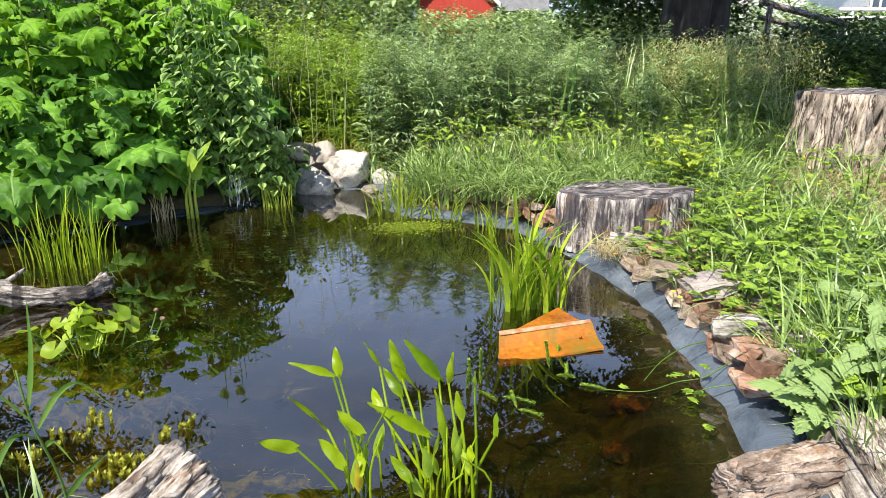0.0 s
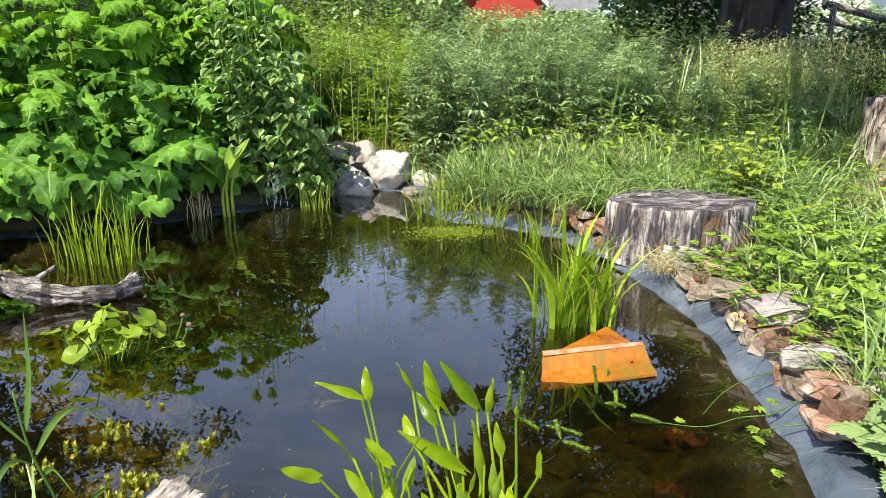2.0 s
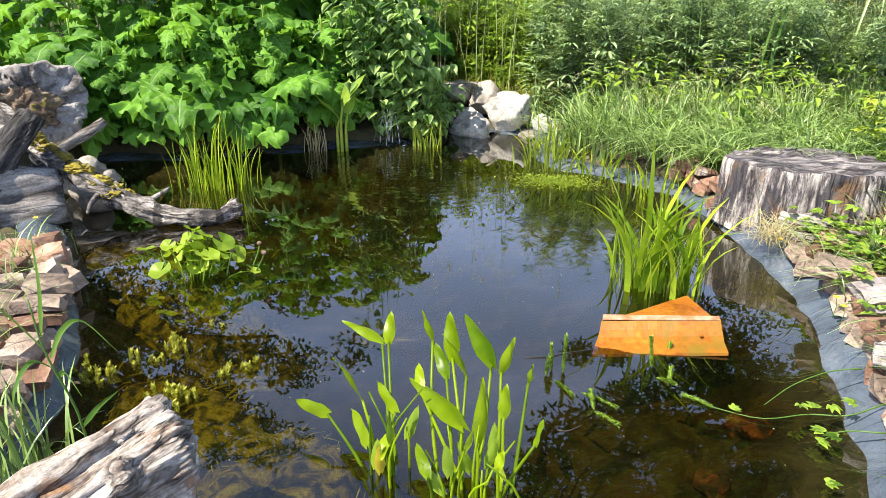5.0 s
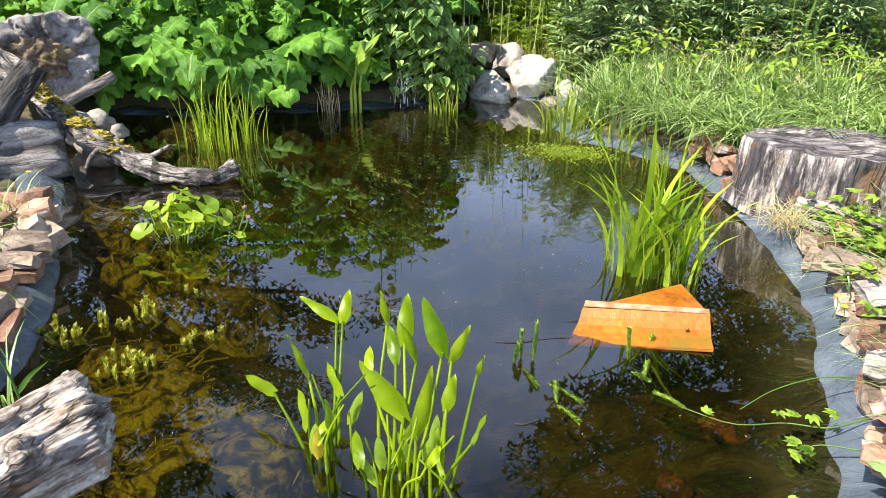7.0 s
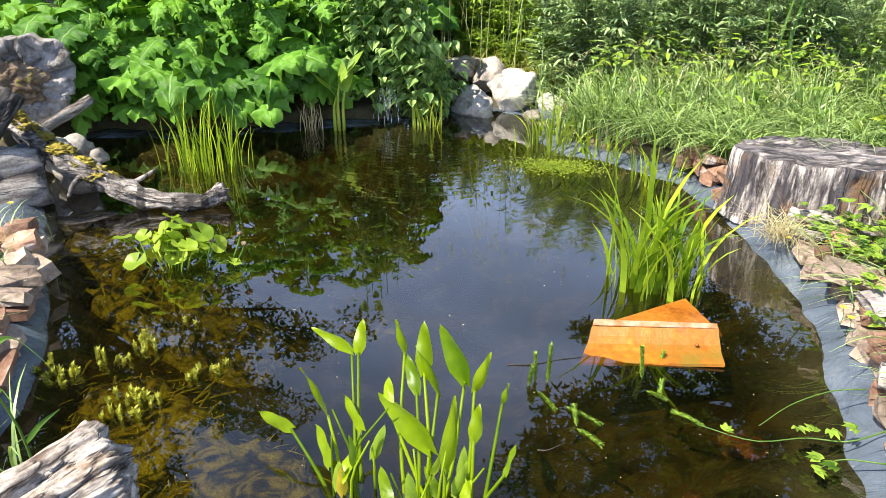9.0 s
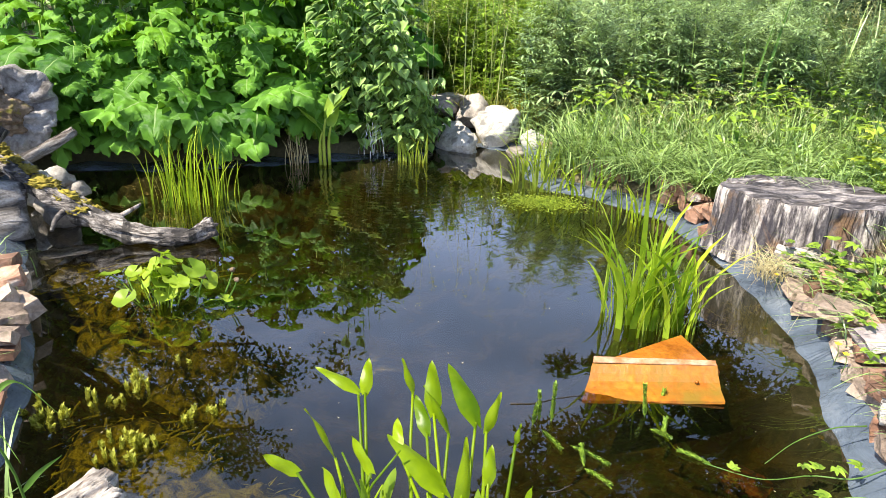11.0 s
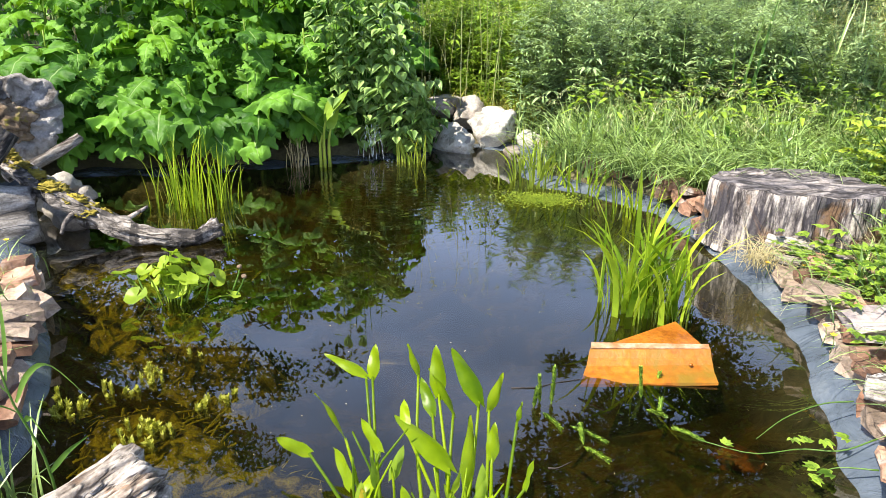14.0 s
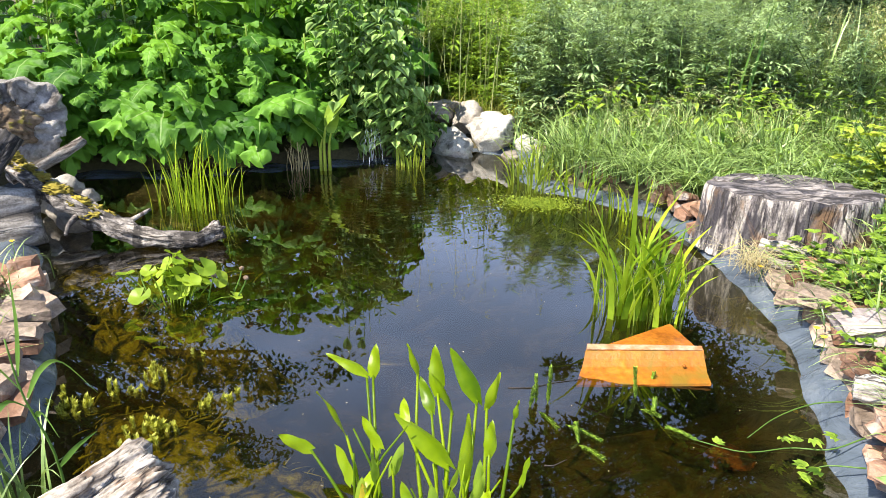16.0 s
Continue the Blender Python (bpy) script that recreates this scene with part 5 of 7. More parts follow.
pos, D = [], []
for s in stems:
    line = bezier(s, 40)
    for q in range(17):
        c = line[int(r.uniform(0.12, 0.999) * 40)]
        a = r.uniform(0, 6.283)
        d = np.array([math.cos(a) - 0.2, math.sin(a) - 0.7, r.uniform(-0.85, -0.05)])
        pos.append(c + d * np.array([1, 1, 0.3]) * r.uniform(0.02, 0.13) + np.array([-0.03, -0.06, 0.03]))
        D.append(d)
lv = tagged(solid("leaves", make_mesh("leaves", *heart_leaves(np.array(pos), np.array(D), r.uniform(0.045, 0.105, len(pos)), r)), SHRUB, shrub), kind="stuff")

# dock with two long leaves on yellow-green stalks, and dry stalks beside it
def big_leaf(L, W, bend, rows_n=9):
    V = []
    for a in range(rows_n):
        u = a / (rows_n - 1)
        w = W * math.sin(math.pi * (0.06 + 0.94 * u) ** 0.8) ** 0.8
        for v in (-1, -0.5, 0, 0.5, 1):
            V.append((L * u, v * w, -bend * u * u + 0.25 * w * abs(v) + 0.006 * math.sin(9 * u + v)))
    i, j = np.meshgrid(np.arange(rows_n - 1), np.arange(4), indexing="ij")
    k = (i * 5 + j).reshape(-1)
    return make_mesh("leaf", V, np.stack([k, k + 1, k + 6, k + 5], -1), True, np.array([(a / (rows_n - 1), 0) for a in range(rows_n) for v in range(5)]))


dock = thing("dock_plant", (-1.20, 4.36, 0.02), "dock plant with long upright leaves at the water", "plant")
for x, y, az, h in ((0, 0, 40, 0.32), (0.03, 0.02, 100, 0.26), (-0.03, 0.0, 200, 0.22)):
    solid("stalk", make_mesh("stalk", *tube(bezier([(x, y, -0.05), (x, y, h * 0.6), (x + 0.02, y, h)], 6), np.linspace(0.014, 0.007, 6), 6)), LIME, dock)
    solid("leaf", big_leaf(0.30, 0.055, 0.02), HERB, dock, m=Matrix.Translation((x + 0.02, y, h)) @ Matrix.Rotation(radians(az), 4, "Z") @ Matrix.Rotation(radians(-50), 4, "Y"))

base = np.c_[r.normal(-1.40, 0.045, 40), r.normal(4.34, 0.03, 40), np.full(40, -0.03)]
stuff("dry_stalks", [blades(base, r.uniform(0.15, 0.3, 40), 0.006, r.uniform(0, 0.35, 40), r, 3)], STRAW, "bundle of dry brown stalks at the water's edge", "dead plant")
base = np.c_[r.normal(-0.60, 0.06, 26), r.normal(4.60, 0.03, 26), np.full(26, -0.03)]
stuff("young_reeds", [blades(base, r.uniform(0.15, 0.33, 26), 0.014, r.uniform(0.1, 0.5, 26), r, 4)], LIME, "young lime green reeds by the shrub", "reeds")

DROP = plain("water_drop", (0.45, 0.5, 0.55), 0.1)
fountain = thing("fountain", (-0.89, 4.56, 0.0), "small pond fountain throwing a thin spray of drops", "fountain")
solid("nozzle", make_mesh("nozzle", *tube([(0, 0, -0.2), (0, 0, -0.02), (0, 0, 0.012)], [0.018, 0.016, 0.01], 12)), plain("black_plastic", (0.02, 0.02, 0.02), 0.4), fountain)
drops = []
for q in range(11):
    a, vx, vz = q * 0.571 + 0.2, 0.16 + 0.07 * (q % 3), 2.35 - 0.16 * (q % 3)
    t0 = 0.02
    while t0 < 0.44:
        t1 = t0 + r.uniform(0.015, 0.05)
        ts = np.linspace(t0, t1, 4)
        line = np.stack([math.cos(a) * vx * ts, math.sin(a) * vx * ts, vz * ts - 4.9 * ts * ts], -1)
        if line[-1][2] > 0:
            drops.append(tube(line, np.array([0.0006, 0.0011, 0.0011, 0.0005]), 4))
        t0 = t1 + r.uniform(0.004, 0.02)
tagged(solid("spray", make_mesh("spray", *join(drops)), DROP, fountain), kind="stuff")


# ---- water plants ----
def reed_clump(name, centre, spread_, count, h, w, bend, material, label, seed, zb=-0.06, segs=6):
    """A clump of upright blades, each a part."""
    r = np.random.default_rng(seed)
    p = thing(name, (centre[0], centre[1], 0.0), label, "water plant")
    for q in range(count):
        x, y = r.normal(0, spread_[0]), r.normal(0, spread_[1])
        az = math.atan2(y, x + 1e-6) + r.normal(0, 0.9)
        v, f = blades(np.array([[0, 0, 0]]), r.uniform(*h), r.uniform(*w), r.uniform(*bend), r, segs, azimuth=np.array([az]), stiff=1.3)
        v[:, :2] += (x, y)
        v[:, 2] += zb
        solid("blade", make_mesh("blade", v, f), material, p)
    return p


reed_clump("reeds", (-1.78, 3.40), (0.10, 0.07), 60, (0.28, 0.60), (0.006, 0.012), (0.03, 0.35), IRIS, "clump of yellow-green reeds standing in the pond", 51)
reed_clump("reeds", (-1.60, 3.52), (0.05, 0.04), 16, (0.28, 0.5), (0.006, 0.012), (0.03, 0.3), IRIS, "thin reeds in the water before the burdock", 52)
reed_clump("iris", (0.76, 2.40), (0.055, 0.05), 22, (0.42, 0.72), (0.016, 0.036), (0.05, 0.6), IRIS, "yellow flag iris with broad lime green blades", 53)
reed_clump("iris", (0.91, 2.40), (0.075, 0.05), 40, (0.26, 0.60), (0.012, 0.030), (0.04, 0.5), IRIS, "dense iris clump beside the sunken tile", 54)
base = np.c_[r.normal(0.85, 0.085, 130), r.normal(2.40, 0.05, 130), np.full(130, -0.05)]
stuff("rush_stems", [blades(base, r.uniform(0.15, 0.42, 130), 0.006, r.uniform(0.02, 0.5, 130), r, 5)], IRIS_STUFF, "thin green stems at the foot of the irises", "water plant")
reed_clump("reeds", (0.36, 4.26), (0.11, 0.12), 60, (0.2, 0.5), (0.008, 0.020), (0.05, 0.7), IRIS_STUFF, "green reeds at the far corner of the pond", 55)
reed_clump("reeds", (0.95, 3.72), (0.10, 0.06), 26, (0.18, 0.36), (0.008, 0.016), (0.1, 0.7), IRIS, "low green reeds growing along the rim", 59)
reed_clump("reeds", (0.31, 4.58), (0.07, 0.12), 40, (0.12, 0.34), (0.008, 0.016), (0.1, 0.9), IRIS, "short green reeds by the far rim", 57)
reed_clump("reeds", (0.66, 4.05), (0.12, 0.08), 16, (0.2, 0.42), (0.010, 0.018), (0.1, 0.7), IRIS, "short reeds along the far rim", 56)

# pickerelweed
r = np.random.default_rng(61)


def spear(foot, tip, half, roll):
    """A spear-shaped leaf from its foot to its tip."""
    a, b = Vector(foot), Vector(tip)
    d = b - a
    L = d.length
    rows_n = 11
    V = []
    for q in range(rows_n):
        u = q / (rows_n - 1)
        w = half * min(1.0, (u * 4.5 + 0.35)) * (1 - u ** 2.6) ** 0.75
        back = -0.10 * L
        for v in (-1, -0.55, 0, 0.55, 1):
            V.append((u * L + (back * abs(v) if u < 0.1 else 0), v * w, 0.28 * abs(v) * w - 0.06 * L * math.sin(3.14 * u) + 0.003 * math.sin(u * 9 + v * 2)))
    i, j = np.meshgrid(np.arange(rows_n - 1), np.arange(4), indexing="ij")
    k = (i * 5 + j).reshape(-1)
    me = make_mesh("leaf", V, np.stack([k, k + 1, k + 6, k + 5], -1))
    x = d.normalized()
    y = Vector((1, 0.25, 0)) - x * x.dot(Vector((1, 0.25, 0)))
    y.normalize()
    z = x.cross(y)
    m = Matrix((x, y, z)).transposed().to_4x4()
    m.translation = a
    return me, m @ Matrix.Rotation(roll, 4, "X")


def pickerelweed(foot, leaves):
    """One plant: rows of leaf foot, leaf tip and half width."""
    pick = thing("pickerelweed", (*foot, 0.0), "pickerelweed with glossy bright green spear-shaped leaves", "water plant", "pickerelweed in the foreground")
    off = Vector((*foot, 0.0))
    for bx, by, bz, tx, ty, tz, half in leaves:
        g0 = Vector((r.normal(0, 0.03), r.normal(0, 0.02), -0.10))
        b0, t0 = Vector((bx, by, bz)) - off, Vector((tx, ty, tz)) - off
        mid = (g0 + b0) / 2 + Vector((r.normal(0, 0.008), r.normal(0, 0.008), 0.02))
        solid("stalk", make_mesh("stalk", *tube(bezier([g0, mid, b0], 9), np.linspace(0.0065, 0.0038, 9), 7)), PICKEREL, pick)
        me, m = spear(b0, t0, half * 0.43, r.normal(0, 0.75))
        solid("leaf", me, PICKEREL, pick, m=m)
    for q in range(5):
        x, y = r.uniform(-0.06, 0.06), r.uniform(-0.06, 0.04)
        h = r.uniform(0.08, 0.24)
        solid("stalk", make_mesh("stalk", *tube(bezier([(x, y, -0.1), (x + r.normal(0, 0.01), y, h * 0.5), (x + r.normal(0, 0.04), y + r.uniform(0, 0.1), h)], 7), np.linspace(0.005, 0.0025, 7), 6)), PICKEREL, pick)
    for q in range(4):
        x, y, h = r.uniform(-0.07, 0.07), r.uniform(-0.03, 0.08), r.uniform(0.05, 0.16)
        me, m = spear(Vector((x, y, h - 0.05)), Vector((x + r.normal(0, 0.03), y + r.uniform(0, 0.05), h + 0.04)), 0.016, r.normal(0, 0.8))
        solid("leaf", me, LIME_SOLID if q or foot[0] > 0 else YELLOW_LEAF, pick, "yellowing young leaf", m=m)


pickerelweed((-0.04, 1.06), ((-0.25, 1.17, 0.10, -0.37, 1.22, 0.10, 0.055),
    (-0.10, 1.07, 0.09, -0.18, 1.18, 0.12, 0.060),
    (-0.15, 1.20, 0.14, -0.28, 1.33, 0.19, 0.075),
    (-0.05, 1.09, 0.11, -0.05, 1.02, 0.08, 0.050),
    (-0.13, 1.37, 0.24, -0.28, 1.44, 0.26, 0.050),
    (-0.04, 1.16, 0.14, -0.12, 1.26, 0.17, 0.050),
    (-0.11, 1.37, 0.24, -0.12, 1.46, 0.30, 0.045)))
pickerelweed((0.17, 0.99), ((0.09, 0.96, 0.10, 0.04, 1.06, 0.12, 0.040),
    (0.02, 1.22, 0.18, 0.00, 1.30, 0.22, 0.040),
    (0.09, 1.26, 0.21, 0.04, 1.36, 0.26, 0.045),
    (0.10, 1.31, 0.24, 0.07, 1.45, 0.32, 0.060),
    (0.03, 1.37, 0.26, -0.02, 1.46, 0.31, 0.045),
    (0.15, 1.26, 0.22, 0.06, 1.38, 0.28, 0.060),
    (0.22, 1.28, 0.25, 0.12, 1.44, 0.32, 0.075)))
pickerelweed((0.26, 1.00), ((0.21, 1.05, 0.15, 0.20, 1.24, 0.23, 0.065),
    (0.16, 1.10, 0.16, -0.02, 1.26, 0.19, 0.085),
    (0.27, 0.96, 0.15, 0.28, 1.02, 0.16, 0.030),
    (0.36, 1.03, 0.18, 0.38, 1.11, 0.21, 0.030),
    (0.25, 1.26, 0.24, 0.28, 1.36, 0.30, 0.050),
    (0.27, 1.12, 0.19, 0.27, 1.22, 0.23, 0.045),
    (0.33, 1.22, 0.24, 0.34, 1.27, 0.27, 0.025)))


# marsh marigold
def round_leaf(R):
    V = [(0, 0, 0)]
    n = 18
    for ring, k in ((0.5, 0.25), (1.0, 1.0)):
        for q in range(n):
            a = radians(18) + q / (n - 1) * radians(324)
            V.append((-math.cos(a) * R * ring, math.sin(a) * R * ring, R * 0.22 * ring * ring + R * 0.10 * ring * math.sin(4 * a)))
    F3 = np.array([(0, q + 1, q + 2) for q in range(n - 1)])
    F4 = np.array([(1 + q, 1 + n + q, 2 + n + q, 2 + q) for q in range(n - 1)])
    return make_mesh("leaf", V, [F3, F4])


mari = thing("marsh_marigold", (-1.22, 2.16, 0.0), "marsh marigold with round lime green leaves in the pond", "water plant")
r = np.random.default_rng(71)
RL = [round_leaf(s) for s in (0.034, 0.042, 0.050)]
for q in range(32):
    a, d, h = r.uniform(0, 6.28), abs(r.normal(0, 0.12)), r.uniform(0.03, 0.19)
    x, y = d * math.cos(a) * 1.25, d * math.sin(a) + 0.02
    solid("stalk", make_mesh("stalk", *tube(bezier([(x * 0.3, y * 0.3, -0.06), (x * 0.7, y * 0.7, h * 0.6), (x, y, h)], 6), 0.003, 5)), LIME_SOLID, mari)
    solid("leaf", RL[int(r.integers(3))], LIME_SOLID, mari, m=Matrix.Translation((x, y, h)) @ Matrix.Rotation(a, 4, "Z") @ Matrix.Rotation(r.uniform(0.1, 0.9), 4, "Y") @ Matrix.Rotation(r.normal(0, 0.35), 4, "X"))
for x, y, h in ((0.16, 0.05, 0.12), (0.27, 0.10, 0.14), (0.30, 0.07, 0.11), (-0.22, 0.12, 0.09)):
    solid("flower_stalk", make_mesh("flower_stalk", *tube(bezier([(x * 0.8, y * 0.8, -0.04), (x, y, h * 0.6), (x + 0.02, y, h)], 6), 0.0035, 5)), HERB_SOLID, mari)
    part_bm = lump((0.012, 0.012, 0.010), 2, 0.5, x * 30)
    for v in part_bm.verts:
        v.co += Vector((x + 0.02, y, h + 0.008))
    part("seed_head", part_bm, ROT, mari, "brown dried seed head")


# feathery shoots of milfoil standing out of the water
def sprigs(rows_, material, seed, thick=1.0, depth=-0.02):
    r = np.random.default_rng(seed)
    out = []
    for x, y, L, az, rise in rows_:
        r.uniform()
        d = np.array([math.cos(az) * (1 - rise), math.sin(az) * (1 - rise), rise])
        p0 = np.array([x, y, depth])
        line = bezier([p0, p0 + d * L * 0.5 + (0, 0, 0.006), p0 + d * L + (0, 0, 0.02 * rise)], 16)
        out.append(tube(line, np.linspace(0.0028, 0.0015, 16), 5))
        n = int(L * 2200)
        k = r.integers(1, 16, n)
        a = r.uniform(0, 6.28, n)
        side = unit(np.cross(d, (0.3, 0.2, 1)))
        up = np.cross(side, d)
        D = side * np.cos(a)[:, None] + up * np.sin(a)[:, None] + d * 0.9
        out.append(leaflets(line[k], D, d, thick * r.uniform(0.007, 0.013, n), thick * 0.0038 * np.ones(n), -0.3, 0.1))
    return out


r = np.random.default_rng(81)
left = []
for cx, cy, many in ((-1.02, 1.60, 7), (-0.96, 1.57, 6), (-1.05, 1.48, 5), (-0.91, 1.72, 2), (-1.17, 1.36, 8), (-1.23, 1.40, 5), (-1.12, 1.38, 4), (-0.87, 1.26, 8), (-0.80, 1.31, 8), (-0.84, 1.33, 5), (-0.72, 1.47, 4), (-0.66, 1.50, 4), (-0.76, 1.24, 3)):
    for q in range(many):
        left.append((cx + r.normal(0, 0.030), cy + r.normal(0, 0.024), r.uniform(0.022, 0.042), r.uniform(0, 6.28), r.uniform(0.5, 0.95)))
stuff("parrot_feather", sprigs(left, LIME, 82, 1.55), PARROT, "small feathery yellow-green shoots standing out of the water", "water plant")
right = [(0.44, 1.66, 0.13, 1.4, 0.9), (0.40, 1.66, 0.09, 2.0, 0.85), (0.38, 1.63, 0.06, 1.0, 0.8), (0.41, 1.61, 0.11, 5.3, 0.06), (0.50, 1.55, 0.13, 5.7, 0.04), (0.54, 1.46, 0.07, 1.9, 0.5), (0.54, 1.45, 0.10, 5.5, 0.10),
         (0.75, 1.74, 0.12, 1.8, 0.7), (0.76, 1.68, 0.09, 5.4, 0.2), (0.80, 1.66, 0.06, 1.4, 0.4), (0.82, 1.86, 0.03, 1.0, 0.6), (0.93, 1.53, 0.11, 2.7, 0.08)]
stuff("milfoil", sprigs(right, LIME, 83, 1.5, -0.003), HERB, "green bottle-brush shoots of water milfoil", "water plant")

r = np.random.default_rng(85)
plumes = [(r.normal(-0.68, 0.22), r.normal(1.14, 0.17), r.uniform(0.05, 0.13), r.normal(0.5, 0.9), r.uniform(0.02, 0.15)) for q in range(240)] + [(r.normal(-1.45, 0.26), r.normal(2.28, 0.20), r.uniform(0.08, 0.2), r.uniform(0, 6.28), r.uniform(0.02, 0.12)) for q in range(70)]
plumes = [q for q in plumes if q[0] < -0.60 and shore_distance(np.array([q[0]]), np.array([q[1]]))[0] < -0.12]
stuff("submerged_milfoil", sprigs(plumes, WEED, 86, 0.9, -0.045), WEED, "olive gold milfoil plumes lying at the water's surface", "water plant")

# weed under the surface: a soft uneven mat with thin strands above it
gx2, gy2 = np.meshgrid(np.arange(-2.05, 0.25, 0.03), np.arange(0.45, 2.75, 0.03))
lift = np.array([0.7 * wobble((a, b, 0), 2.1, 4.0) + 0.45 * wobble((a, b, 0), 5.5, 8.0) + 0.25 * wobble((a, b, 0), 14, 2.0) for a, b in zip(gx2.ravel(), gy2.ravel())]).reshape(gx2.shape)
sd = shore_distance(gx2, gy2)
def mound(cx, cy, sx, sy):
    return np.exp(-((gx2 - cx) / sx) ** 2 - ((gy2 - cy) / sy) ** 2)


cover = np.clip(1.2 * mound(-1.35, 2.15, 0.55, 0.36) + 1.0 * mound(-1.75, 2.5, 0.3, 0.25) + 1.2 * mound(-0.62, 1.10, 0.36, 0.26) + 1.0 * mound(-0.30, 1.02, 0.26, 0.22) + 0.9 * mound(-0.95, 1.4, 0.34, 0.26), 0, 1)
gz2 = np.minimum(-0.015, -0.035 - 0.80 * (1 - cover) ** 1.5 + 0.17 * lift * (0.3 + 0.7 * cover)) - 0.5 * np.clip(0.10 + sd, 0, 1)
k2 = gx2.shape[1]
i, j = np.meshgrid(np.arange(gx2.shape[0] - 1), np.arange(k2 - 1), indexing="ij")
k = (i * k2 + j).reshape(-1)
ok = ((sd[:-1, :-1] < -0.05) & (cover[:-1, :-1] > 0.12)).reshape(-1)
F = np.stack([k, k + 1, k + k2 + 1, k + k2], -1)[ok]
tagged(solid("algae_mat", make_mesh("algae_mat", np.stack([gx2, gy2, gz2], -1).reshape(-1, 3), F), ALGAE), "soft olive brown algae under the water", "algae", kind="stuff")
pick_ = r.integers(0, gx2.size, 9000)
pick_ = pick_[(sd.ravel()[pick_] < -0.08) & (lift.ravel()[pick_] > r.uniform(-0.3, 0.3, len(pick_))) & (cover.ravel()[pick_] > r.uniform(0.2, 0.8, len(pick_)))]
P = np.c_[gx2.ravel()[pick_], gy2.ravel()[pick_], np.minimum(gz2.ravel()[pick_] + 0.01, -0.02)] + np.c_[r.normal(0, 0.02, (len(pick_), 2)), np.zeros(len(pick_))]
a = r.normal(0.6, 1.0, len(P)) + 3.14 * (r.uniform(size=len(P)) < 0.5)
stuff("submerged_weed", [leaflets(P, np.c_[np.cos(a), np.sin(a), r.uniform(-0.1, 0.25, len(P))], np.array([0, 0, 1.0]), r.uniform(0.02, 0.06, len(P)), r.uniform(0.002, 0.0045, len(P)), 0.3, 0.05)], WEED, "olive brown weed drifting just under the surface", "water plant")

# a lime green floating mat by the far reeds
n = 2200
x, y = r.normal(0.38, 0.13, n), r.normal(3.86, 0.07, n)
ok = shore_distance(x, y) < -0.02
P = np.c_[x, y, r.uniform(-0.012, 0.02, n)][ok]
a = r.uniform(0, 6.28, len(P))
stuff("floating_mat", [leaflets(P, np.c_[np.cos(a), np.sin(a), r.uniform(0, 0.8, len(P))], np.array([0, 0, 1.0]), r.uniform(0.010, 0.026, len(P)), r.uniform(0.005, 0.011, len(P)))], IRIS_STUFF, "yellow-green floating plant mat near the reeds", "water plant")


# bits of chaff and thin twigs afloat
r = np.random.default_rng(95)
P = np.c_[r.uniform(-1.4, 1.2, 260), r.uniform(0.9, 4.4, 260), np.full(260, 0.002)]
P = P[shore_distance(P[:, 0], P[:, 1]) < -0.12][:150]
a = r.uniform(0, 6.28, len(P))
stuff("floating_chaff", [leaflets(P, np.c_[np.cos(a), np.sin(a), np.zeros(len(P))], np.array([0, 0, 1.0]), r.uniform(0.003, 0.010, len(P)), r.uniform(0.002, 0.004, len(P)), 0.0, 0.0)], STRAW, "pale bits of chaff floating on the water", "debris")
for pts in (((0.30, 1.73, 0.001), (0.38, 1.745, 0.002), (0.46, 1.79, 0.001), (0.56, 1.83, 0.002)), ((0.43, 1.33, 0.001), (0.46, 1.335, 0.002), (0.50, 1.37, 0.001))):
    tagged(solid("floating_twig", make_mesh("floating_twig", *tube(bezier(pts, 10), np.linspace(0.0022, 0.0010, 10), 6, 0.4)), BARK), "thin dark twig floating on the water", "twig", "floating twigs")


# ---- plants of the right bank ----
def rosettes(P, r, count, length, width, rise=(0.1, 0.9)):
    """Palmate leaves: five leaflets fanned from each point."""
    n = len(P)
    az = r.uniform(0, 6.28, n)
    up = r.uniform(*rise, n)
    pos, D, L = [], [], []
    for k in (-1.1, -0.55, 0, 0.55, 1.1):
        pos.append(P)
        D.append(np.c_[np.cos(az + k), np.sin(az + k), up])
        L.append(r.uniform(*length, n) * (1 - 0.25 * abs(k)))
    return leaflets(np.concatenate(pos), np.concatenate(D), np.array([0, 0, 1.0]), np.concatenate(L), np.tile(r.uniform(*width, n), 5), 0.4, 0.1)


r = np.random.default_rng(91)
base = scatter(1000, (1.45, 2.6, 0.9, 3.2), 0.30, lambda x, y: np.hypot(x - 1.69, y - 3.32) > 0.5, r)
stalks = blades(base, r.uniform(0.08, 0.26, len(base)), 0.003, r.uniform(0.1, 0.5, len(base)), r, 3)
P = base + np.c_[r.normal(0, 0.02, len(base)), r.normal(0, 0.02, len(base)), r.uniform(0.07, 0.25, len(base))]
P2 = scatter(700, (2.0, 4.2, 2.6, 5.2), 0.3, lambda x, y: (np.hypot(x - 1.69, y - 3.32) > 0.5) & (np.hypot(x - 4.45, y - 4.75) > 0.6), r)
P2[:, 2] += r.uniform(0.06, 0.28, len(P2))
P3 = scatter(900, (0.5, 3.4, 4.15, 6.2), 0.3, None, r)
P3[:, 2] += r.uniform(0.1, 0.5, len(P3))
a3 = r.uniform(0, 6.28, len(P3))
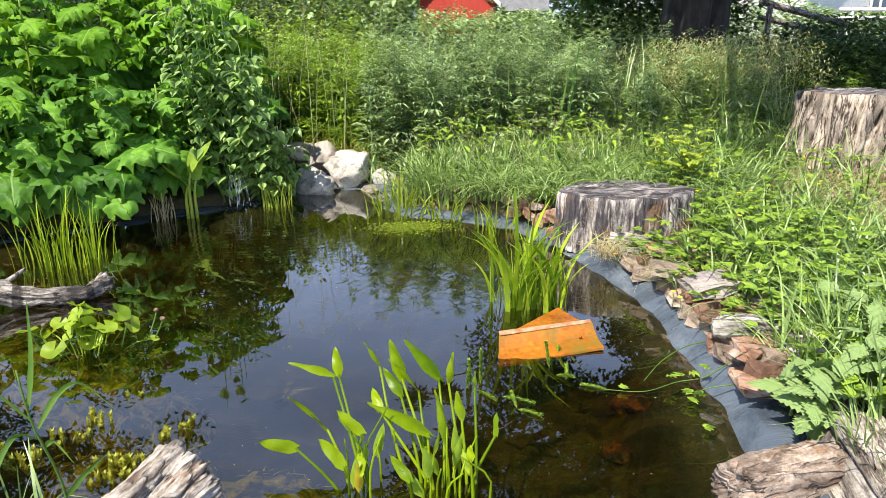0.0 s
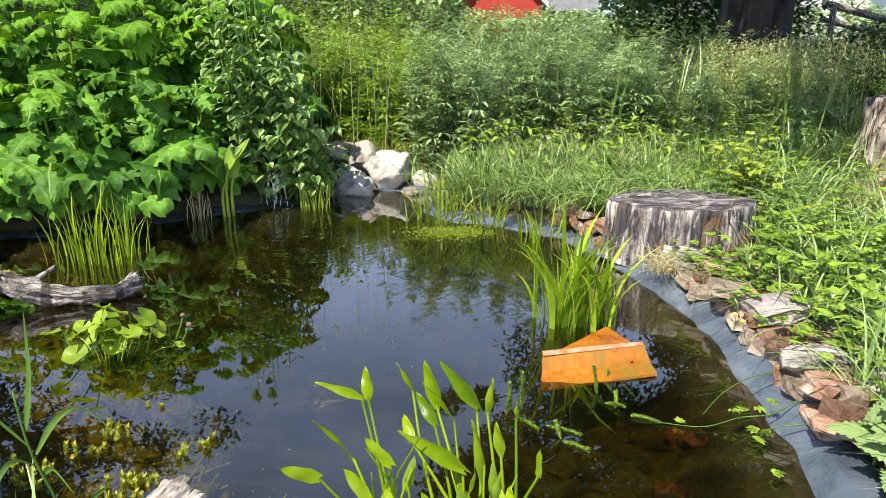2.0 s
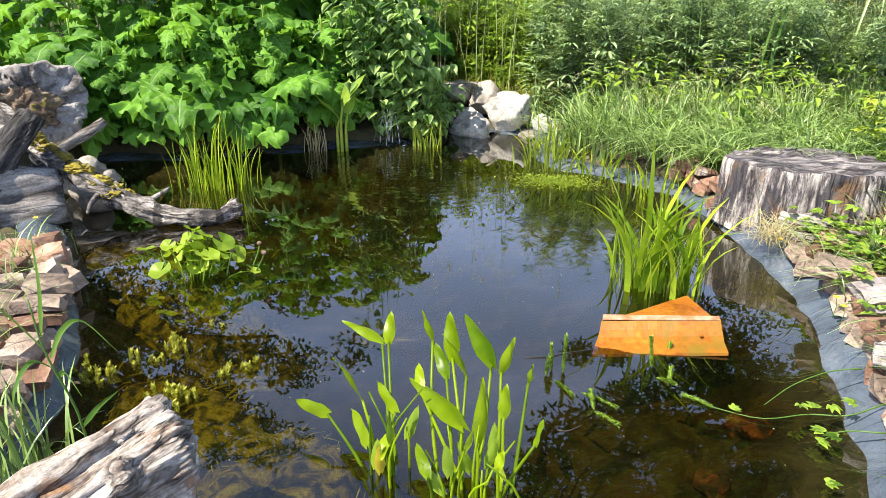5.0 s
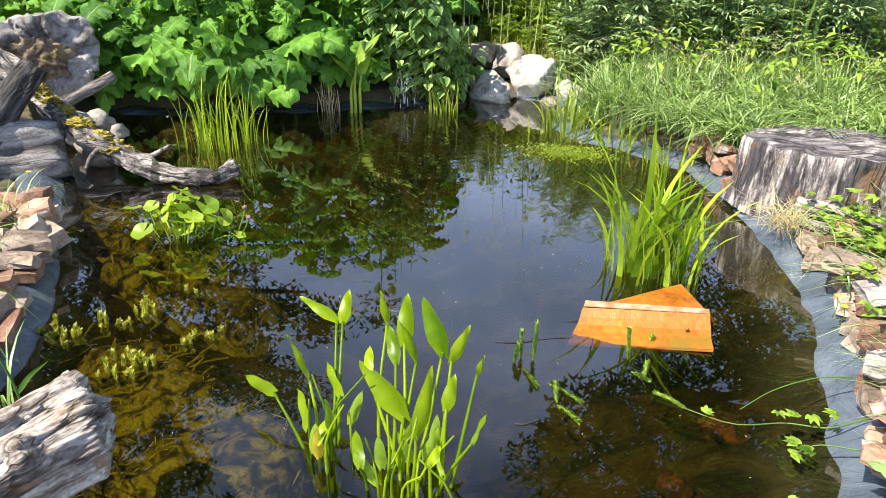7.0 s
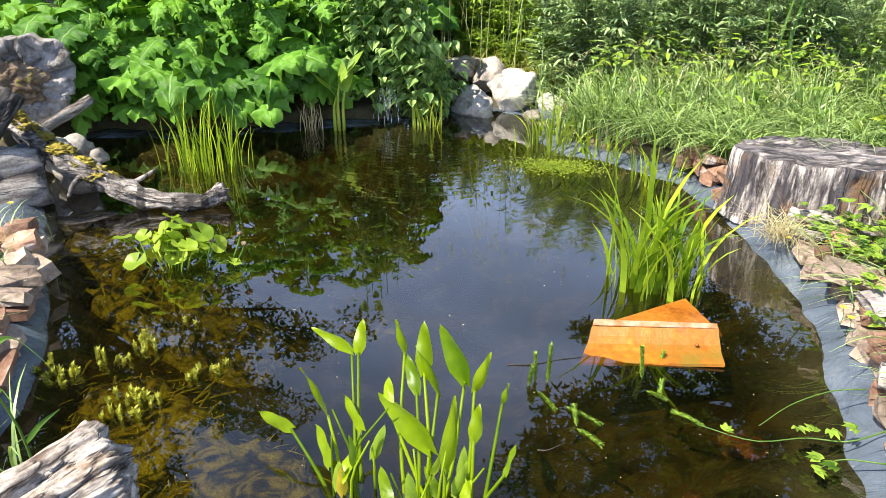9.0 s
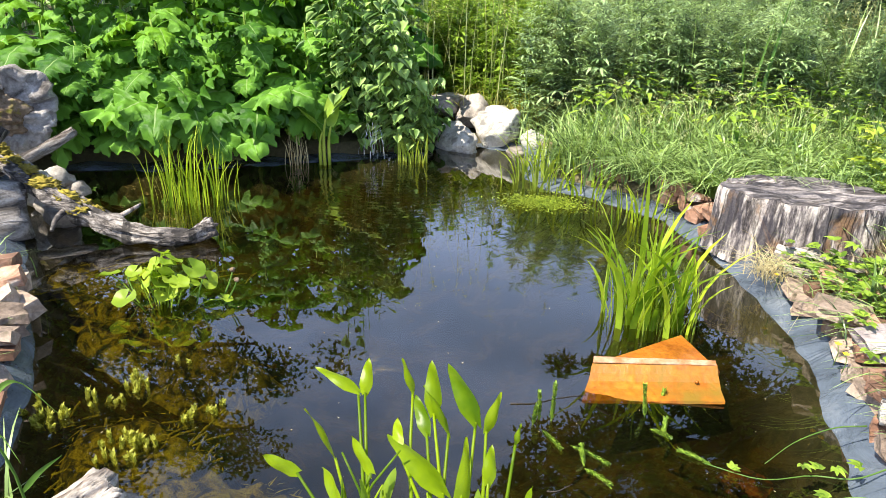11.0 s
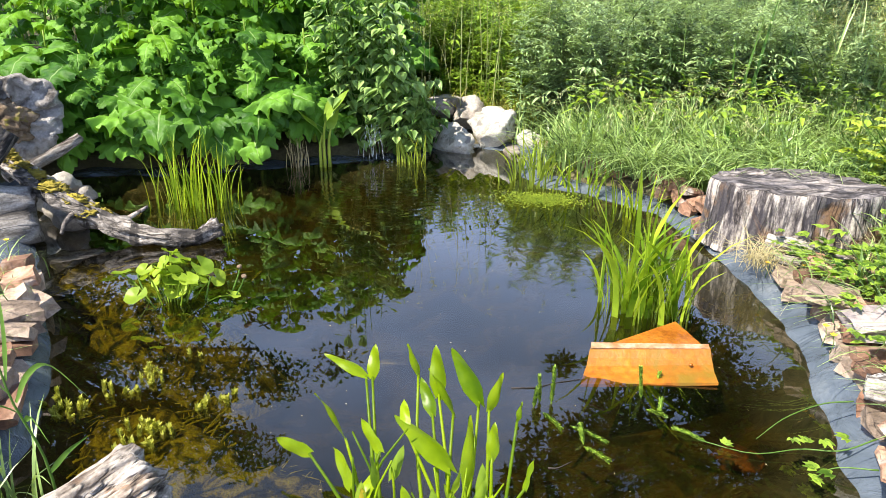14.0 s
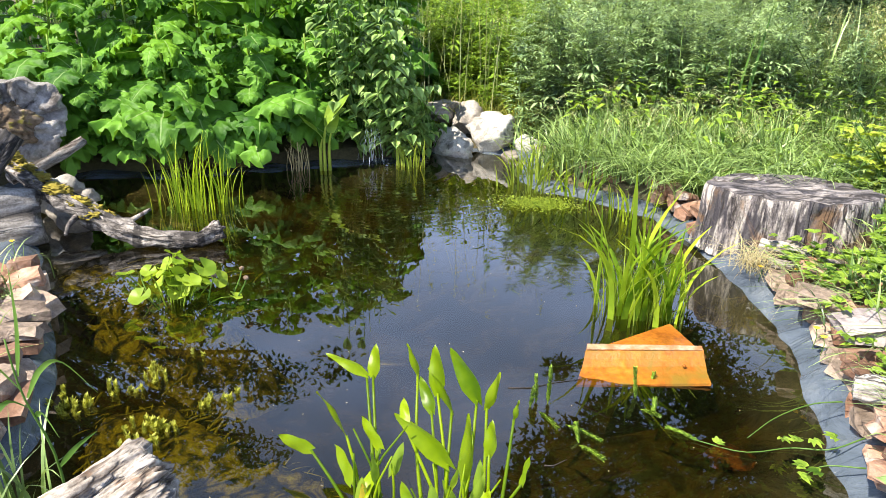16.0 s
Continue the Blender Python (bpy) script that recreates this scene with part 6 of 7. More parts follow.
stuff("meadow_herbs", [leaflets(P3, np.c_[np.cos(a3), np.sin(a3), r.uniform(-0.2, 0.9, len(P3))], np.array([0, 0, 1.0]), r.uniform(0.05, 0.12, len(P3)), r.uniform(0.025, 0.05, len(P3)), 0.4), rosettes(P3[::3] + (0, 0, 0.05), r, 0, (0.04, 0.07), (0.02, 0.03))], HERB, "broad-leaved herbs growing through the grass", "weeds")
P4 = np.c_[r.uniform(1.48, 1.75, 120), r.uniform(1.25, 2.9, 120), r.uniform(0.17, 0.26, 120)]
stuff("creeping_buttercup", [stalks, rosettes(P4, r, 0, (0.03, 0.06), (0.018, 0.032), (0.0, 0.7)), rosettes(P, r, 0, (0.035, 0.08), (0.022, 0.04)), rosettes(P2, r, 0, (0.035, 0.065), (0.018, 0.03))], HERB, "lobed bright green leaves of creeping buttercup on the bank", "weeds")

# tufts of long grass that hang over bricks and stump
def tufts(centres, per, h, w, bend, r, rad=0.05):
    c = np.repeat(np.asarray(centres, float), per, axis=0)
    o = r.normal(0, rad, (len(c), 2))
    c[:, :2] += o
    az = np.arctan2(o[:, 1], o[:, 0]) + r.normal(0, 0.6, len(c))
    return blades(c, r.uniform(*h, len(c)), r.uniform(*w, len(c)), r.uniform(*bend, len(c)), r, 5, azimuth=az)


cen = scatter(560, (0.45, 3.2, 4.0, 6.4), 0.28, lambda x, y: (y > 4.25) & (np.hypot(x - 1.69, y - 3.32) > 0.62) & (np.array([wobble((a, b, 0), 2.6, 3.0) for a, b in zip(x, y)]) > -0.12), r)
cen2 = scatter(120, (1.35, 2.9, 3.6, 4.4), 0.28, lambda x, y: (np.hypot(x - 1.69, y - 3.32) > 0.5), r)
t_ = r.uniform(0, 1, 46)
t_[:30] = 0.6 + 0.4 * t_[:30]
rimgrass = np.c_[np.interp(t_, (0, 0.5, 1), (0.36, 0.85, 1.42)), np.interp(t_, (0, 0.5, 1), (4.42, 4.18, 3.75)) + r.uniform(0.0, 0.14, 46), np.full(46, 0.13)]
cen3 = scatter(170, (1.75, 3.2, 0.9, 3.4), 0.3, lambda x, y: np.hypot(x - 1.69, y - 3.32) > 0.55, r)
cen4 = scatter(90, (1.42, 2.1, 0.6, 1.4), 0.25, None, r)
stuff("grass_tufts", [tufts(cen4, 9, (0.22, 0.52), (0.005, 0.011), (0.15, 0.9), r, 0.04), tufts(cen[::2], 30, (0.18, 0.48), (0.006, 0.015), (0.4, 1.6), r, 0.08), tufts(cen[1::3], 22, (0.2, 0.5), (0.006, 0.013), (0.1, 0.8), r, 0.08), tufts(rimgrass, 16, (0.14, 0.42), (0.006, 0.013), (0.7, 1.7), r, 0.05), tufts(cen2, 22, (0.15, 0.40), (0.009, 0.017), (0.5, 1.6), r), tufts(cen3, 14, (0.12, 0.36), (0.006, 0.012), (0.3, 1.2), r)], GRASS, "tufts of long grass arching over each other", "grass")

# tall grass in seed, yellowing grass, hay
base = scatter(220, (2.9, 4.6, 5.6, 7.4), 0.3, None, r)
n = len(base)
h, az, bend = r.uniform(0.7, 1.2, n), r.uniform(0, 6.28, n), r.uniform(0.1, 0.5, n)
chunks = [blades(base, h, 0.005, bend, r, 4, azimuth=az)]
tip = base + np.c_[np.cos(az) * h * bend, np.sin(az) * h * bend, h * (1 - 0.42 * bend)]
k = 16
pos = np.repeat(tip, k, axis=0) + r.normal(0, 0.018, (n * k, 3)) - np.c_[np.zeros((n * k, 2)), np.abs(r.normal(0, 0.07, n * k))]
aa = r.uniform(0, 6.28, n * k)
chunks.append(leaflets(pos, np.c_[np.cos(aa), np.sin(aa), r.uniform(-0.8, 0.6, n * k)], np.array([0, 0, 1.0]), r.uniform(0.025, 0.055, n * k), r.uniform(0.007, 0.013, n * k)))
stuff("seeding_grass", chunks, SEED, "tall pale meadow grass in seed", "grass")
base = scatter(240, (3.3, 4.6, 5.7, 6.9), 0.3, None, r)
n, k = len(base), 26
h, az, bend = r.uniform(0.75, 1.15, n), r.uniform(0, 6.28, n), r.uniform(0.1, 0.5, n)
tip = base + np.c_[np.cos(az) * h * bend, np.sin(az) * h * bend, h * (1 - 0.42 * bend)]
pos = np.repeat(tip, k, axis=0) + r.normal(0, 0.055, (n * k, 3))
aa = r.uniform(0, 6.28, n * k)
stuff("wild_oat", [blades(base, h, 0.005, bend, r, 4, azimuth=az), leaflets(pos, np.c_[np.cos(aa), np.sin(aa), r.uniform(-1.2, 0.2, n * k)], np.array([0, 0, 1.0]), r.uniform(0.025, 0.045, n * k), r.uniform(0.009, 0.015, n * k))], SEED, "pale nodding heads of wild oat grass", "grass")
base = scatter(2000, (-0.8, 0.4, 5.5, 6.6), 0.2, None, r)
stuff("dry_grass", [blades(base, r.uniform(0.12, 0.38, len(base)), 0.007, r.uniform(0.2, 0.9, len(base)), r, 4)], YELLOWGRASS, "yellowing dry grass behind the boulders", "grass")
base = scatter(2600, (1.3, 2.0, 2.35, 3.0), 0.1, lambda x, y: (np.hypot(x - 1.69, y - 3.32) > 0.46), r)[:260]
base2 = scatter(4200, (2.5, 4.6, 2.6, 4.4), 0.1, None, r)
base3 = np.c_[r.uniform(1.35, 2.1, 60), r.uniform(3.50, 3.62, 60), r.uniform(0.30, 0.38, 60)]
base4 = np.c_[r.uniform(1.46, 1.75, 80), r.uniform(1.3, 2.75, 80), np.full(80, 0.16)]
stuff("fallen_grass", [blades(base3, r.uniform(0.08, 0.2, 60), 0.007, r.uniform(1.2, 2.4, 60), r, 5, azimuth=r.normal(-1.2, 0.9, 60)), blades(base4, r.uniform(0.08, 0.22, 80), 0.006, r.uniform(1.0, 2.2, 80), r, 5, azimuth=r.normal(3.0, 0.9, 80))], GRASS, "long grass fallen over stump and bricks", "grass")
heap = np.c_[r.normal(1.40, 0.045, 170), r.normal(2.78, 0.05, 170), r.uniform(0.085, 0.14, 170)]
stuff("hay", [blades(heap, r.uniform(0.06, 0.17, 170), 0.0035, r.uniform(0.7, 2.4, 170), r, 4), blades(base + (0, 0, 0.02), r.uniform(0.05, 0.16, len(base)), 0.004, r.uniform(0.8, 2.2, len(base)), r, 3), blades(base2, r.uniform(0.05, 0.15, len(base2)), 0.005, r.uniform(0.8, 2.4, len(base2)), r, 3)], STRAW, "dry straw and cut grass on the bank", "grass")
base = scatter(90, (-0.75, 0.5, 5.45, 6.0), 0.2, None, r)[:46]
n = len(base)
h, az, bend = r.uniform(0.9, 1.75, n), r.uniform(0, 6.28, n), r.uniform(0.05, 0.35, n)
chunks = [blades(base, h, 0.006, bend, r, 5, azimuth=az)]
tip = base + np.c_[np.cos(az) * h * bend, np.sin(az) * h * bend, h * (1 - 0.42 * bend)]
pos = np.repeat(tip, 14, axis=0) + r.normal(0, 0.012, (n * 14, 3)) - np.c_[np.zeros((n * 14, 2)), np.abs(r.normal(0, 0.08, n * 14))]
aa = r.uniform(0, 6.28, n * 14)
chunks.append(leaflets(pos, np.c_[np.cos(aa), np.sin(aa), r.uniform(-0.8, 0.6, n * 14)], np.array([0, 0, 1.0]), r.uniform(0.018, 0.035, n * 14), 0.007))
base = scatter(240, (0.6, 3.0, 4.35, 5.6), 0.3, None, r)
n = len(base)
h, az, bend = r.uniform(0.3, 0.62, n), r.uniform(0, 6.28, n), r.uniform(0.5, 1.2, n)
chunks.append(blades(base, h, 0.004, bend, r, 5, azimuth=az))
tip = base + np.c_[np.cos(az) * h * bend, np.sin(az) * h * bend, h * (1 - 0.42 * bend)]
back = r.uniform(0, 0.16, n * 16)[:, None] * np.repeat(np.c_[-np.cos(az), -np.sin(az), 0.5 + 0 * az], 16, axis=0)
pos = np.repeat(tip, 16, axis=0) + back + r.normal(0, 0.010, (n * 16, 3))
aa = np.repeat(az, 16) + r.normal(0, 0.6, n * 16)
chunks.append(leaflets(pos, np.c_[np.cos(aa), np.sin(aa), r.uniform(-0.8, 0.3, n * 16)], np.array([0, 0, 1.0]), r.uniform(0.014, 0.03, n * 16), 0.005))
stuff("seeding_stalks", chunks, SEED, "thin seeding grass stalks with drooping pale heads", "grass")
# two tall broad blades in the meadow
reed = thing("tall_reed", (1.90, 5.2, 0.12), "tall broad-bladed reed standing in the meadow", "water plant")
for pts, w in ((((0.0, 0, 0), (0.03, 0, 0.5), (0.10, 0, 1.12)), 0.017), (((-0.05, 0, 0), (-0.05, 0, 0.4), (0.02, 0, 0.95)), 0.015), (((-0.1, 0.02, 0), (-0.12, 0.02, 0.4), (-0.16, 0, 0.80)), 0.012), (((0.05, 0.02, 0), (0.12, 0.02, 0.4), (0.24, 0, 0.72)), 0.010)):
    solid("blade", ribbon(pts, w), HERB_SOLID, reed)
reed_clump("tall_reed", (1.25, 5.5), (0.12, 0.06), 9, (0.6, 0.95), (0.012, 0.02), (0.1, 0.3), HERB_SOLID, "group of upright reed blades in the meadow", 58, 0.12)

# currant bush with yellow-green leaves behind the stump
bush = thing("currant_bush", (2.30, 3.72, 0.14), "small bush with yellow-green lobed leaves", "shrub")
stems = [[(0, 0, -0.02), (r.normal(0, 0.08), r.normal(0, 0.08), 0.25), (r.normal(0, 0.17), r.normal(0, 0.14), r.uniform(0.3, 0.55))] for q in range(14)]
for s in stems:
    solid("stem", make_mesh("stem", *tube(bezier(s, 7), np.linspace(0.005, 0.0025, 7), 5)), HERB_SOLID, bush)
pts = np.array([bezier(s, 20)[int(r.uniform(5, 20))] + r.normal(0, 0.03, 3) for s in stems for q in range(11)])
tagged(solid("leaves", make_mesh("leaves", *rosettes(pts, r, 0, (0.04, 0.06), (0.028, 0.042), (-0.3, 0.6))), LIME, bush), kind="stuff")

# nettles on the near bank
def nettle_leaf(L=0.13, W=0.048):
    V, rows_n = [], 15
    for a in range(rows_n):
        u = a / (rows_n - 1)
        w = W * min(1, u * 5 + 0.45) * (1 - u ** 1.6) ** 0.9
        for v in (-1, -0.5, 0, 0.5, 1):
            t = 1.0 + (0.16 * (-1) ** a if abs(v) == 1 else 0)
            V.append((L * u, v * w * t, -0.35 * L * u * u - 0.3 * w * abs(v) + 0.003 * (-1) ** a * (abs(v) == 0.5)))
    i, j = np.meshgrid(np.arange(rows_n - 1), np.arange(4), indexing="ij")
    k = (i * 5 + j).reshape(-1)
    return make_mesh("leaf", V, np.stack([k, k + 1, k + 6, k + 5], -1), True, np.array([(a / (rows_n - 1) - 0.3 * abs(v), 0) for a in range(rows_n) for v in (-1, -0.5, 0, 0.5, 1)]))


NL = [nettle_leaf(), nettle_leaf(0.11, 0.045), nettle_leaf(0.15, 0.052)]
r = np.random.default_rng(101)
for x, y, h, c in ((1.38, 0.99, 0.27, 10), (1.44, 1.02, 0.30, 10), (1.42, 1.14, 0.24, 9), (1.56, 1.04, 0.38, 12), (1.68, 1.14, 0.42, 12), (1.80, 1.36, 0.40, 12), (1.88, 1.6, 0.34, 10), (1.62, 0.90, 0.4, 12)):
    p = thing("nettle", (x, y, 0.08), "young nettle with toothed dark green leaves", "plant", "nettles on the near bank")
    solid("stem", make_mesh("stem", *tube(bezier([(0, 0, -0.03), (0.01, 0, h * 0.5), (-0.02, 0.01, h)], 8), np.linspace(0.006, 0.003, 8), 6)), HERB_SOLID, p)
    a = r.uniform(0, 6)
    for q in range(c):
        s = 0.3 + 0.7 * q / c
        a += math.pi if q % 2 else math.pi / 2 + r.normal(0, 0.2)
        solid("leaf", NL[q % 3], NETTLE, p, m=Matrix.Translation((0, 0, h * s)) @ Matrix.Rotation(a, 4, "Z") @ Matrix.Rotation(r.uniform(-0.5, 0.7), 4, "Y") @ Matrix.Rotation(r.normal(0, 0.4), 4, "X") @ Matrix.Diagonal((1.2 - 0.5 * s,) * 3 + (1,)))

# reed grass by the near left bank, with arching leaves
rg = thing("reed_grass", (-0.82, 0.86, 0.0), "slim reed grass stalk with long arching leaves", "grass")
r = np.random.default_rng(111)
solid("stem", make_mesh("stem", *tube(bezier([(0.02, 0.0, -0.03), (0.02, 0.0, 0.25), (-0.01, -0.02, 0.45), (-0.02, -0.02, 0.60)], 12), np.linspace(0.0042, 0.002, 12), 6)), HERB_SOLID, rg)
for pts in (((0.0, -0.02, 0.44), (0.06, -0.03, 0.53), (0.12, -0.03, 0.56), (0.18, -0.01, 0.47)),
            ((-0.01, -0.02, 0.50), (0.02, -0.02, 0.64), (0.035, -0.02, 0.78)),
            ((-0.01, -0.02, 0.46), (-0.07, -0.03, 0.55), (-0.15, -0.04, 0.64)),
            ((0.0, -0.01, 0.40), (-0.05, -0.03, 0.43), (-0.09, -0.06, 0.36), (-0.10, -0.07, 0.28)),
            ((0.0, -0.01, 0.38), (0.03, -0.02, 0.40), (0.07, -0.03, 0.34)),
            ((0.02, 0.0, 0.22), (0.08, 0.0, 0.29), (0.14, 0.01, 0.34))):
    solid("blade", ribbon(pts, 0.0068), HERB_SOLID, rg)
base = np.c_[r.uniform(-1.5, -0.98, 240), r.uniform(0.5, 1.0, 240), np.full(240, 0.05)]
base = base[shore_distance(base[:, 0], base[:, 1]) > 0.06]
base2 = np.c_[r.normal(-1.98, 0.10, 200), r.normal(1.98, 0.08, 200), np.full(200, 0.08)]
t_ = r.uniform(0, 1, 120)
base4 = np.c_[-1.36 - 0.55 * t_ + r.normal(0, 0.05, 120), 1.05 + 0.95 * t_ + r.normal(0, 0.05, 120), np.full(120, 0.12)]
base3 = np.c_[r.uniform(-1.08, -0.86, 70), r.uniform(0.62, 0.90, 70), np.full(70, 0.03)]
stuff("bank_grass", [blades(base3, r.uniform(0.15, 0.42, 70), r.uniform(0.006, 0.011, 70), r.uniform(0.1, 0.7, 70), r, 6), blades(base, r.uniform(0.1, 0.35, len(base)), 0.006, r.uniform(0.2, 0.9, len(base)), r, 5), blades(base4, r.uniform(0.06, 0.26, 120), 0.006, r.uniform(0.3, 1.3, 120), r, 5), blades(base2, r.uniform(0.06, 0.2, 200), 0.004, r.uniform(0.4, 1.5, 200), r, 4)], GRASS, "grass growing at the left bank", "grass")

# a runner with leaf rosettes that floats out from the right bank
run = thing("buttercup_runner", (0, 0, 0), "creeping runner with small lobed leaves floating on the water", "water plant")
solid("runner", make_mesh("runner", *tube(bezier([(1.39, 1.49, 0.10), (1.29, 1.47, 0.06), (1.19, 1.50, 0.03), (1.05, 1.48, 0.012), (0.90, 1.53, 0.006)], 16), np.linspace(0.0028, 0.0014, 16), 6)), HERB_SOLID, run)
solid("runner", make_mesh("runner", *tube(bezier([(1.38, 1.65, 0.12), (1.29, 1.65, 0.10), (1.17, 1.60, 0.07), (1.07, 1.53, 0.03)], 14), np.linspace(0.0026, 0.0012, 14), 6)), HERB_SOLID, run)
solid("runner", make_mesh("runner", *tube(bezier([(1.35, 1.37, 0.08), (1.25, 1.40, 0.05), (1.18, 1.37, 0.02)], 10), np.linspace(0.0026, 0.0012, 10), 6)), HERB_SOLID, run)
pts = np.array([(1.21, 1.51, 0.05), (1.25, 1.50, 0.07), (1.17, 1.52, 0.05), (1.20, 1.40, 0.04), (1.23, 1.37, 0.05), (1.15, 1.20, 0.02), (0.97, 1.50, 0.02), (1.31, 1.49, 0.09), (1.18, 1.37, 0.03)])
tagged(solid("leaves", make_mesh("leaves", *rosettes(pts, r, 0, (0.03, 0.045), (0.016, 0.024), (0.1, 0.7))), HERB, run), kind="stuff")

# small yellow flowers
r = np.random.default_rng(121)
def flower(x, y, z, h):
    p = thing("buttercup_flower", (x, y, z), "small yellow buttercup flower on a thin stalk", "flower", "yellow flowers on the bank")
    solid("stalk", make_mesh("stalk", *tube(bezier([(0, 0, -0.02), (0.005, 0, h * 0.5), (0, 0.006, h)], 5), 0.0016, 5)), HERB_SOLID, p)
    pos = np.zeros((5, 3)) + (0, 0.006, h)
    a = np.arange(5) * 1.2566
    solid("petals", make_mesh("petals", *leaflets(pos, np.c_[np.cos(a), np.sin(a), np.full(5, 0.6)], np.array([0, 0, 1.0]), 0.016, 0.016, 0.0, 0.1, 0.8)), YELLOW, p)


for x, y, z, h in ((1.60, 4.02, 0.12, 0.16), (1.66, 4.06, 0.12, 0.14), (1.73, 4.05, 0.12, 0.16), (2.05, 3.05, 0.14, 0.25), (2.2, 2.85, 0.14, 0.28), (2.5, 3.2, 0.14, 0.2), (2.9, 3.4, 0.14, 0.25), (3.2, 3.7, 0.14, 0.3), (3.35, 3.9, 0.14, 0.25), (1.42, 2.03, 0.12, 0.06), (1.43, 1.98, 0.12, 0.05), (1.42, 2.72, 0.08, 0.05), (2.4, 2.2, 0.14, 0.3), (2.0, 2.5, 0.14, 0.25), (-2.0, 2.2, 0.1, 0.12), (3.05, 3.3, 0.14, 0.2), (1.56, 2.66, 0.1, 0.05)):
    flower(x, y, z, h)
bm = lump((0.05, 0.045, 0.07), 3, 0.5, 3.3, 0.2)
me = bpy.data.meshes.new("stone")
bm.to_mesh(me)
bm.free()
b = solid("stone", me, ROCK)
b.matrix_world = pose(1.68, 4.12, 0.17)
tagged(b, "small white stone among grass and yellow flowers", "rock")


# ---- background ----
def building(name, place, rz, w, d, h, ridge, wall_m, roof_m, trim_m, label, window=False):
    p = thing(name, place, label, "building", rz=rz)
    bm = bmesh.new()
    q = [bm.verts.new(v) for v in ((-w / 2, 0, -1), (w / 2, 0, -1), (w / 2, d, -1), (-w / 2, d, -1), (-w / 2, 0, h), (w / 2, 0, h), (w / 2, d, h), (-w / 2, d, h), (0, 0, ridge), (0, d, ridge))]
    for f in ((0, 1, 5, 8, 4), (1, 2, 6, 5), (2, 3, 7, 9, 6), (3, 0, 4, 7), (4, 8, 9, 7), (5, 6, 9, 8)):
        bm.faces.new([q[k] for k in f])
    part("wall", bm, wall_m, p)
    for sgn in (-1, 1):
        e = 0.25
        sl = (ridge - h) / (w / 2)
        c = ((0, -e, ridge + 0.06), (0, d + e, ridge + 0.06), (sgn * (w / 2 + e), d + e, h - sl * e + 0.06), (sgn * (w / 2 + e), -e, h - sl * e + 0.06))
        solid("roof", slab("roof", c, 0.08), roof_m, p)
        bm = bmesh.new()
        t = [bm.verts.new(v) for v in ((0, -e - 0.02, ridge + 0.07), (sgn * (w / 2 + e), -e - 0.02, h - sl * e + 0.07), (sgn * (w / 2 + e), -e - 0.02, h - sl * e - 0.14), (0, -e - 0.02, ridge - 0.14))]
        f = bm.faces.new(t)
        g = bmesh.ops.extrude_face_region(bm, geom=[f])
        bmesh.ops.translate(bm, vec=(0, 0.04, 0), verts=[v for v in g["geom"] if isinstance(v, bmesh.types.BMVert)])
        part("bargeboard", bm, trim_m, p, "white bargeboard")
    if window:
        wp = solid("window", slab("window", ((-0.6, -0.03, h - 0.2), (0.6, -0.03, h - 0.2), (0.6, -0.05, h - 1.5), (-0.6, -0.05, h - 1.5)), 0.04), plain("window_glass", (0.05, 0.07, 0.1), 0.08), p)
        for x in (-0.62, 0.0, 0.62):
            solid("frame", make_mesh("frame", *tube([(x, -0.07, h - 1.5), (x, -0.07, h - 0.2)], 0.05, 4)), trim_m, wp)
    return p


RED = surface("red_boards", [(0.3, (0.40, 0.035, 0.02)), (0.7, (0.55, 0.06, 0.035))], 3, (6, 6, 0.4), 0.7, 0.4, 30, 0.02)
SLATE = surface("grey_roof", [(0.3, (0.13, 0.135, 0.145)), (0.7, (0.22, 0.225, 0.235))], 3, rough=0.8, fine=20, tint=0.02)
WHITE = surface("white_paint", [(0.3, (0.66, 0.66, 0.66)), (0.7, (0.80, 0.80, 0.80))], 3, rough=0.6, bump=0.1, fine=20, tint=0.02)
building("shed", (4.55, 28, 0), -14, 3.2, 6.0, 2.3, 3.9, RED, SLATE, WHITE, "small red wooden shed with a grey roof")
building("outbuilding", (8.6, 30, 0), 78, 4.2, 3.6, 2.2, 6.0, SLATE, SLATE, SLATE, "outbuilding with a pale grey roof behind the bushes")
building("house", (18.5, 22, 0), 25, 9, 8, 2.6, 5.0, WHITE, SLATE, WHITE, "white house with a grey roof behind the garden", True)
rail = thing("fence", (7.6, 11.6, 0), "weathered wooden fence with sloping boards", "fence", rz=-8)
for q, (a, b, rr) in enumerate((((0, 0, 1.72), (1.9, 0.2, 1.28), 0.06), ((0, 0, 1.45), (1.9, 0.2, 1.05), 0.05), ((0.2, 0, -0.1), (0.2, 0, 1.7), 0.06), ((1.7, 0.2, -0.1), (1.7, 0.2, 1.4), 0.06))):
    solid("board" if q < 2 else "post", make_mesh("board", *tube([a, b], rr, 4)), WOOD, rail)
hr = thing("railing", (11.2, 14.2, 0), "white painted railing at the edge of the garden", "fence")
for q, (a, b, rr) in enumerate((((0, 0, 1.62), (4, 0, 1.62), 0.05), ((0, 0, 1.45), (4, 0, 1.45), 0.03), ((0.3, 0, -0.1), (0.3, 0, 1.6), 0.04), ((2, 0, -0.1), (2, 0, 1.6), 0.04), ((3.8, 0, -0.1), (3.8, 0, 1.6), 0.04))):
    solid("bar" if q < 2 else "post", make_mesh("bar", *tube([a, b], rr, 6)), WHITE, hr)


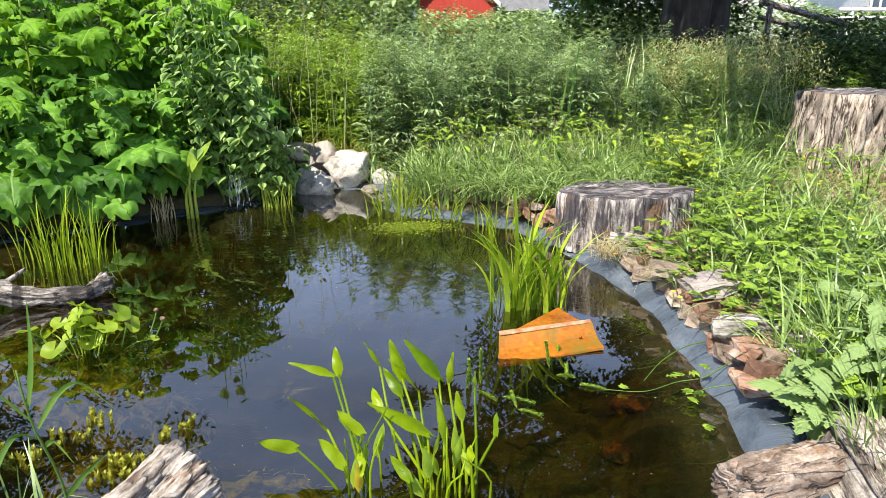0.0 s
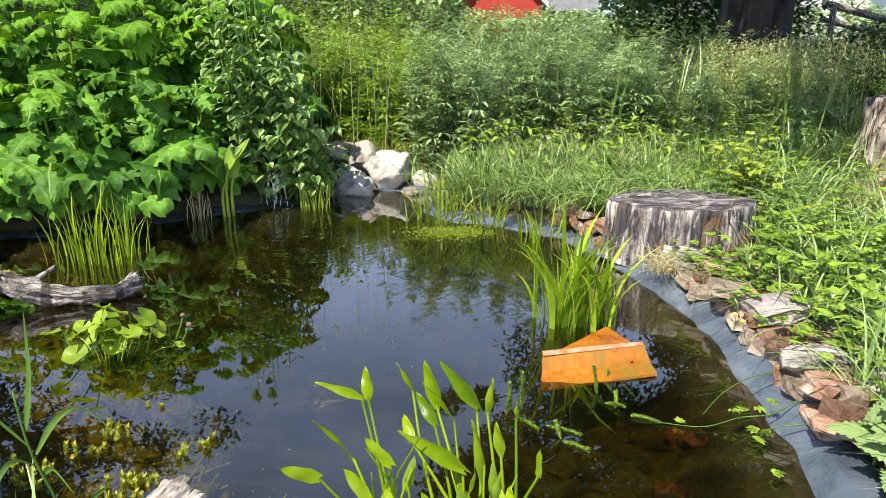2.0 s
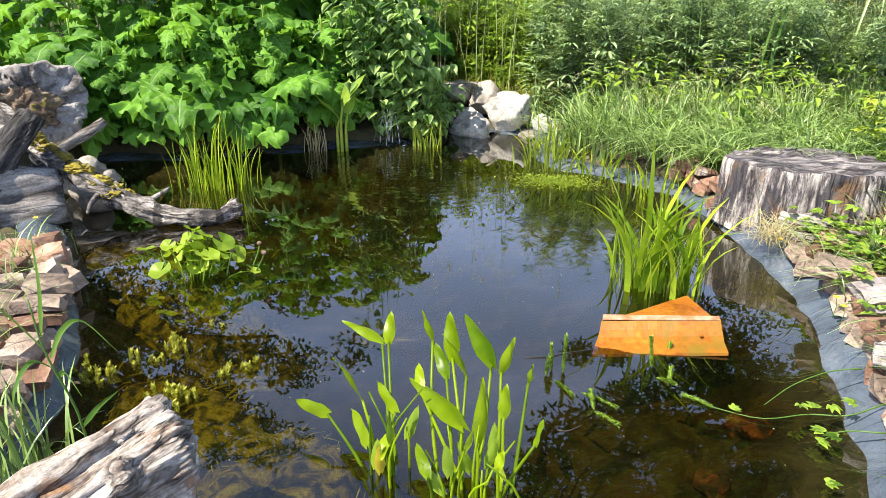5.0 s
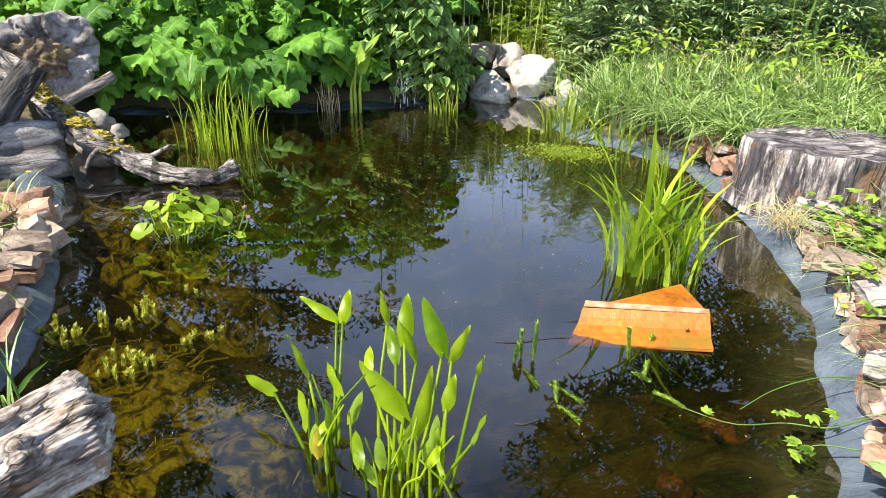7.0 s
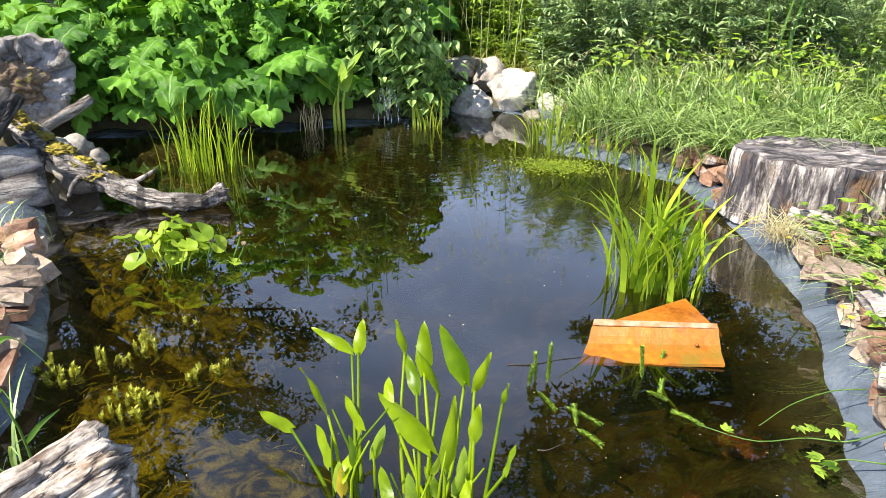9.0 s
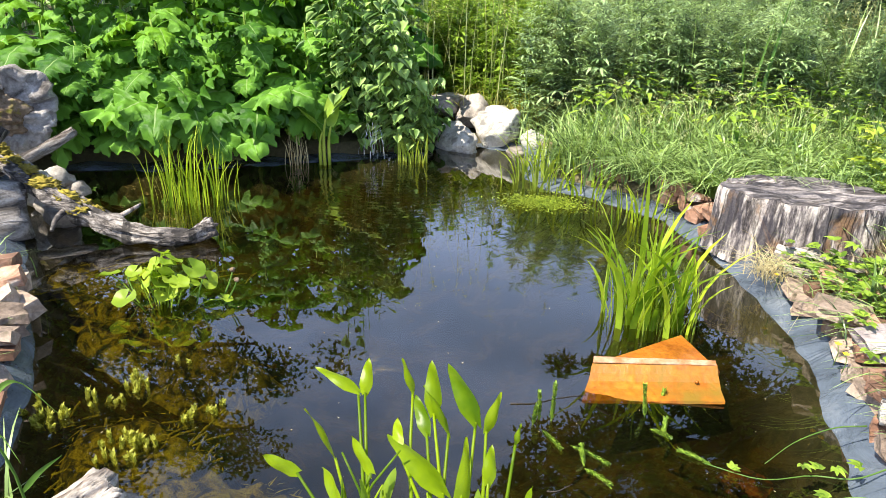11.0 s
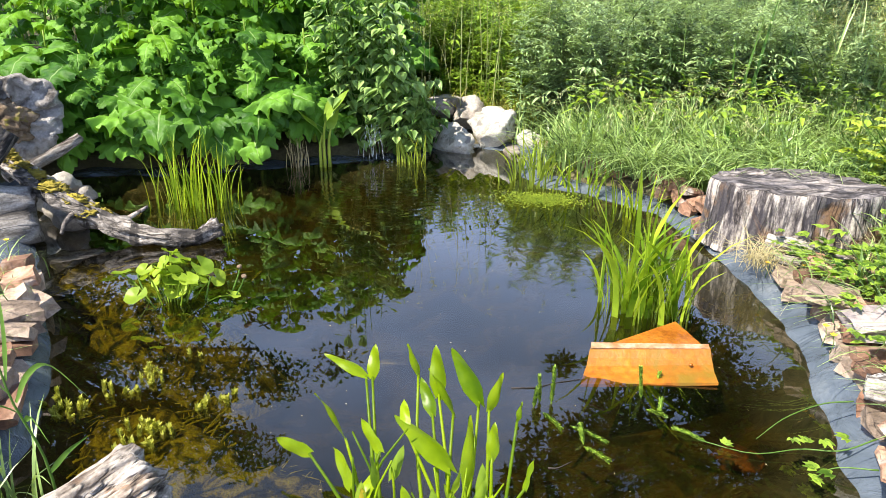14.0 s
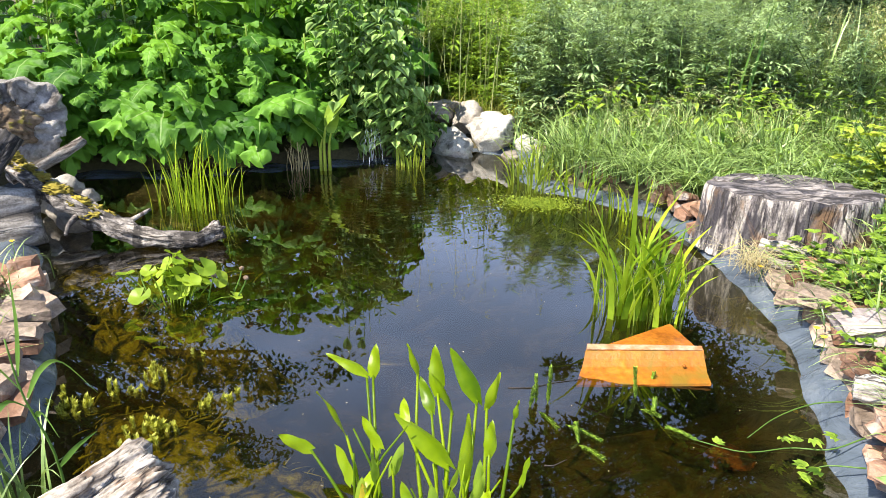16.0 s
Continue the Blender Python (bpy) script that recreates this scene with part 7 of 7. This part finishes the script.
def tree(place, trunk_r, height, crown_r, leaves, seed, label, low=1.4, leaf=(0.08, 0.16), lift=0.18):
    r = np.random.default_rng(seed)
    p = thing("tree", place, label, "tree")
    solid("trunk", make_mesh("trunk", *tube(bezier([(0, 0, -0.1), (0.05, 0, height * 0.25), (-0.1, 0.1, height * 0.5), (0.1, 0, height * 0.8)], 30), np.linspace(trunk_r, trunk_r * 0.3, 30), 40, 0.35, 0.3, seed)), BARK, p)
    ends = []
    for q in range(22):
        a, z0 = q * 2.4, height * r.uniform(lift, 0.62)
        L = crown_r * r.uniform(0.6, 1.05)
        e = np.array([math.cos(a) * L, math.sin(a) * L, z0 + r.uniform(-0.05, 0.35) * height])
        line = bezier([(0, 0, z0), (e[0] * 0.5, e[1] * 0.5, (z0 + e[2]) / 2 + 0.3), e], 10)
        solid("limb", make_mesh("limb", *tube(line, np.linspace(trunk_r * 0.28, 0.02, 10), 7, 0.3)), BARK, p)
        ends += [line[k] for k in (2, 3, 4, 5, 6, 7, 8, 9)]
    ends = np.array(ends)
    clump = ends[r.integers(0, len(ends), 240)] + r.normal(0, 0.42, (240, 3))
    clump = clump[clump[:, 2] > low]
    ball = unit(r.normal(0, 1, (leaves, 3))) * (r.uniform(0.1, 1, leaves) ** 0.45)[:, None]
    which = r.integers(0, len(clump), leaves)
    P = clump[which] + ball * r.uniform(0.30, 0.75, len(clump))[which][:, None] * np.array([1.0, 1.0, 0.7])
    a = r.uniform(0, 6.28, leaves)
    tagged(solid("crown", make_mesh("crown", *leaflets(P, np.c_[np.cos(a), np.sin(a), r.uniform(-0.9, 0.4, leaves)], np.array([0, 0, 1.0]), r.uniform(*leaf, leaves), r.uniform(*leaf, leaves) * 0.5)), TREE_LEAF, p), kind="stuff")
    return p


tree((4.25, 7.60, 0.1), 0.40, 10.5, 4.9, 60000, 7, "large old tree with dark bark and a dense crown", 2.1, (0.08, 0.15), 0.22)
tree((-7.6, 8.6, 0.1), 0.35, 9.5, 3.6, 36000, 12, "leafy tree standing behind the burdock", 3.0, (0.08, 0.15), 0.35)


def hedge(name, box, h, count, seed, label, material, leaf=(0.06, 0.12)):
    r = np.random.default_rng(seed)
    x, y = r.uniform(box[0], box[1], count), r.uniform(box[2], box[3], count)
    top = h * (0.78 + 0.3 * np.array([wobble((a, b, 0), 0.7, seed) for a, b in zip(x, y)]))
    z = top * r.uniform(0.02, 1, count) ** 0.5
    a = r.uniform(0, 6.28, count)
    return stuff(name, [leaflets(np.c_[x, y, z], np.c_[np.cos(a), np.sin(a), r.uniform(-0.5, 0.7, count)], np.array([0, 0, 1.0]), r.uniform(*leaf, count), r.uniform(*leaf, count) * 0.5)], material, label, "hedge")


hedge("hedge", (3.6, 6.5, 9.6, 11.2), 2.9, 11000, 4, "green hedge behind the old tree", TREE_LEAF, (0.08, 0.16))
hedge("hedge", (5.2, 9.8, 6.9, 8.8), 1.5, 16000, 3, "dark green hedge in the shade of a tree", TREE_LEAF)
hedge("wild_hedge", (-14, 2.4, 22, 26), 5.0, 18000, 14, "tall green thicket beyond the meadow", TALL, (0.3, 0.55))
hedge("wild_hedge", (-9, 1.35, 12, 15), 2.9, 24000, 5, "overgrown pale green hedge behind the meadow", TALL, (0.10, 0.2))
hedge("wild_hedge", (0.8, 7.5, 15, 18), 1.9, 12000, 10, "overgrown green bushes in front of a red shed", TALL, (0.10, 0.2))
hedge("wild_hedge", (7, 30, 17, 20), 2.2, 14000, 6, "overgrown green hedge in the distance", TALL, (0.12, 0.25))
hedge("wild_hedge", (-32, -8, 12, 18), 3.6, 16000, 8, "tall green hedge in the distance", TALL, (0.15, 0.3))
hedge("wild_hedge", (-30, 70, 45, 52), 8, 16000, 9, "distant row of green trees", TALL, (0.5, 1.1))


# ---- bricks and stones along the rim ----
def brick_mesh(size, seed, jag=(0.005, 0.005, 0.005)):
    r = np.random.default_rng(seed)
    bm = bmesh.new()
    bmesh.ops.create_cube(bm, size=1)
    bmesh.ops.subdivide_edges(bm, edges=bm.edges[:], cuts=1, use_grid_fill=True)
    for v in bm.verts:
        k = 0.90 if sum(abs(c) > 0.4 for c in v.co) == 3 else (0.97 if sum(abs(c) > 0.4 for c in v.co) == 2 else 1.0)
        v.co = Vector((v.co.x * size[0] * k, v.co.y * size[1] * k, v.co.z * size[2] * k)) + Vector(r.normal(0, jag))
    me = bpy.data.meshes.new("brick")
    bm.to_mesh(me)
    bm.free()
    return me


BM = [brick_mesh((0.17, 0.10, 0.062), 1), brick_mesh((0.13, 0.10, 0.06), 2), brick_mesh((0.17, 0.12, 0.045), 3), brick_mesh((0.10, 0.09, 0.06), 4), brick_mesh((0.17, 0.14, 0.04), 5)]
JAG = (0.011, 0.011, 0.005)
SM = [brick_mesh((0.16, 0.12, 0.065), 6, JAG), brick_mesh((0.13, 0.11, 0.07), 7, JAG), brick_mesh((0.17, 0.10, 0.05), 8, JAG), brick_mesh((0.11, 0.10, 0.06), 9, JAG)]


MAUVE = surface("mauve_slab", [(0.3, (0.20, 0.165, 0.165)), (0.5, (0.33, 0.28, 0.275)), (0.7, (0.42, 0.365, 0.35))], 6, rough=0.85, bump=0.6, fine=50, tint=0.05)
GREY_SLAB = surface("weathered_slab", [(0.3, (0.055, 0.045, 0.045)), (0.5, (0.14, 0.115, 0.115)), (0.7, (0.25, 0.21, 0.205))], 9, rough=0.85, bump=0.8, fine=50, tint=0.15)


def edging(name, line, label, seed, courses, across, step, stone_share, rubble=STONE):
    r = np.random.default_rng(seed)
    p = thing(name, (0, 0, 0), label, "brick edging", kind="structure")
    line = np.array(line, float)
    seg = np.hypot(*np.diff(line, axis=0).T)
    s = np.r_[0, np.cumsum(seg)]
    for c in range(courses):
        for d in range(across):
            t = r.uniform(0, step)
            while t < s[-1]:
                x, y = np.interp(t, s, line[:, 0]), np.interp(t, s, line[:, 1])
                k = min(np.searchsorted(s, t, side="right") - 1, len(seg) - 1)
                th = math.atan2(*(line[k + 1] - line[k])[::-1])
                o = 0.015 + d * 0.125 + c * 0.025 + r.normal(0, 0.012)
                x, y = x + math.sin(th) * o, y - math.cos(th) * o
                z = 0.098 + c * 0.056 + r.normal(0, 0.006)
                stone = r.uniform() < stone_share
                me = SM[int(r.integers(4))] if stone else BM[int(r.integers(5))]
                solid("stone" if stone else "brick", me, rubble if stone else BRICK, p, m=pose(x, y, z, r.normal(0, 7), r.normal(0, 7), math.degrees(th) + r.normal(0, 18) + (90 if r.uniform() < 0.3 else 0)))
                t += step * r.uniform(0.8, 1.25)
    return p


edging("brick_edging", ((1.38, 1.22), (1.44, 1.47), (1.47, 1.70), (1.51, 2.00), (1.525, 2.34), (1.47, 2.66)), "loose old red bricks and grey stones edging the pond", 201, 2, 3, 0.150, 0.38)
edging("brick_edging", ((1.30, 3.30), (1.25, 3.52), (1.20, 3.75), (1.06, 3.98)), "old red bricks laid behind the pond rim", 202, 2, 1, 0.17, 0.05)
edging("brick_edging", ((1.18, 4.16), (0.92, 4.24), (0.66, 4.30)), "pile of broken red bricks at the far corner", 203, 2, 2, 0.15, 0.05)
edging("brick_edging", ((-1.83, 2.12), (-1.64, 1.86), (-1.44, 1.56), (-1.28, 1.26), (-1.12, 0.86)), "old bricks and mauve-grey slabs stacked along the pond rim", 204, 2, 2, 0.18, 0.65, GREY_SLAB)

# single flat stones and broken bricks that lie on the edging
for size, seed, material, place, turn, label in (
        ((0.24, 0.15, 0.05), 41, MAUVE, (1.60, 2.03, 0.215), (4, -5, 12), "flat mauve stone slab lying on the brick edging"),
        ((0.17, 0.13, 0.05), 42, STONE, (1.50, 2.26, 0.205), (-4, 6, -20), "flat sandy stone on the brick edging"),
        ((0.15, 0.12, 0.06), 43, BRICK, (1.45, 1.44, 0.185), (5, 6, 25), "broken terracotta brick beside white split wood"),
        ((0.13, 0.07, 0.05), 44, STONE, (1.50, 1.35, 0.19), (0, 8, 8), "pale broken stone on the brick edging"),
        ((0.14, 0.10, 0.03), 45, BRICK, (1.38, 1.27, 0.135), (-6, 4, -30), "thin broken brick at the edge of the liner")):
    flat = solid("flat_stone" if material is not BRICK else "broken_brick", brick_mesh(size, seed, JAG), material)
    flat.matrix_world = pose(*place, *turn)
    tagged(flat, label, "stone" if material is not BRICK else "brick")
for place, size, seed in (((1.50, 1.20, 0.15), (0.06, 0.05, 0.05), 52), ((1.58, 1.30, 0.17), (0.05, 0.06, 0.04), 53)):
    b = solid("stone", rock_mesh(size, seed, 3), ROCK)
    b.matrix_world = pose(*place, 0, 0, seed * 21)
    tagged(b, "small whitish stone among the nettles", "rock")
SUNKEN = surface("sunken_clay", [(0.42, (0.012, 0.008, 0.004)), (0.54, (0.10, 0.032, 0.006)), (0.70, (0.20, 0.070, 0.012))], 22, rough=0.9, bump=1.0, fine=70, tint=0.05, dist=1.0)
for place, size, seed in (((1.06, 1.64, -0.13), (0.09, 0.06, 0.035), 61), ((0.91, 1.36, -0.17), (0.05, 0.06, 0.03), 62)):
    shard = solid("clay_shard", rock_mesh(size, seed, 3), SUNKEN)
    shard.matrix_world = pose(*place, 12, -8, seed * 17)
    tagged(shard, "rust orange clay shard overgrown with algae under the water", "brick")
